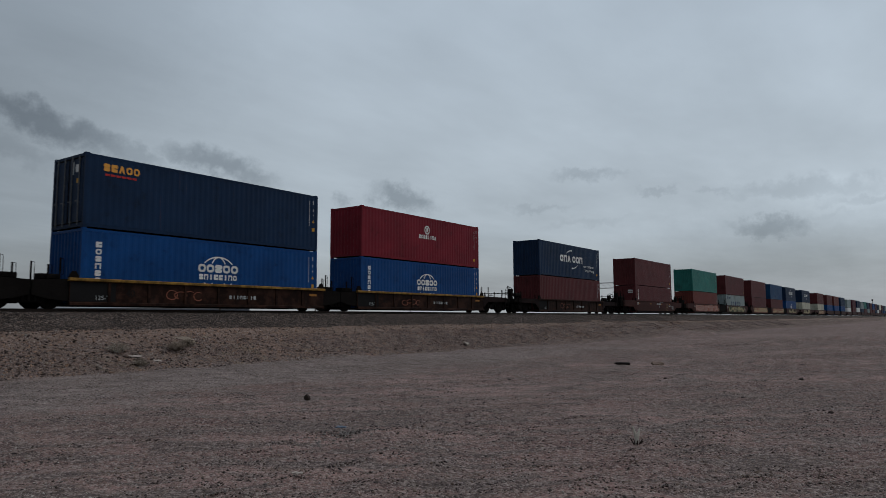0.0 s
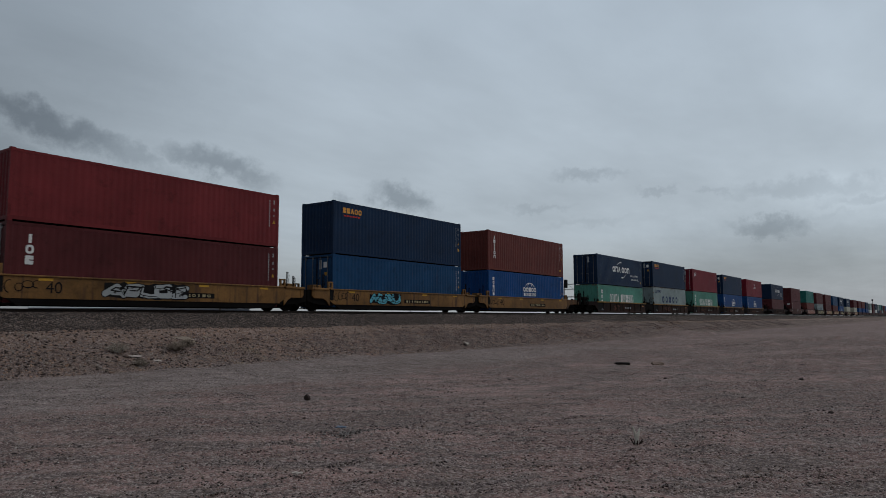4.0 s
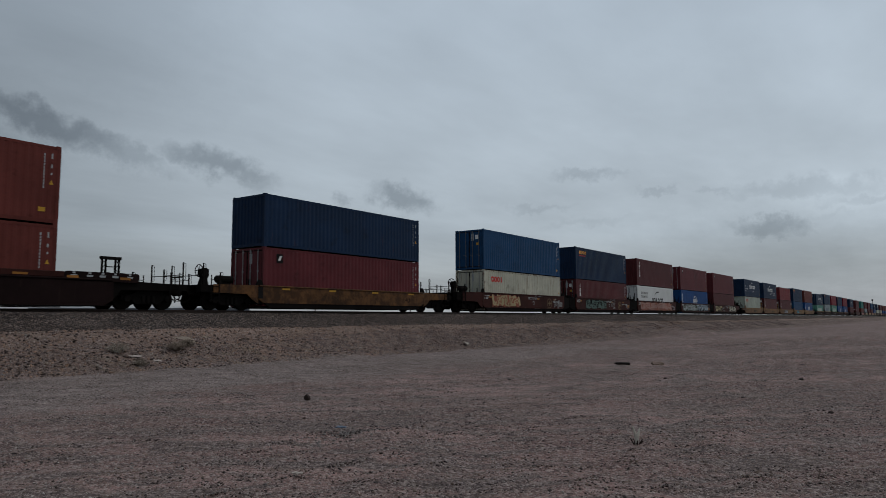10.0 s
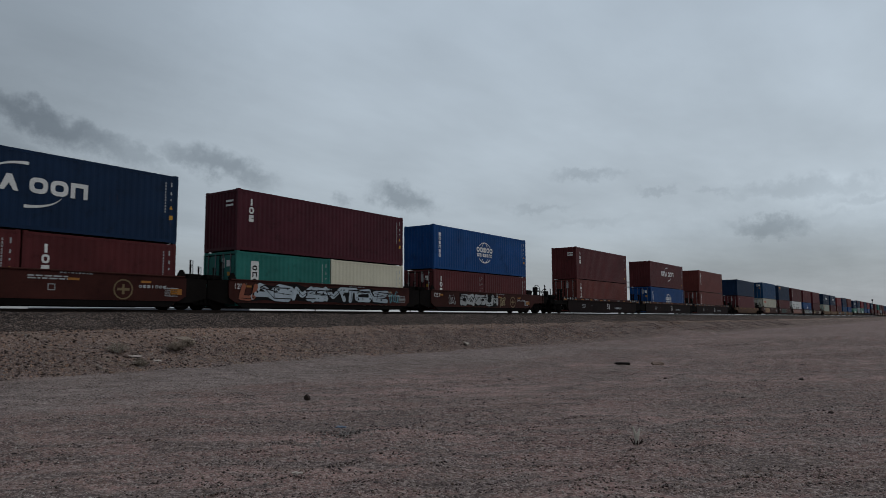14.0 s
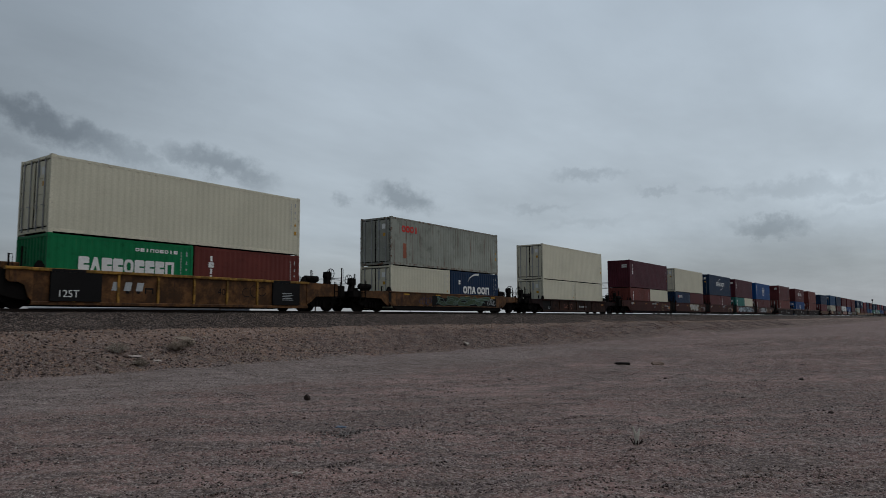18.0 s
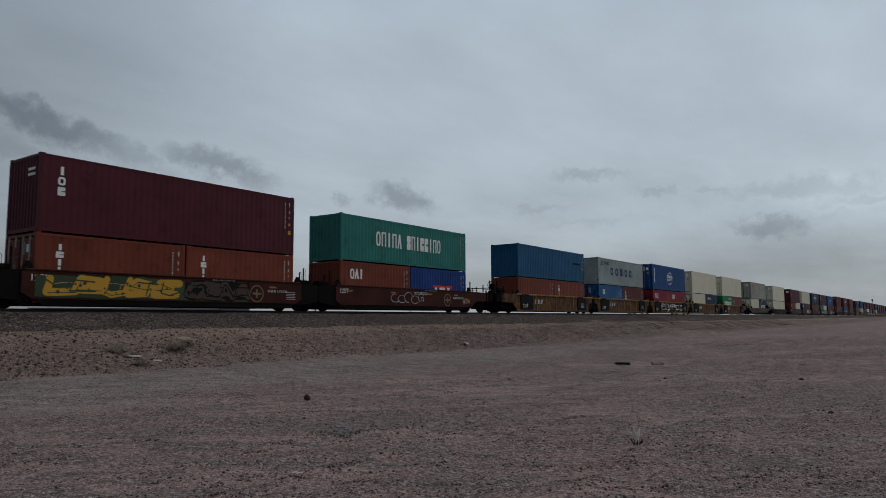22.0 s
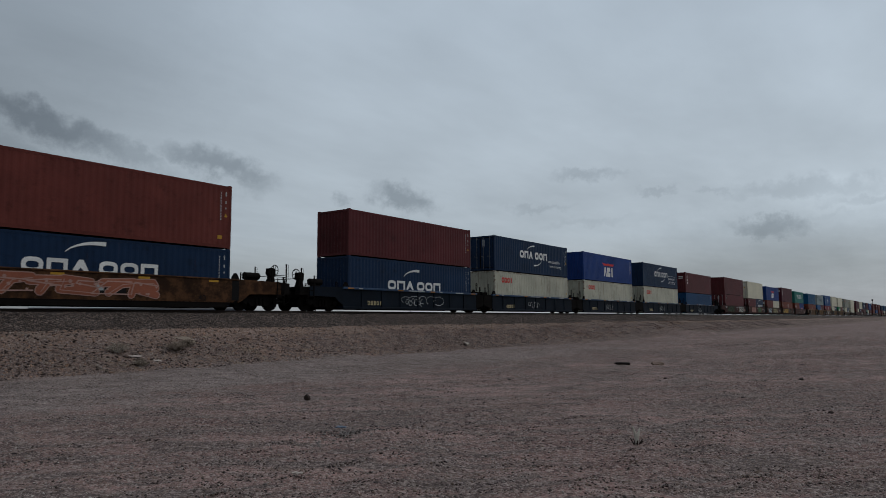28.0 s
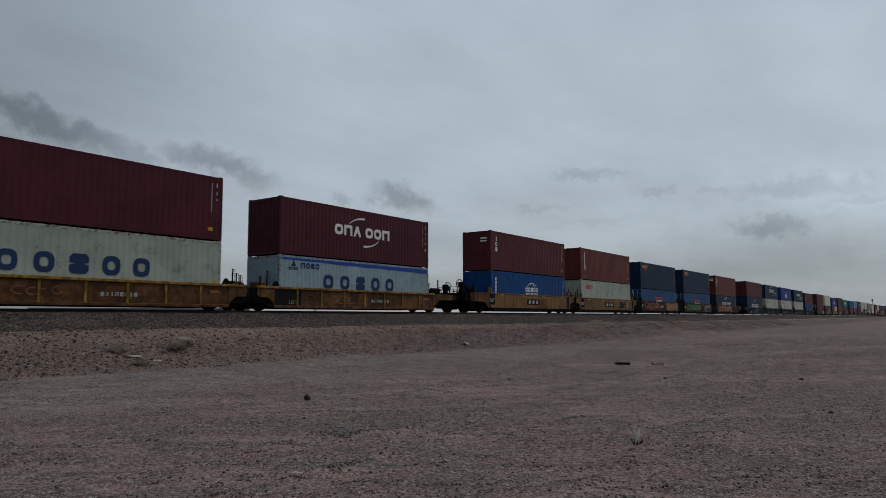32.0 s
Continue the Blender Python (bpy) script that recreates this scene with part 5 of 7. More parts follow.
def end_gear(car, end, half, joint, coupled, long, seed, detail, paint, top):
    """Railings, brake gear and brackets on one end of a car. end: +1 front, -1 rear."""
    rng = random.Random(seed)
    turn = pose(0, 0, 0) if end > 0 else pose(0, 0, 0, 0, 0, 180)
    sh = end_mesh(half, joint, top, not coupled)
    if coupled:
        sh.box(joint - 0.55, joint + 0.02, -0.14, 0.14, 0.66, 0.92)
        sh.soft_box(joint - 0.12, joint + 0.06, -0.2, 0.2, 0.62, 0.96, 0.05)
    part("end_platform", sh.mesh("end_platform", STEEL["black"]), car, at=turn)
    if coupled and not long:
        cheek = Shape().prism([(half - 0.05, 0.32), (half + 0.3, 0.50), (half + 0.6, 0.74), (joint - 0.95, 0.78), (joint - 0.95, top - 0.04), (half - 0.05, top)], "y", -1.335, -1.275).mesh("end_cheek", STEEL[CHEEK.get(paint, paint)])
        for m in (1, -1):
            part("end_cheek", cheek, car, at=turn @ Matrix.Diagonal((1, m, 1, 1)))
    if detail < 2:
        return
    z = top - 0.07
    if coupled:
        for x, h in ((joint - 0.5, 0.95), (joint - 1.4, 0.6), (half + 0.4, 0.35)):
            for y in (-1.18, 1.18):
                posts_on(car, end * x, y, z, h)
        rail = Shape().path([(joint - 0.5, -1.18, z + 0.42), (joint - 0.5, 1.18, z + 0.42)], 0.018, 5).path([(joint - 1.4, -1.18, z + 0.3), (joint - 0.5, -1.18, z + 0.3)], 0.016, 5)
        part("handrail", rail.mesh("handrail", STEEL["black"]), car, at=turn)
        bow = [(joint - 0.42 + 0.42 * (1 - math.cos(k * math.pi / 16)), 0.42, 0.68 - 0.36 * math.sin(k * math.pi / 16)) for k in range(9)]
        hose = Shape().path([(joint - 0.6, 0.3, 0.8)] + bow, 0.03, 6)
        hose.path([(p[0] - 0.04, -0.35, p[2] + 0.1) for p in bow], 0.02, 5)
        part("air_hose", hose.mesh("air_hose", STEEL["black"]), car, at=turn)
        ladder = kept("end_ladder", lambda: Shape().box(-0.02, 0.02, -0.015, 0.015, 0.35, 1.55).box(0.40, 0.44, -0.015, 0.015, 0.35, 1.55).box(0.02, 0.40, -0.012, 0.012, 0.42, 0.45)
                      .box(0.02, 0.40, -0.012, 0.012, 0.72, 0.75).box(0.02, 0.40, -0.012, 0.012, 1.02, 1.05).box(0.02, 0.40, -0.012, 0.012, 1.32, 1.35).mesh("ladder", STEEL["black"]))
        for y in (-1.36, 1.36):
            part("ladder", ladder, car, at=pose(end * (joint - 1.0) - 0.2, y, 0))
        if end < 0 or rng.random() < 0.6:
            stand = part("brake_stand", kept("brake_stand", lambda: Shape().prism([(-0.22, 0.0), (0.2, 0.0), (0.12, 0.3), (0.2, 0.42), (0.2, 0.72), (0.05, 0.78), (-0.18, 0.74), (-0.22, 0.5), (-0.1, 0.34)], "y", -0.13, 0.13).mesh("brake_stand", STEEL["black"])), car,
                         at=pose(end * (joint - 0.95), -0.55, z))
            part("brake_wheel", kept("brake_wheel", brake_wheel_mesh), stand, at=pose(end * 0.24, 0.0, 0.66, 0, 0, 90))
            part("air_tank", kept("air_tank", lambda: Shape().tube((-0.42, 0, 0), (0.42, 0, 0), 0.17, 14).tube((-0.48, 0, 0), (-0.42, 0, 0), 0.1, 10, 0.17).box(-0.3, 0.3, -0.1, 0.1, -0.3, -0.15).mesh("air_tank", STEEL["black"])), car,
                 at=pose(end * (joint - 2.1), -0.5, z + 0.32))
    elif not long:
        for x, y, h in ((half + 0.30, -1.15, 0.82), (half + 0.30, 1.15, 0.82), (half + 0.72, -1.15, 0.55)):
            posts_on(car, end * x, y, z, h)
        if paint in ("amber", "yellow") and top > 1.0:
            # the painted side runs on over the shared bogie and is cut out round its wheels
            low = top - 0.52
            ring = [(half - 0.04, 0.26), (half + 0.10, 0.40), (half + 0.24, low - 0.1), (half + 0.45, low), (joint - 0.42, low), (joint - 0.30, low + 0.12), (joint - 0.30, top - 0.09), (half - 0.04, top - 0.09)]
            plate = Shape().prism(ring, "y", -1.345, -1.29).mesh("end_cheek", STEEL[paint])
            cap = Shape().soft_box(half + 0.06, joint - 0.26, -1.40, -1.22, top - 0.09, top + 0.02, 0.02).mesh("end_rail", STEEL["rail" if paint == "amber" else paint])
            stay = Shape().box(joint - 0.52, joint - 0.42, -1.365, -1.345, low + 0.02, top - 0.1).mesh("end_stay", STEEL[paint])
            for m in (1, -1):
                side = turn @ Matrix.Diagonal((1, m, 1, 1))
                for name, me in (("end_cheek", plate), ("end_rail", cap), ("end_stay", stay)):
                    part(name, me, car, at=side)
            part("locker", kept(("locker", paint), lambda: Shape().soft_box(-0.3, 0.3, -0.22, 0.22, 0, 0.26, 0.04).box(-0.22, -0.16, -0.235, -0.22, 0.06, 0.2).mesh("locker", STEEL[paint])), car, at=pose(end * (half + 0.62), -0.85, z))
        else:
            part("locker", kept(("locker", "black"), lambda: Shape().soft_box(-0.34, 0.34, -0.25, 0.25, 0, 0.22, 0.05).tube((-0.1, -0.26, 0.12), (-0.1, -0.2, 0.12), 0.08, 10).mesh("locker", STEEL["black"])), car, at=pose(end * (half + 0.6), -0.8, z))
    if paint == "yellow":
        # upright guide plates with a round hole, in the car's own paint
        def guide():
            sh = Shape().box(-0.17, 0.17, -0.05, 0.05, 0, 0.07).box(-0.17, -0.085, -0.05, 0.05, 0.07, 0.30).box(0.085, 0.17, -0.05, 0.05, 0.07, 0.30)
            return sh.box(-0.17, 0.17, -0.05, 0.05, 0.30, 0.37).mesh("corner_bracket", STEEL["yellow"])
        tri = kept("guide_bracket", guide)
    else:
        tri = kept("corner_bracket", lambda: Shape().prism([(-0.2, 0), (0.2, 0), (0.15, 0.1), (0.05, 0.26), (-0.05, 0.27), (-0.13, 0.14)], "y", -0.06, 0.06).mesh("corner_bracket", STEEL["black"]))
    for y in (-1.28, 1.28):
        part("corner_bracket", tri, car, at=pose(end * (6.35 if not long else half - 0.2), y, top + 0.005 if not long else 1.15))
    if long:
        def lattice():
            """A braced frame on two legs, with a heavy cap."""
            sh = Shape().box(-0.30, 0.30, -0.09, 0.09, 0.76, 0.86)
            for x in (-0.27, 0.13):
                sh.box(x, x + 0.03, -0.05, 0.05, 0, 0.76).box(x + 0.11, x + 0.14, -0.05, 0.05, 0, 0.76)
                for k in range(5):
                    a, b = (x + 0.02, x + 0.12) if k % 2 else (x + 0.12, x + 0.02)
                    sh.tube((a, 0, 0.02 + 0.15 * k), (b, 0, 0.15 + 0.15 * k), 0.014, 4)
            return sh.box(-0.13, 0.13, -0.02, 0.02, 0.5, 0.53).mesh("step_frame", STEEL["black"])
        part("step_frame", kept("step_frame", lattice), car, at=turn @ pose(8.3 if end > 0 else 9.05, -0.95 * end, top - 0.07) @ Matrix.Diagonal((1.35, 1, 1.15, 1)))


SPRAY_FORMS = (
    ((0.05, 0.0), (0.12, 0.95), (0.85, 0.9), (0.9, 0.55), (0.15, 0.48), (0.95, 0.02)),
    ((0.95, 0.85), (0.35, 1.0), (0.05, 0.68), (0.85, 0.42), (0.7, 0.05), (0.0, 0.1)),
    ((0.0, 0.0), (0.42, 1.0), (0.6, 0.95), (0.98, 0.02), (0.7, 0.35), (0.25, 0.32)),
    ((0.05, 1.0), (0.08, 0.15), (0.5, 0.0), (0.9, 0.2), (0.95, 1.0)),
    ((0.0, 0.05), (0.1, 1.0), (0.5, 0.35), (0.85, 1.0), (1.0, 0.0)),
    ((0.95, 0.9), (0.15, 0.95), (0.05, 0.1), (0.9, 0.05), (0.92, 0.42), (0.5, 0.45)),
    ((0.02, 0.95), (1.0, 1.0), (0.55, 0.9), (0.45, 0.0)),
    ((0.05, 0.1), (0.1, 0.9), (0.8, 1.0), (0.95, 0.45), (0.75, 0.0), (0.1, 0.08)),
    ((0.9, 1.0), (0.1, 0.85), (0.75, 0.55), (0.12, 0.5), (0.1, 0.08), (0.95, 0.0)),
)


def thick_line(sh, points, t, y, step):
    """A broad sprayed stroke with round joints; each patch lies a hair before the last."""
    n = 0
    for (ax, az), (bx, bz) in zip(points, points[1:]):
        d = math.hypot(bx - ax, bz - az) or 1e-6
        ux, uz = -(bz - az) / d * t / 2, (bx - ax) / d * t / 2
        sh.flat([(ax - ux, az - uz), (bx - ux, bz - uz), (bx + ux, bz + uz), (ax + ux, az + uz)], y - n * step)
        n += 1
    for px, pz in points:
        sh.flat([(px + t / 2 * math.cos(k * math.tau / 8 + 0.3), pz + t / 2 * math.sin(k * math.tau / 8 + 0.3)) for k in range(8)], y - n * step)
        n += 1
    return n


def bubble_tag(car, x0, x1, z0, z1, n, fill, edge, y, seed):
    """Spray paint: a row of fat interlocking strokes with an outline, over a thin cloud of colour."""
    rng = random.Random(seed)
    w, tall = (x1 - x0) / n, z1 - z0
    steps = [x0 - 0.1 + (x1 - x0 + 0.2) * k / 14 for k in range(15)]
    rim = [(x, z0 + tall * rng.uniform(0.0, 0.16)) for x in steps] + [(x, z1 - tall * rng.uniform(0.0, 0.22)) for x in reversed(steps)]
    if n > 3 and edge in ("black", "moss", "rustred"):
        mark(car, "spray_cloud", edge, lambda sh: sh.flat(rim, y + 0.001))
    for i in range(n):
        t = min(w * 0.42, tall * 0.30) * rng.uniform(0.8, 1.15)
        form = rng.choice(SPRAY_FORMS)
        lean, wide = rng.uniform(-0.12, 0.22) * w, w * rng.uniform(0.92, 1.22)
        low, high = z0 + t / 2 + 0.03 + tall * rng.uniform(0, 0.1), z1 - t / 2 - 0.03 - tall * rng.uniform(0, 0.1)
        def bent(form, shift, wob):
            return [(x0 + (i + shift) * w + px * wide + lean * pz + rng.uniform(-wob, wob) * w, low + (high - low) * min(1, max(0, pz + rng.uniform(-wob, wob)))) for px, pz in form]
        pts = bent(form, 0, 0.11)
        lift = 0.0008 * (i % 4)
        sh = Shape()
        thick_line(sh, pts, t + 0.07, y - 0.001 - lift, 0.00012)
        outline = len(sh.f)
        thick_line(sh, pts, t, y - 0.006 - lift, 0.00012)
        inner = len(sh.f)
        # loose dark and light lines over the fill
        thick_line(sh, [(px + t * 0.12, pz - t * 0.1) for px, pz in pts[1:4]], 0.028, y - 0.0105 - lift, 0.0001)
        if n > 3:
            over = bent(rng.choice(SPRAY_FORMS), rng.uniform(-0.3, 0.4), 0.15)
            thick_line(sh, over[:4], 0.05, y - 0.0118 - lift, 0.0001)
            for _ in range(4):
                bx, bz, br = x0 + (i + rng.random()) * w, rng.uniform(low, high), rng.uniform(0.025, 0.075)
                sh.flat([(bx + br * math.cos(k * math.tau / 7), bz + br * math.sin(k * math.tau / 7)) for k in range(7)], y - 0.0135 - lift - 0.0001 * _)
        me = sh.mesh("spray_letter", INK[edge])
        me.materials.append(INK[fill])
        for f in range(outline, inner):
            me.polygons[f].material_index = 1
        part("spray_letter", me, car)


def scrawl(car, x0, x1, z0, z1, ink, y, seed, n=5):
    """Thin looping spray lines."""
    rng = random.Random(seed)
    sh = Shape()
    for i in range(n):
        cx = x0 + (i + 0.5) * (x1 - x0) / n
        arc(sh, cx, (z0 + z1) / 2 + rng.uniform(-0.08, 0.08), (x1 - x0) / n * rng.uniform(0.4, 0.75), (z1 - z0) * rng.uniform(0.25, 0.5), rng.uniform(0, 90), rng.uniform(230, 400), 0.025, 0.045, y - 0.0006 * i, 10)
    part("spray_lines", sh.mesh("spray_lines", INK[ink]), car)


def wild_tag(car, x0, x1, z0, z1, ink, ground, y, seed):
    """Large angular spray piece: dark fields, broad tapering curves and spikes over the whole side."""
    rng = random.Random(seed)
    n = round((x1 - x0) / 1.3)
    w = (x1 - x0) / n
    mid, tall = (z0 + z1) / 2, z1 - z0
    for i in range(n):
        cx = x0 + (i + 0.5) * w
        ring = [(cx + p * w * 0.52 + rng.uniform(-0.1, 0.1), mid + q * tall * 0.47) for p, q in ((-1, -0.8), (-0.2, -1), (0.9, -0.9), (1, 0.2), (0.7, 1), (-0.5, 0.9), (-1, 0.3))]
        mark(car, "spray_field", ground, lambda sh: sh.flat(ring, y - 0.0007 * (i % 3)))
        sh = Shape()
        for k in range(4):
            a0 = rng.uniform(0, 360)
            arc(sh, cx + rng.uniform(-0.25, 0.25) * w, mid + rng.uniform(-0.1, 0.1) * tall, w * rng.uniform(0.35, 0.62), tall * rng.uniform(0.2, 0.40), a0, a0 + rng.uniform(90, 190), 0.03, rng.uniform(0.05, 0.13), y - 0.003 - 0.0008 * k, 9)
        for k in range(3):
            sx, sz = cx + rng.uniform(-0.5, 0.5) * w, mid + rng.uniform(-0.3, 0.3) * tall
            dx, dz = rng.uniform(-0.5, 0.5), rng.uniform(-0.35, 0.35)
            dz = min(z1 - sz, max(z0 - sz, dz))
            sh.flat([(sx, sz - 0.03), (sx + dx, sz + dz), (sx, sz + 0.05)], y - 0.0065 - 0.0008 * k)
        part("spray_stroke", sh.mesh("spray_stroke", INK[ink]), car)


def small_lines(sh, x0, x1, z_top, n, y, seed):
    """Lines of print too small to read, as broken bars."""
    rng = random.Random(seed)
    for k in range(n):
        x = x0
        while x < x1:
            w = rng.uniform(0.08, 0.3)
            sh.rect(x, min(x + w, x1), z_top - 0.09 * k - 0.05, z_top - 0.09 * k, y)
            x += w + 0.06
    return sh


def brand_panel(car, x0, x1, z0, z1, y, board):
    """Three slanted blocks in silver, on a dark board or straight on the side."""
    if board:
        mark(car, "brand_board", board, lambda sh: sh.rect(x0, x1, z0, z1, y))
        x0, x1, z0, z1 = x0 + 0.16, x1 - 0.16, z0 + 0.09, z1 - 0.09
    w, h = (x1 - x0) / 3, z1 - z0
    for k in range(3):
        a, b = x0 + k * w + 0.03, x0 + (k + 1) * w - 0.03
        m = (a + b) / 2
        mark(car, "brand_block", "silver", lambda sh: sh.flat([(m - w * 0.34, z0), (m + w * 0.22, z0), (m + w * 0.36, z1), (m - w * 0.20, z1)], y - 0.002))


def well_car(kind, rear_joint, front_joint, rear_coupled, front_coupled, seed, detail=2):
    half, top, paint, rail, ribs = CAR_KINDS[kind]
    car = thing("well_car", CAR_WORDS[kind] + ", on rails", "rail car", "well cars of the train")
    for s in (0, 180):
        for name, me in kept(("side", kind), lambda: side_parts(kind)):
            part(name, me, car, at=pose(0, 0, 0, 0, 0, s))
        if ribs and detail > 1:
            rib = kept(("rib", kind), lambda: Shape().box(-0.05, 0.05, -1.36, -1.30, 0.24, top - 0.10).mesh("rib", STEEL["rail" if paint == "amber" else paint]))
            if s == 0:
                for i in range(7):
                    part("rib", rib, car, at=pose(-half + 1.5 + i * (2 * half - 3.0) / 6, 0, 0))
    floor = kept(("floor", half), lambda: Shape().box(-half, half, -1.25, -1.0, 0.13, 0.17).box(-half, half, 1.0, 1.25, 0.13, 0.17).box(-0.4, 0.4, -1.0, 1.0, 0.13, 0.17)
                 .box(-half, -half + 0.8, -1.0, 1.0, 0.13, 0.17).box(half - 0.8, half, -1.0, 1.0, 0.13, 0.17).mesh("floor", STEEL["black"]))
    part("floor", floor, car)
    long = kind == "long"
    end_gear(car, 1, half, front_joint, front_coupled, long, seed, detail, paint, top)
    end_gear(car, -1, half, rear_joint, rear_coupled, long, seed + 1, detail, paint, top)
    bogie(car, -(rear_joint - (2.05 if rear_coupled else 0)))
    if front_coupled:
        bogie(car, front_joint - 2.05)
    if detail < 2:
        return car
    y = -1.353 if not ribs else -1.313
    if long:
        shelf = kept("end_shelf", lambda: Shape().prism([(6.35, 1.05), (9.25, 1.05), (9.3, 1.12), (9.3, 1.34), (9.22, 1.40), (6.5, 1.40), (6.35, 1.34)], "y", -1.35, -1.2).mesh("end_shelf", STEEL["dark"]))
        for s in (0, 180):
            for mirror in (1, -1):
                part("end_shelf", shelf, car, at=pose(0, 0, 0, 0, 0, s) @ Matrix.Diagonal((mirror, 1, 1, 1)))
        upper = kept("upper_rail", lambda: Shape().soft_box(-6.345, 6.345, -1.345, -1.26, 1.155, 1.37, 0.015).mesh("upper_rail", STEEL["oxide"]))
        for s in (0, 180):
            part("upper_rail", upper, car, at=pose(0, 0, 0, 0, 0, s))
        mark(car, "rail_print", "silver", lambda sh: [sh.rect(a, a + b, 1.22 + c, 1.245 + c, -1.347) for a, b in ((-4.6, 0.7), (-2.6, 0.9), (-0.4, 0.6), (3.1, 0.5)) for c in (0.0, 0.05)])
        lettering("53", 0.5, "white", car, 0.35, -1.356, 0.42)
        lettering("125T", 0.30, "silver", car, -5.4, -1.356, 0.5)
        lettering("C", 0.15, "silver", car, -3.3, -1.356, 0.6)
        mark(car, "stencilled_number", "silver", lambda sh: row(sh, 2.3, 0.44, 1.7, 0.17, -1.356, (2, 4, 2, 2, 3, 0, 4, 2), 0.4))
        reflectors(car, (-9.0, -6.9, 6.45, 8.5), 0.42, 1.14, 1.24, -1.356)
        mark(car, "shelf_print", "silver", lambda sh: [(sh.rect(e * a - 0.12, e * a + 0.12, 1.2, 1.28, -1.354), sh.rect(e * a - 0.05, e * a + 0.05, 1.31, 1.38, -1.354)) for e in (-1, 1) for a in (6.7, 7.3, 7.8, 8.3, 8.9)])
        reflectors(car, (-5.5, -3.6, -1.2, 0.6, 4.6), 0.5, 1.19, 1.27, -1.347)
    elif kind == "amber":
        for a, b in ((-half + 0.62, -half + 2.5), (half - 2.3, half - 0.6)):
            part("black_panel", Shape().box(a, b, -1.405, -1.30, 0.27, top - 0.105).mesh("black_panel", INK["black"]), car)
            part("rail_cover", Shape().box(a + 0.02, b - 0.62, -1.406, -1.35, top - 0.10, top + 0.005).mesh("rail_cover", INK["black"]), car)
        lettering("125T", 0.27, "white", car, -half + 0.85, -1.408, 0.42)
        lettering("40", 0.30, "black", car, 1.2, y - 0.003, 0.66)
        brand_panel(car, -3.75, -2.25, 0.72, 1.06, y - 0.001, None)
        mark(car, "stencil", "black", lambda sh: row(sh, -3.2, 0.62, 1.3, 0.24, y - 0.002, (4, 4, 1)))
        mark(car, "panel_print", "silver", lambda sh: [sh.rect(half - 1.75 + 0.05 * (k % 2), half - 1.05 - 0.08 * (k % 3), 0.5 + 0.08 * k, 0.53 + 0.08 * k, -1.407) for k in range(5)])
        scrawl(car, 2.6, 3.9, 0.55, 1.15, "black", y - 0.002, seed + 5, 3)
    elif kind in ("umber", "plain", "gold"):
        lettering("40", 0.26, "black", car, -4.3, y - 0.002, 0.5)
        mark(car, "black_panel", "black", lambda sh: [sh.rect(-half + 0.02, -half + 1.78, 0.27, top - 0.14, y)])
        lettering("125-T", 0.17, "silver", car, -half + 0.95, y - 0.003, 0.34)
        scrawl(car, -2.5, -0.8, 0.4, 0.8, "rustred", y - 0.002, seed + 5, 4)
        mark(car, "stencilled_number", "silver", lambda sh: row(sh, 0.6, 0.5, 1.5, 0.16, y - 0.002, (2, 4, 4, 1, 3, 0, 4, 2), 0.4))
        reflectors(car, (half - 1.0,), 0.5, 0.75, 0.86, y - 0.002)
    elif kind == "blue":
        mark(car, "stencilled_number", "tan", lambda sh: row(sh, -4.6, 0.35, 1.2, 0.24, y - 0.002, (0, 3, 2, 0, 4), 0.3))
        scrawl(car, -1.2, 0.6, 0.35, 0.85, "silver", y - 0.002, seed + 5, 6)
        mark(car, "rail_print", "silver", lambda sh: [sh.rect(a, a + b, top - 0.07, top - 0.01, -1.402) for a, b in ((-5.4, 0.3), (-1.0, 1.6), (2.2, 0.3), (4.0, 0.9))])
        reflectors(car, (-6.3, -2.0, 1.2, 5.9), 0.5, top - 0.08, top - 0.005, -1.402)
    elif kind == "deep":
        lettering("125T", 0.24, "white", car, -half + 0.25, y - 0.003, 0.98)
        mark(car, "round_emblem", "dull", lambda sh: (arc(sh, 3.75, 0.78, 0.38, 0.38, 0, 360, 0.06, 0.06, y - 0.001), sh.rect(3.70, 3.80, 0.58, 0.98, y - 0.002), sh.rect(3.5, 4.0, 0.73, 0.83, y - 0.003)))
        reflectors(car, (-5.7, -2.0, 1.6, 4.5), 0.42, 1.06, 1.15, y - 0.002)
        if seed % 2:
            part("load_placard", kept("load_placard", lambda: Shape().rect(0, 0.55, 0.62, 0.86, y - 0.002).mesh("load_placard", INK["amber"])), car, at=pose(half - 0.75, 0, 0))
        part("load_print", kept("load_print", lambda: small_lines(Shape(), -0.1, 1.3, 1.20, 2, y - 0.002, 5).mesh("load_print", INK["silver"])), car, at=pose(0.3, 0, 0))["kind"] = "stuff"
        mark(car, "small_square", "silver", lambda sh: [sh.rect(a, b, c, d, y - 0.002) for a, b, c, d in ((0.9, 0.93, 0.66, 0.90), (1.13, 1.16, 0.66, 0.90), (0.93, 1.13, 0.66, 0.69), (0.93, 1.13, 0.87, 0.90))])
        mark(car, "stencilled_number", "silver", lambda sh: (row(sh, 4.4, 0.86, 1.2, 0.12, y - 0.002, (0, 3, 2, 4, 1, 0, 3), 0.35), row(sh, 1.3, 1.30, 1.2, 0.05, y - 0.002, (3, 3, 4, 3, 4, 3, 3, 4, 3), 0.3),
                                                            [sh.rect(half - 1.0, half - 0.4, 0.55 + 0.08 * k, 0.58 + 0.08 * k, y - 0.002) for k in range(5)]))
    else:
        z = 0.5
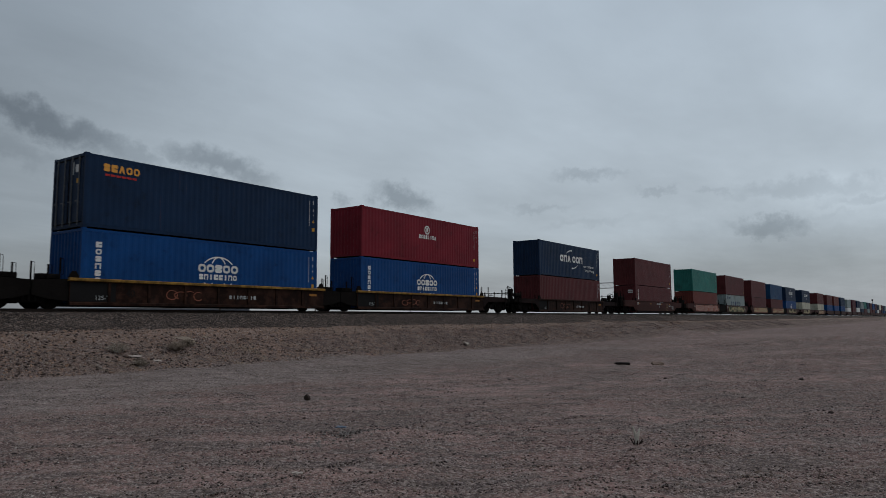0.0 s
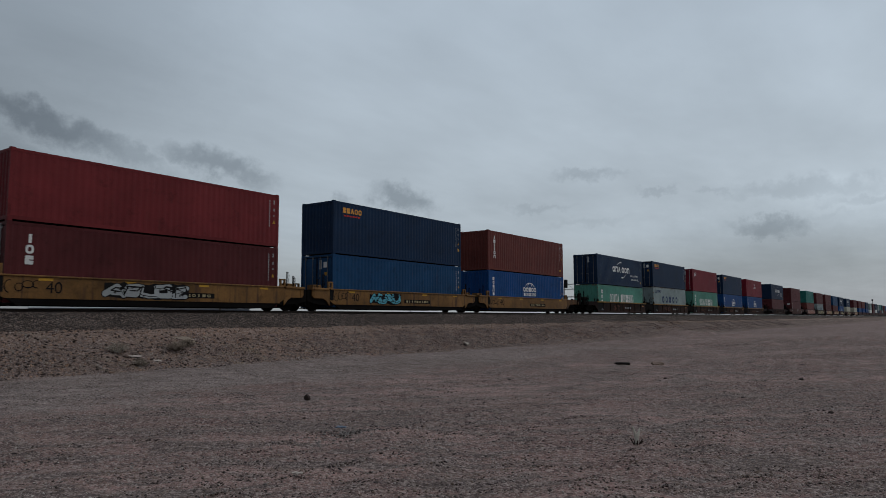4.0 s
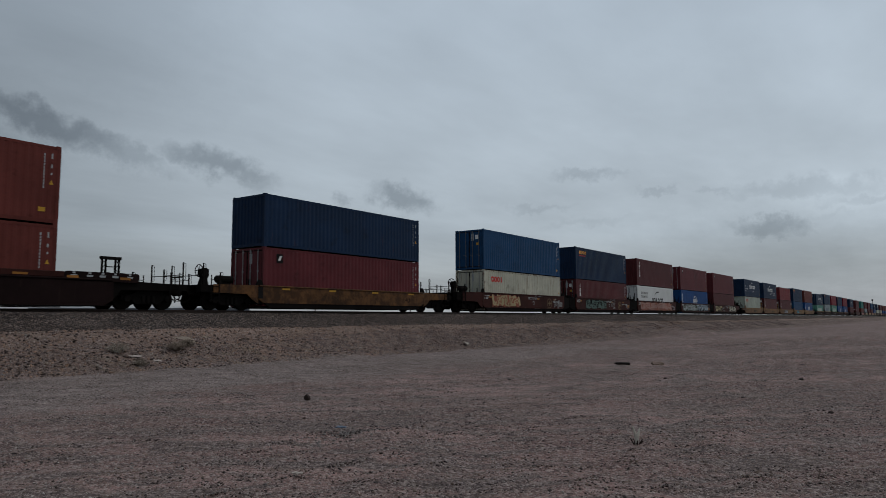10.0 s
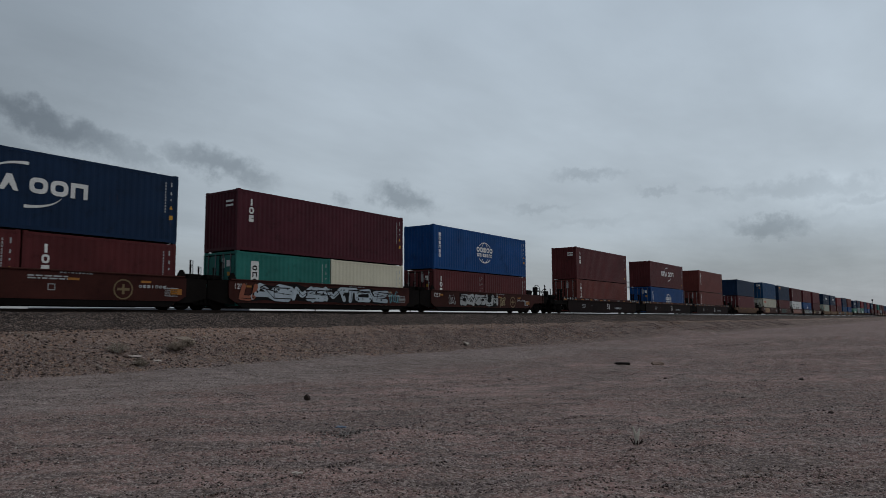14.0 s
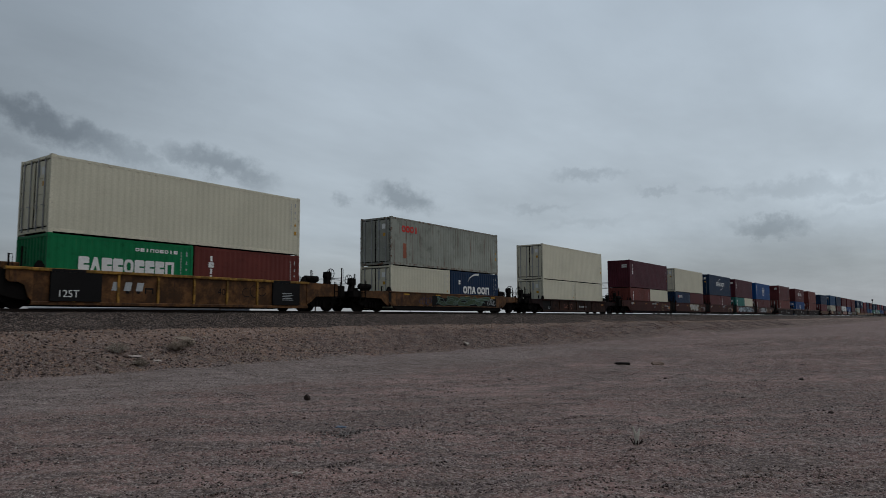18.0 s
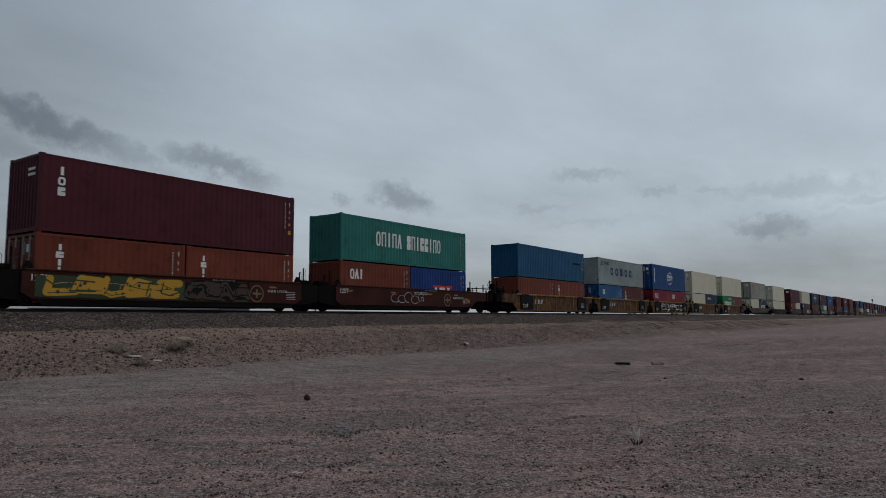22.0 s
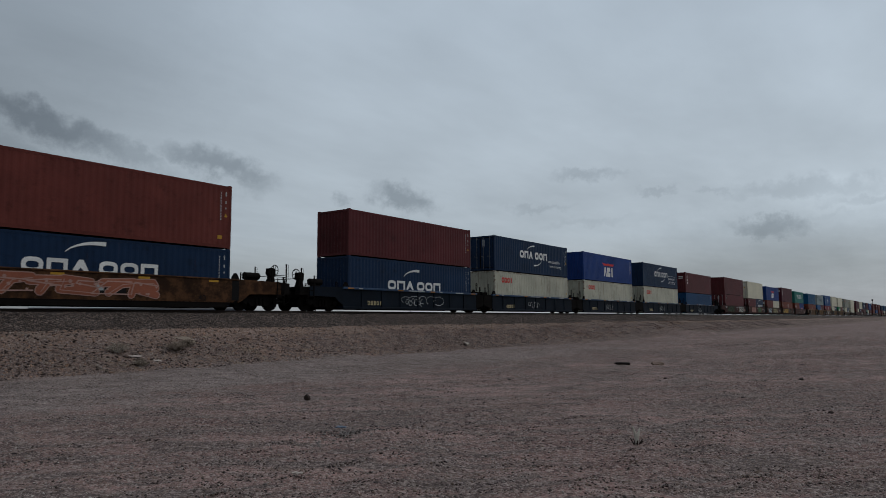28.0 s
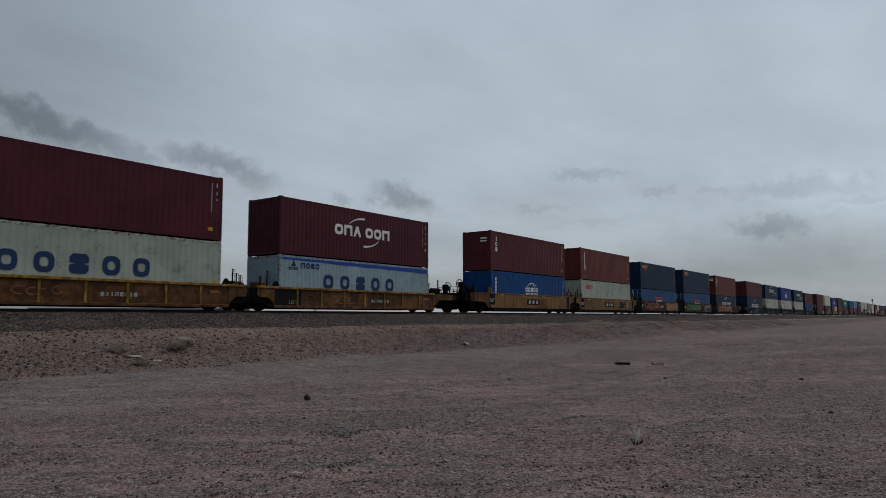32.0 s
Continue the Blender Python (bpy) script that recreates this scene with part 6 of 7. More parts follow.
        if kind == "smooth":
            mark(car, "number_board", "black", lambda sh: sh.rect(-0.2, 2.4, z, z + 0.22, y - 0.001))
            mark(car, "stencilled_number", "tan", lambda sh: row(sh, 0.0, z + 0.05, 2.2, 0.12, y - 0.003, (2, 4, 4, 1, 3, 0, 4, 2, 0), 0.4))
            lettering("40", 0.42, "black", car, -4.75, y - 0.002, 0.55)
            scrawl(car, -6.1, -4.9, 0.55, 1.0, "black", y - 0.002, seed + 7, 4)
        elif kind == "rusty":
            lettering("40", 0.30, "black", car, 4.6, y - 0.002, 0.55)
        else:
            brand_panel(car, -1.0, 1.1, 0.62, 1.06, y - 0.001, "black")
            lettering("40", 0.26, "black", car, 4.4, y - 0.002, 0.4)
        mark(car, "black_end", "black", lambda sh: sh.rect(-half + 0.02, -half + (0.75 if kind in ("deepgold", "deeprust") else 0.3), 0.56, top - 0.07, y - 0.001))
        reflectors(car, (-5.0, -1.8, 1.6, 4.9), 0.5, top - 0.18, top - 0.09, y - 0.002, "yellow")
        if kind in ("deepgold", "deeprust"):
            mark(car, "black_end", "black", lambda sh: sh.rect(half - 0.42, half - 0.02, 0.44, top - 0.07, y - 0.001))
            lettering("125T", 0.22, "white", car, -half + 0.08, y - 0.003, 0.78, 0.9)
    return car


# ---------------------------------------------------------------- the train
TRAIN = []       # every stack from the front of the train to its rear
MOVING = []      # thing, offset along the train, height
BASE_Z = {"umber": 2.185, "plain": 2.185, "amber": 2.18, "gold": 2.18}     # where a load rests, by kind of car; the rest sit lower


def stack(front, car, up, low, tags=(), detail=2):
    """One well with its load. front: where the leading end of the load is at the start. up and low: 'colour height rear-end logos';
    low may hold two twenty-foot boxes, rear one first, parted by '|'."""
    TRAIN.append((front, car, up, low, tags, detail))


# far ahead: known only as coloured boxes
FAR = ("navy maroon", "maroon white", "navy navy", "plum maroon", "grey navy", "navy blue", "maroon navy", "cream maroon", "navy white", "plum navy", "blue maroon",
       "maroon maroon", "navy grey", "teal maroon")
for i, pair in enumerate(FAR):
    a, b = pair.split()
    stack(563.0 - 15.6 * i, "deep", a + " h p", b + " h p", detail=1)
stack(345.5, "deep", "grey h p", "navy s p", detail=1)
stack(328.0, "deep", "navy h p", "white h p", detail=1)
stack(311.0, "deep", "plum h p", "maroon h p", detail=1)
stack(292.5, "deep", "grey h p", "white s p", detail=1)
stack(273.0, "deep", "navy h p", "blue h p", detail=1)
stack(255.5, "deep", "brown h p", "blue h p", detail=1)
stack(239.0, "deep", "maroon h p", "blue h p", detail=1)
stack(219.5, "deep", "maroon h p", "ivory h p", (("tag", -5, 5, "tan", "rustred", 6),), detail=1)
stack(194.3, "deep", "navy h p twinarc", "ivory h p", (("tag", -5, 4, "tan", "black", 6),), detail=1)
stack(173.2, "deep", "navy h p twinarc", "blue h p globe", (("tag", -4, 5, "tan", "black", 6),), detail=1)
stack(156.8, "deep", "slate h p", "maroon h p", (("tag", -5, 5.5, "tan", "rustred", 6),), detail=1)
stack(140.2, "deep", "maroon h p", "maroon h p", (("tag", -5, 5.5, "tan", "rustred", 7),))
stack(122.5, "deep", "maroon h p", "grey h p bluerow", (("tag", -5, 5, "tan", "moss", 7),))
stack(105.2, "deep", "teal h p", "brown h p", (("tag", -5.5, 5.5, "pink", "rustred", 8),))
stack(84.0, "deep", "maroon h p", "maroon h p uprightshort")
stack(62.2, "plain", "navy h p twinarc eco_front", "maroon h p")
# five rust-brown wells
stack(40.85, "umber", "red h p crest", "blue h p globe")
stack(25.25, "umber", "navy h d goldword", "blue h p globe")
stack(9.60, "umber", "red h d whiteword", "mint h p whitelong")
stack(-6.05, "umber", "navy h d goldword", "grey h p bluerow")
stack(-21.75, "umber", "navy h d twinarc eco_front", "mint s p whitelong")
# five yellow wells
stack(-41.34, "smooth", "brown h p upright", "blue h p globe")
stack(-57.07, "smooth", "navy h p goldword", "slate h d", (("tag", -3.2, -0.6, "cyan", "black", 4),))
stack(-73.05, "smooth", "coral s p", "maroon h d uprightshort", (("tag", -2.5, 1.0, "silver", "black", 5),))
stack(-88.90, "smooth", "navy h p twinarc eco_front", "maroon h d uprightshort")
stack(-104.50, "smooth", "navy h p twinarc eco_rear", "pale h p redword")
# five oxide-red wells under heavy spray paint
stack(-124.19, "deep", "crimson h p square", "maroon h p", (("tag", -5.6, -2.2, "tan", "black", 4), ("tag", 2.0, 6.0, "pale", "black", 7), ("line", -1.9, -0.4, "silver")))
stack(-139.60, "deep", "crimson h d square", "blue h p globe", (("tag", -5.6, 0.2, "silver", "moss", 6), ("tag", 0.2, 5.6, "ice", "black", 6), ("line", -5.9, -4.8, "pink")))
stack(-154.95, "deep", "maroon h p upright", "white h d atmosphere", (("tag", -5.6, 4.6, "pink", "rustred", 7), ("line", 4.3, 5.6, "pink")))
stack(-170.36, "deep", "navy h p goldword", "maroon h d uprightshort", (("tag", -4.4, 0.2, "sage", "black", 7), ("line", 1.6, 2.6, "silver")))
stack(-185.80, "deep", "slate h d", "ivory h d redword", (("tag", -5.1, -1.4, "tan", "rustred", 6), ("line", 4.6, 5.6, "silver")))
stack(-205.58, "rusty", "navy s p", "crimson h d square")
# three long wells
stack(-227.35, "long", "brown h p upright", "brown h d upright")
stack(-246.80, "long", "maroon h p twinarc", "blue h d globe")
stack(-266.32, "long", "maroon h p uprightshort", "brown h d upright")
# five oxide-red wells with short boxes below
stack(-287.90, "deep", "blue h p globe", "maroon s d uprightshort|maroon s p", (("tag", -3.3, 1.5, "silver", "black", 6), ("line", -4.6, -3.9, "silver"), ("line", 1.9, 2.6, "tan")))
stack(-303.25, "deep", "plum h p uprightshort", "teal s d panel|cream s p", (("tag", -5.2, 4.3, "ice", "black", 8), ("tag", -6.0, -5.1, "rustred", "black", 1), ("line", 4.7, 5.6, "cyan")))
stack(-318.55, "deep", "navy h d twinarc", "maroon s p|maroon s p uprightshort")
stack(-334.10, "deep", "cream h d", "navy s p lessor|maroon s p", (("tag", -0.8, 3.0, "silver", "tan", 4),))
stack(-349.40, "deep", "plum h p uprightshort", "brown s p upright|cream s p")
stack(-369.07, "plain", "cream h d", "cream s d|cream s p")
stack(-388.42, "rusty", "weathered h d redword hatch", "cream s d|navy s p swoop", (("wash", -2.2, 5.6, "black"), ("tag", -1.6, 4.2, "moss", "sage", 5), ("line", -3.5, -2.3, "blue"), ("line", 4.4, 5.4, "silver")))
# five dirty yellow ribbed wells
stack(-407.84, "amber", "cream h d", "green s p longword|brown s p upright")
stack(-423.35, "amber", "cream h d", "cream s d|navy s p lessor")
stack(-438.75, "amber", "blue h d globe", "red s p whitelow|red s p whitelow", (("line", -5.6, -4.6, "silver"), ("wild", -3.6, 4.4, "white", "black")))
stack(-454.11, "amber", "grey s p bluerow", "royalblue s d sheet|maroon s p uprightshort", (("line", -5.6, -4.2, "silver"),))
stack(-469.60, "amber", "azure s p stain", "orange s p|orange s p upright", (("line", 4.8, 5.9, "silver"),))
# five oxide-red wells with round emblems
stack(-489.08, "deep", "teal s p whitelongonly", "orange s p whitelow|royal s p winglow", (("line", -1.9, 1.2, "silver"),))
stack(-504.65, "deep", "plum h p uprightshort", "orange s d upright|orange s p upright", (("wash", -6.1, 3.3, "moss"), ("tag", -5.8, -0.6, "yellow", "moss", 5), ("tag", 0.0, 3.2, "umber", "black", 4), ("line", -5.4, -1.0, "pink")))
stack(-520.21, "deep", "royal s p wing", "brown s d|cream s p", (("tag", -5.2, -2.6, "ice", "black", 4), ("tag", -0.9, 3.1, "tan", "moss", 9)))
stack(-535.76, "deep", "cream h d", "crimson s d square|navy s p swoop", (("tag", -4.2, -1.0, "pink", "rustred", 5), ("tag", 0.9, 3.0, "green", "moss", 4)))
stack(-551.38, "deep", "maroon s p", "crimson h d square", (("tag", -5.2, -1.2, "moss", "black", 5), ("tag", 2.2, 5.0, "ivory", "black", 5)))
# five dark blue wells
stack(-571.15, "blue", "maroon s p uprightshort", "slate s p")
stack(-586.76, "blue", "navy s p twinarc eco_box", "ivory h p redword")
stack(-602.40, "blue", "royal s p wing", "ivory h p redword")
stack(-618.02, "blue", "navy s d twinarc eco_front", "ivory h p redword")
stack(-633.40, "blue", "maroon s p", "navy h p swooplow eco_low", (("line", -1.6, 2.6, "silver"),))
# five yellow wells covered in spray paint
stack(-653.38, "deeprust", "brown h p uprightshort", "navy s p swooplow", (("tag", -5.2, 2.4, "rustred", "pink", 6),))
stack(-668.85, "deeprust", "navy h p goldword", "sky s d wing", (("tag", -5.3, 0.4, "green", "black", 5), ("tag", 2.6, 5.4, "black", "pale", 4)))
stack(-684.35, "deeprust", "navy h p goldword", "sky s d wing", (("tag", -5.2, -0.3, "rustred", "black", 6), ("tag", 2.0, 6.0, "rustred", "tan", 6)))
stack(-699.82, "deepgold", "brown h p upright", "pale h p redword", (("tag", 2.6, 4.2, "black", "tan", 3), ("line", 4.4, 5.2, "pale")))
stack(-715.35, "deepgold", "maroon h p uprightshort", "blue h p globe", (("line", 1.0, 2.4, "black"),))
stack(-735.10, "gold", "plum h p twinarc", "ice s p tarp bluerow")
stack(-750.70, "gold", "plum h p", "pale h p bluerow")

INK["cobalt"] = surface("ink_cobalt", (0.012, 0.055, 0.30), 0.5, fade=0.1)
INK["dull"] = surface("ink_dull_tan", (0.17, 0.12, 0.065), 0.7, fade=0.3, dirt=0.6)
INK["umber"] = surface("ink_umber", (0.06, 0.04, 0.03), 0.6, fade=0.2)
INK["sage"] = surface("ink_sage", (0.085, 0.13, 0.115), 0.6, fade=0.25)
INK["pale"] = surface("ink_pale", (0.42, 0.40, 0.33), 0.6, fade=0.25)
INK["ice"] = surface("ink_ice", (0.34, 0.40, 0.45), 0.6, fade=0.2)
INK["ivory"] = surface("ink_ivory", (0.50, 0.50, 0.46), 0.6, fade=0.2)
COLOURS["royalblue"] = (0.008, 0.074, 0.215)
PAINT["royalblue"] = surface("paint_royalblue", COLOURS["royalblue"], 0.55, 0.0, 0.16, 0.12, grain=0.07, bump=0.06)
WORDS["royalblue"] = "bright blue"


def load(spec, along, z, size, detail, tier):
    colour, tall, rear, *logos = spec.split()
    box = container(colour, tall, rear, logos, size, detail, tier, flat="atmosphere" in logos)
    box.location = (along, TRACK_Y, z)
    MOVING.append((box, along, z))
    return TALL[tall]


def build_train():
    for i, (front, kind, up, low, tags, detail) in enumerate(TRAIN):
        middle = front - 6.096
        ahead = TRAIN[i - 1][0] - 12.192 - front if i else 7.4
        behind = front - 12.192 - TRAIN[i + 1][0] if i + 1 < len(TRAIN) else 3.3
        long = kind == "long"
        joined = 8.0 if long else 5.5
        f_joint, r_joint = 6.096 + ahead / 2, 6.096 + behind / 2
        # a long car beside a short one takes the larger share of the gap
        f_coupled, r_coupled = ahead > joined, behind > joined
        if long and f_coupled:
            f_joint += 1.0
        if long and r_coupled:
            r_joint += 1.0
        if not long and i + 1 < len(TRAIN) and TRAIN[i + 1][1] == "long":
            r_joint -= 1.0
        if not long and i and TRAIN[i - 1][1] == "long":
            f_joint -= 1.0
        car = well_car(kind, r_joint, f_joint, r_coupled, f_coupled, 11 * i, detail)
        top = CAR_KINDS[kind][1]
        ribs = CAR_KINDS[kind][4]
        for k, tag in enumerate(tags):
            y = -1.318 if ribs else -1.36
            if tag[0] == "wash":
                rng = random.Random(i)
                xs = [tag[1] + (tag[2] - tag[1]) * q / 12 for q in range(13)]
                edge = [(x, 0.38 + rng.uniform(0, 0.05)) for x in xs] + [(x, top - 0.12 - rng.uniform(0, 0.22)) for x in reversed(xs)]
                mark(car, "spray_wash", tag[3], lambda sh: sh.flat(edge, y))
            elif tag[0] == "wild":
                wild_tag(car, tag[1], tag[2], 0.26, top - 0.13, tag[3], tag[4], y - 0.002, 100 * i + k)
            elif tag[0] == "tag":
                bubble_tag(car, tag[1], tag[2], 0.26 if ribs else 0.38, top - 0.08 if not ribs else top - 0.14, tag[5], tag[3], tag[4], y - 0.002, 100 * i + k)
            else:
                scrawl(car, tag[1], tag[2], 0.45, top - 0.25, tag[3], y - 0.003, 100 * i + k)
        car.location = (middle, TRACK_Y, RAIL_Z)
        MOVING.append((car, middle, RAIL_Z))
        base = BASE_Z.get(kind, 2.165)
        if "|" in low:
            a, b = low.split("|")
            high = load(a, middle - 3.067, base, "20", detail, "in the well")
            load(b, middle + 3.067, base, "20", detail, "in the well")
        else:
            high = load(low, middle, base, "40", detail, "in the well")
        load(up, middle, base + high + (0.02 if detail > 1 else 0.0), "40", detail, "stacked on top")


build_train()


# ---------------------------------------------------------------- far things beyond the track
GALV = surface("galvanised_steel", (0.30, 0.31, 0.32), 0.5, metal=0.3, fade=0.15)
SHED_WALL = surface("shed_sheet", (0.20, 0.235, 0.28), 0.6, fade=0.1, grain=0.05)
SHED_ROOF = surface("shed_roof", (0.30, 0.32, 0.34), 0.6, fade=0.1)
POST = surface("weathered_post", (0.10, 0.085, 0.075), 0.9, fade=0.2)


def z_at(x, y):
    return float(ground_height(np.array([x]), np.array([y]))[0])


def build_signal_bridge():
    ob = thing("signal_bridge", "grey galvanised signal gantry over the far tracks", "signal bridge")
    x = 140.0
    ring = 0.16
    for y in (51.9, 67.2):
        sh = Shape()
        g = z_at(x, y) - 0.3
        for dx in (-0.45, 0.45):
            sh.tube((x + dx, y, g), (x + dx, y, 9.1), 0.09, 8)
        for k in range(9):
            z = 0.8 + k
            sh.tube((x - 0.45, y, z), (x + 0.45, y, z + (0.5 if k % 2 else -0.5)), 0.04, 6)
        part("mast", sh.mesh("mast", GALV), ob)
    for z in (7.9, 9.0):
        for dx in (-0.45, 0.45):
            part("chord", Shape().tube((x + dx, 51.9, z), (x + dx, 67.2, z), 0.07, 6).mesh("chord", GALV), ob)
    lace = Shape()
    for k in range(12):
        y = 51.9 + k * 15.3 / 12
        lace.tube((x - 0.45, y, 7.9), (x - 0.45, y + 15.3 / 12, 9.0), 0.035, 5)
    part("lacing", lace.mesh("lacing", GALV), ob)
    for y in (53.3, 66.3):
        part("signal_head", Shape().soft_box(x - 0.9, x - 0.5, y - 0.35, y + 0.35, 8.2, 10.0, 0.1).mesh("signal_head", INK["black"]), ob)


def build_signal_mast():
    x, y = 480.0, 31.6
    g = z_at(x, y) - 0.3
    ob = thing("signal_mast", "tall slim railway signal mast with a round head", "signal")
    part("pole", Shape().tube((x, y, g), (x, y, 11.6), 0.16, 10).mesh("pole", GALV), ob)
    part("signal_head", Shape().tube((x - 0.35, y, 11.4), (x + 0.1, y, 11.4), 0.5, 18).box(x - 0.6, x - 0.3, y - 0.2, y + 0.2, 11.0, 11.8).mesh("signal_head", INK["black"]), ob)


def build_shed():
    ob = thing("distant_warehouse", "long low blue-grey metal warehouse on the plain", "building")
    a, b = Vector((100.5, 229.5, 0)), Vector((161.5, 200.2, 0))
    d = (b - a)
    n = d.length
    turn = math.degrees(math.atan2(d.y, d.x))
    at = pose(a.x, a.y, 0.0, 0, 0, turn)
    walls = Shape().box(0, n, 0, 0.3, -0.5, 5.5).box(0, n, 29.7, 30, -0.5, 5.5).box(0, 0.3, 0.3, 29.7, -0.5, 5.5).box(n - 0.3, n, 0.3, 29.7, -0.5, 5.5)
    part("wall", walls.mesh("wall", SHED_WALL), ob, at=at)
    part("roof", Shape().prism([(-0.4, 5.5), (30.4, 5.5), (30.4, 5.7), (15, 6.3), (-0.4, 5.7)], "x", -0.4, n + 0.4).mesh("roof", SHED_ROOF), ob, at=at)
    bay = Shape().box(0, 3.6, -0.06, 0.0, 0, 4.2).mesh("roller_door", SHED_ROOF)
    for k in range(7):
        part("roller_door", bay, ob, at=at @ pose(5 + k * 8.6, 0, 0))
    for k in range(22):
        part("wall_rib", kept("wall_rib", lambda: Shape().box(0, 0.12, -0.05, 0.0, 0, 5.45).mesh("wall_rib", SHED_WALL)), ob, at=at @ pose(1 + k * 3.0, -0.005, 0))


def build_posts():
    for x in (26.75, 34.8, 45.7, 57.5):
        y = 36.0
        me = kept("fence_post", lambda: Shape().tube((0, 0, -0.3), (0, 0, 2.1), 0.05, 8, 0.045).tube((0, 0, 2.1), (0, 0, 2.16), 0.06, 8).mesh("fence_post", POST))
        ob = tagged(new("marker_post", me), "thin weathered post beyond the track", "post", "posts beyond the track")
        ob.location = (x, y, z_at(x, y))


# ---------------------------------------------------------------- litter, scrub and loose stones
PAPER = surface("weathered_paper", (0.34, 0.30, 0.27), 0.8, fade=0.15, streak=False)
CONCRETE = surface("broken_concrete", (0.22, 0.18, 0.145), 0.9, fade=0.25, grain=0.25, streak=False)
TWIG = surface("bleached_twig", (0.52, 0.48, 0.42), 0.9, fade=0.2, streak=False)
SCRUB = surface("dry_scrub", (0.155, 0.125, 0.10), 0.9, fade=0.35, streak=False)
BLUEBAG = surface("blue_plastic", (0.11, 0.15, 0.21), 0.4, fade=0.1, streak=False)
CHAR = surface("charred_timber", (0.016, 0.013, 0.012), 0.9, fade=0.2, streak=False)
CLOD_DARK = surface("dark_clod", (0.030, 0.021, 0.018), 0.95, fade=0.3, streak=False)


def lump(name, label, category, x, y, size, tall, material, seed):
    """A rough stone or clod."""
    bm = bmesh.new()
    bmesh.ops.create_icosphere(bm, subdivisions=2, radius=0.5)
    for v in bm.verts:
        p = v.co * 2.3 + Vector((seed * 7.1, seed * 3.3, 0))
        v.co *= 1 + 0.45 * noise.noise(p) + 0.2 * noise.noise(p * 2.5)
        v.co.x *= size
        v.co.y *= size * 0.8
        v.co.z = v.co.z * tall + tall * 0.28
    me = bpy.data.meshes.new(name)
    bm.to_mesh(me)
    bm.free()
    me.materials.append(material)
    ob = tagged(new(name, me), label, category)
    ob.matrix_basis = pose(x, y, z_at(x, y) - 0.015, 0, 0, seed * 57 % 360)
    return ob


def scrap(name, label, x, y, w, d, material, seed):
    """A crumpled sheet lying on the ground."""
    rng = random.Random(seed)
    n = 5
    verts, faces = [], []
    for layer in (0.0, -0.012):
        for i in range(n):
            for j in range(n):
                u, v = i / (n - 1) - 0.5, j / (n - 1) - 0.5
                wob = random.Random(seed * 100 + i * n + j)
                verts.append((u * w * (1 + wob.uniform(-0.2, 0.2)), v * d * (1 + wob.uniform(-0.2, 0.2)), 0.03 + wob.uniform(0, 0.2) * min(w, d) + layer))
    q = n * n
    for i in range(n - 1):
        for j in range(n - 1):
            a = i * n + j
            faces += [(a, a + n, a + n + 1, a + 1), (q + a, q + a + 1, q + a + n + 1, q + a + n)]
    edge = [i * n for i in range(n)] + [(n - 1) * n + j for j in range(1, n)] + [i * n + n - 1 for i in range(n - 2, -1, -1)] + list(range(n - 2, 0, -1))
    for a, b in zip(edge, edge[1:] + edge[:1]):
        faces.append((a, b, b + q, a + q))
    me = bpy.data.meshes.new(name)
    me.from_pydata(verts, [], faces)
    me.materials.append(material)
    ob = tagged(new(name, me), label, "litter")
    z = z_at(x, y)
    lean = math.degrees(math.atan2(z_at(x, y + 0.3) - z_at(x, y - 0.3), 0.6))
    ob.matrix_basis = pose(x, y, z, lean, 0, rng.uniform(0, 360) if lean < 8 else rng.uniform(-20, 20))
    return ob


def bush(x, y, spread, tall, seed, material=SCRUB, count=90):
    """Dry desert scrub: many thin forked stems with small leaf slivers."""
    rng = random.Random(seed)
    stems, leaves = Shape(), Shape()
    for i in range(count):
        a, r = rng.uniform(0, math.tau), spread * rng.uniform(0.25, 1.0)
        top = Vector((r * math.cos(a), r * math.sin(a), tall * rng.uniform(0.35, 1.0) * (1.1 - 0.5 * r / spread)))
        mid = top * 0.5 + Vector((0, 0, 0.12 * tall)) + Vector([rng.uniform(-0.05, 0.05) for _ in range(3)])
        stems.tube((0.05 * math.cos(a), 0.05 * math.sin(a), -0.03), mid, 0.006, 4, 0.004)
        stems.tube(mid, top, 0.004, 4, 0.002)
        for k in range(6):
            p = mid.lerp(top, rng.random()) + Vector([rng.uniform(-0.05, 0.05) for _ in range(3)])
            d = Vector([rng.uniform(-1, 1) for _ in range(3)]).normalized() * 0.03
            e = d.orthogonal() * 0.4
            leaves.add([tuple(p - d), tuple(p + e), tuple(p + d), tuple(p - e)], [(0, 1, 2, 3)])
    ob = thing("dry_bush", "low dry grey-brown desert bush on the embankment slope", "bush", "bushes on the slope")
    ob.location = (x, y, z_at(x, y))
    part("stem_tangle", stems.mesh("stem_tangle", TWIG if seed % 2 else material), ob)
    part("leaf_tangle", leaves.mesh("leaf_tangle", material), ob)


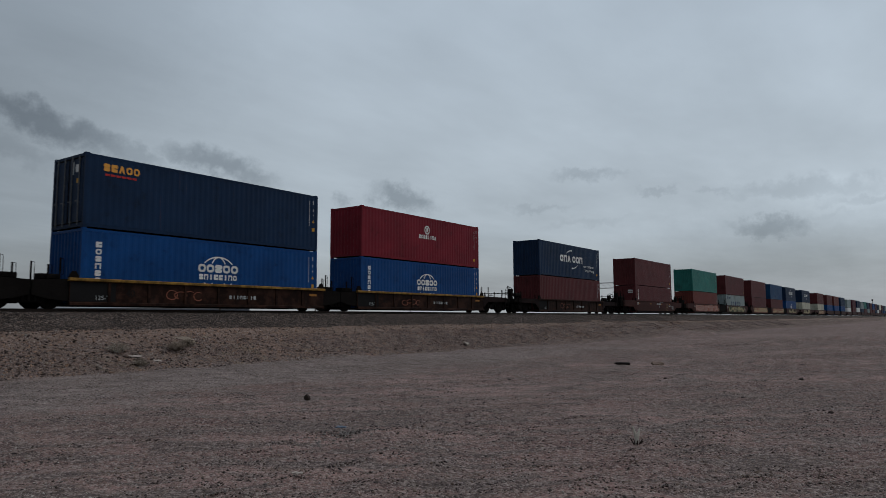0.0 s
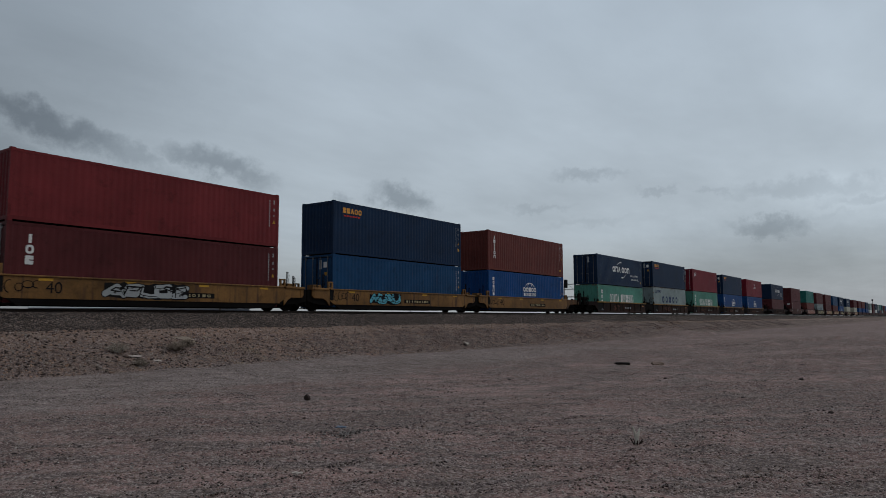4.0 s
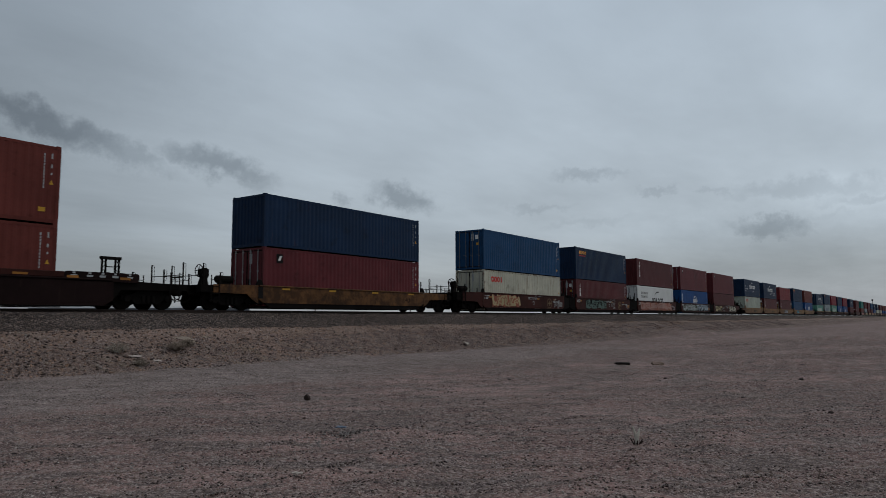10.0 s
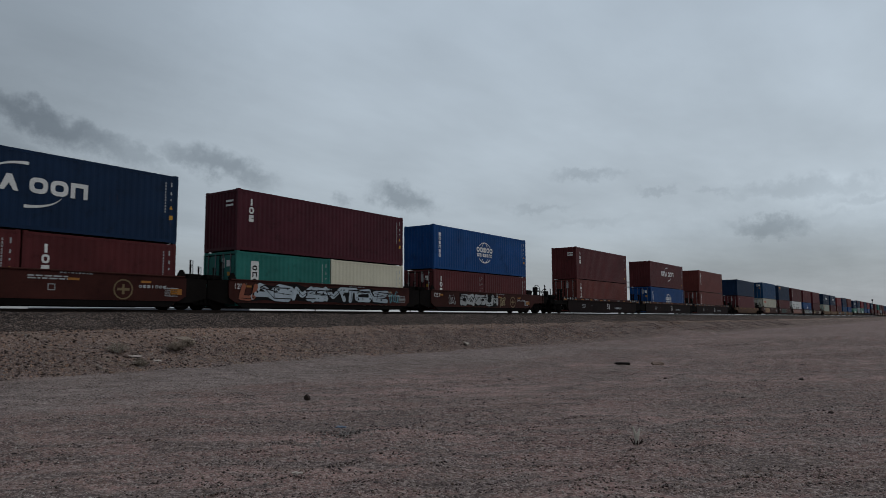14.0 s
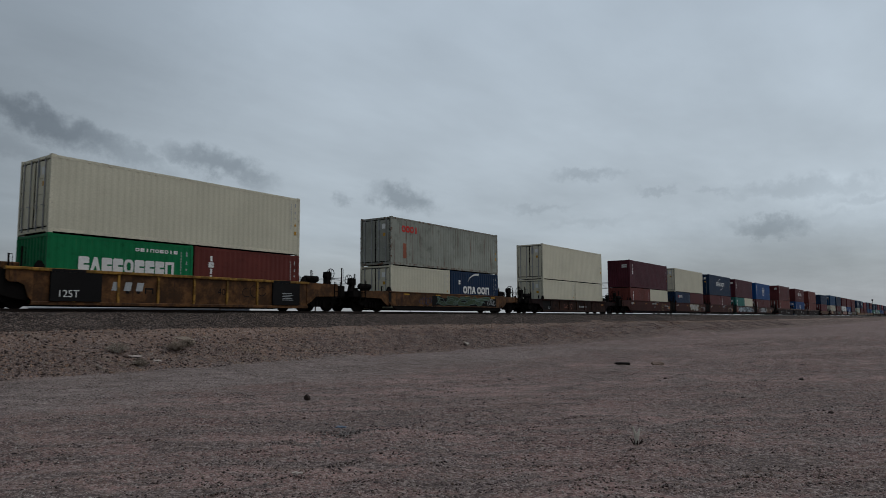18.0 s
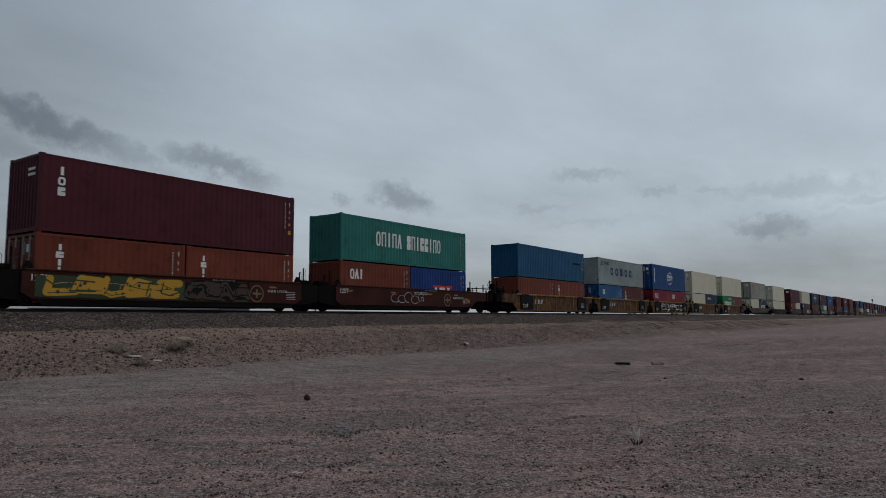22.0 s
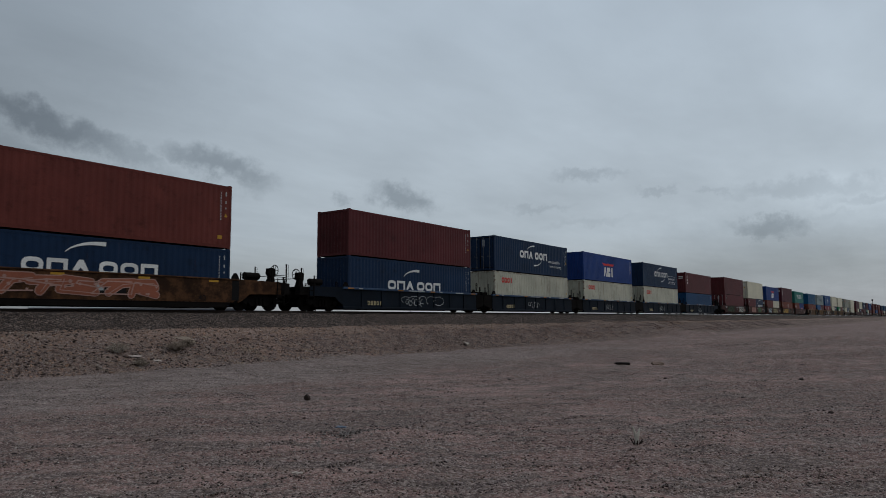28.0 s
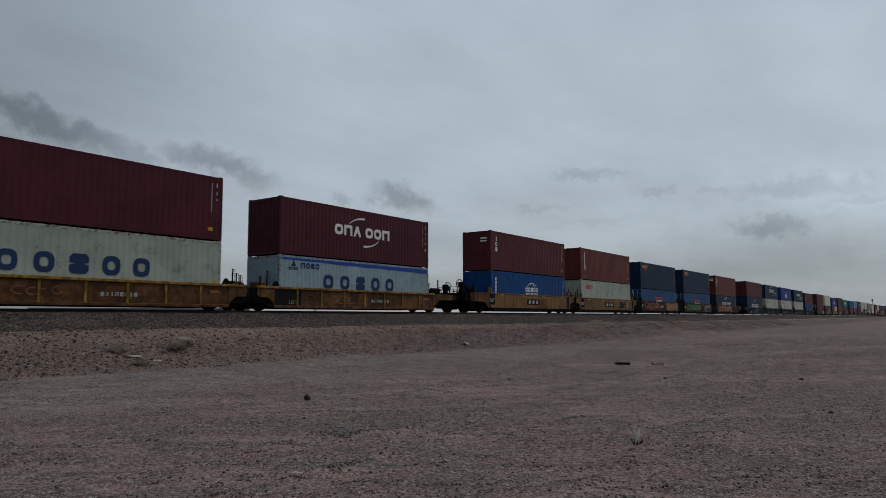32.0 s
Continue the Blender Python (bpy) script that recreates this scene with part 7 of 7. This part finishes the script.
def build_litter():
    lump("dark_stone", "dark pointed stone lying on bare dirt", "stone", 9.40, 9.94, 0.15, 0.15, CLOD_DARK, 1)
    timber = Shape().soft_box(-0.21, 0.21, -0.1, 0.1, 0.0, 0.08, 0.02).soft_box(-0.27, -0.1, -0.07, 0.05, 0.02, 0.06, 0.01).mesh("timber_offcut", CHAR)
    ob = tagged(new("timber_offcut", timber), "short blackened timber offcut on the dirt", "timber")
    ob.matrix_basis = pose(21.95, 8.42, z_at(21.95, 8.42) - 0.01, 0, 2, -58)
    lump("dirt_clod", "low brown clod of earth", "clod", 22.6, 7.5, 0.42, 0.14, STONE["brown"], 2)
    for i, (x, y, s, h) in enumerate(((12.3, 1.35, 0.10, 0.06), (26.5, 4.1, 0.18, 0.10), (24.6, 3.5, 0.16, 0.09), (17.8, 5.7, 0.12, 0.06),
                                     (14.0, 3.0, 0.09, 0.05), (15.2, 8.8, 0.10, 0.06), (7.6, 8.1, 0.06, 0.04), (19.4, 2.8, 0.15, 0.08))):
        lump("dirt_clod", "dark brown clod of earth on the field", "clod", x, y, s, h, CLOD_DARK if i % 3 == 0 else STONE["dark"], i + 3)
    scrap("paper_scrap", "crumpled pale paper scrap on the slope", 12.26, 20.74, 0.36, 0.16, PAPER, 1)
    scrap("paper_scrap", "crumpled pale paper scrap on the slope", 12.80, 20.43, 0.3, 0.14, PAPER, 2)
    scrap("paper_scrap", "small pale paper scrap on the gravel road", 15.47, 14.99, 0.16, 0.14, PAPER, 3)
    scrap("paper_scrap", "small white scrap lying on the dirt", 4.64, 5.04, 0.09, 0.07, PAPER, 4)
    scrap("paper_scrap", "pale flat strip lying near the top of the slope", 49.6, 21.6, 1.1, 0.22, PAPER, 5)
    scrap("paper_scrap", "pale scrap at the foot of the slope", 30.3, 20.15, 0.5, 0.3, PAPER, 6)
    scrap("plastic_scrap", "small torn blue plastic scrap on the dirt", 7.22, 6.94, 0.13, 0.1, BLUEBAG, 7)
    for i, (x, y, s) in enumerate(((15.0, 22.0, 1.5), (15.7, 22.1, 0.5))):
        lump("concrete_slab", "broken sand-coloured slab half buried in the slope", "slab", x, y, s * 0.6, 0.07, CONCRETE, 20 + i).matrix_basis = pose(x, y, z_at(x, y) - 0.03, 19, 0, 0) @ pose(0, 0, 0, 0, 0, 40 * i)
    bush(11.96, 21.3, 0.42, 0.36, 3)
    bush(14.1, 21.3, 0.45, 0.34, 4)
    bush(14.6, 21.5, 0.35, 0.26, 6)
    bush(12.1, 20.2, 0.25, 0.2, 7)
    # a bleached forked twig stuck in the dirt
    ob = thing("dead_twig", "bleached forked dead twig standing in the dirt", "twig")
    ob.matrix_basis = Matrix.Translation((8.21, 2.96, z_at(8.21, 2.96))) @ Matrix.Scale(0.85, 4)
    sprigs = Shape()
    for tip, bend in (((-0.035, 0.04, 0.25), 0.012), ((0.03, -0.04, 0.22), -0.012), ((-0.01, 0.0, 0.13), 0.008), ((0.03, 0.02, 0.10), 0.01)):
        mid = (tip[0] * 0.4 + bend, tip[1] * 0.4, tip[2] * 0.55)
        sprigs.tube((0, 0, -0.02), mid, 0.018, 5, 0.026).tube(mid, tip, 0.026, 5, 0.008)
    # small dark stubs added in place of the shadow between the sprigs
    dark_stubs = Shape()
    for k in range(7):
        a = 0.9 * k
        dark_stubs.tube((0.03 * math.cos(a), 0.03 * math.sin(a), -0.02), (0.09 * math.cos(a), 0.09 * math.sin(a), 0.04 + 0.02 * (k % 3)), 0.014, 5, 0.006)
    part("root_tuft", dark_stubs.mesh("root_tuft", CLOD_DARK), ob)
    part("sprigs", sprigs.mesh("sprigs", TWIG), ob)


build_signal_bridge()
build_signal_mast()
build_shed()
build_posts()
build_litter()


# ---------------------------------------------------------------- what moves
def travelled(t):
    """Metres that the train has gone after t seconds."""
    return 23.90 * t + 0.0051 * t * t


def motions():
    for ob, along, z in MOVING:
        walk(ob, [(t, pose(along + travelled(t), TRACK_Y, z)) for t in (0.0, 4.0, 8.0, 12.0, 16.0, 20.0, 24.0, 28.0, 32.0)])


motions()
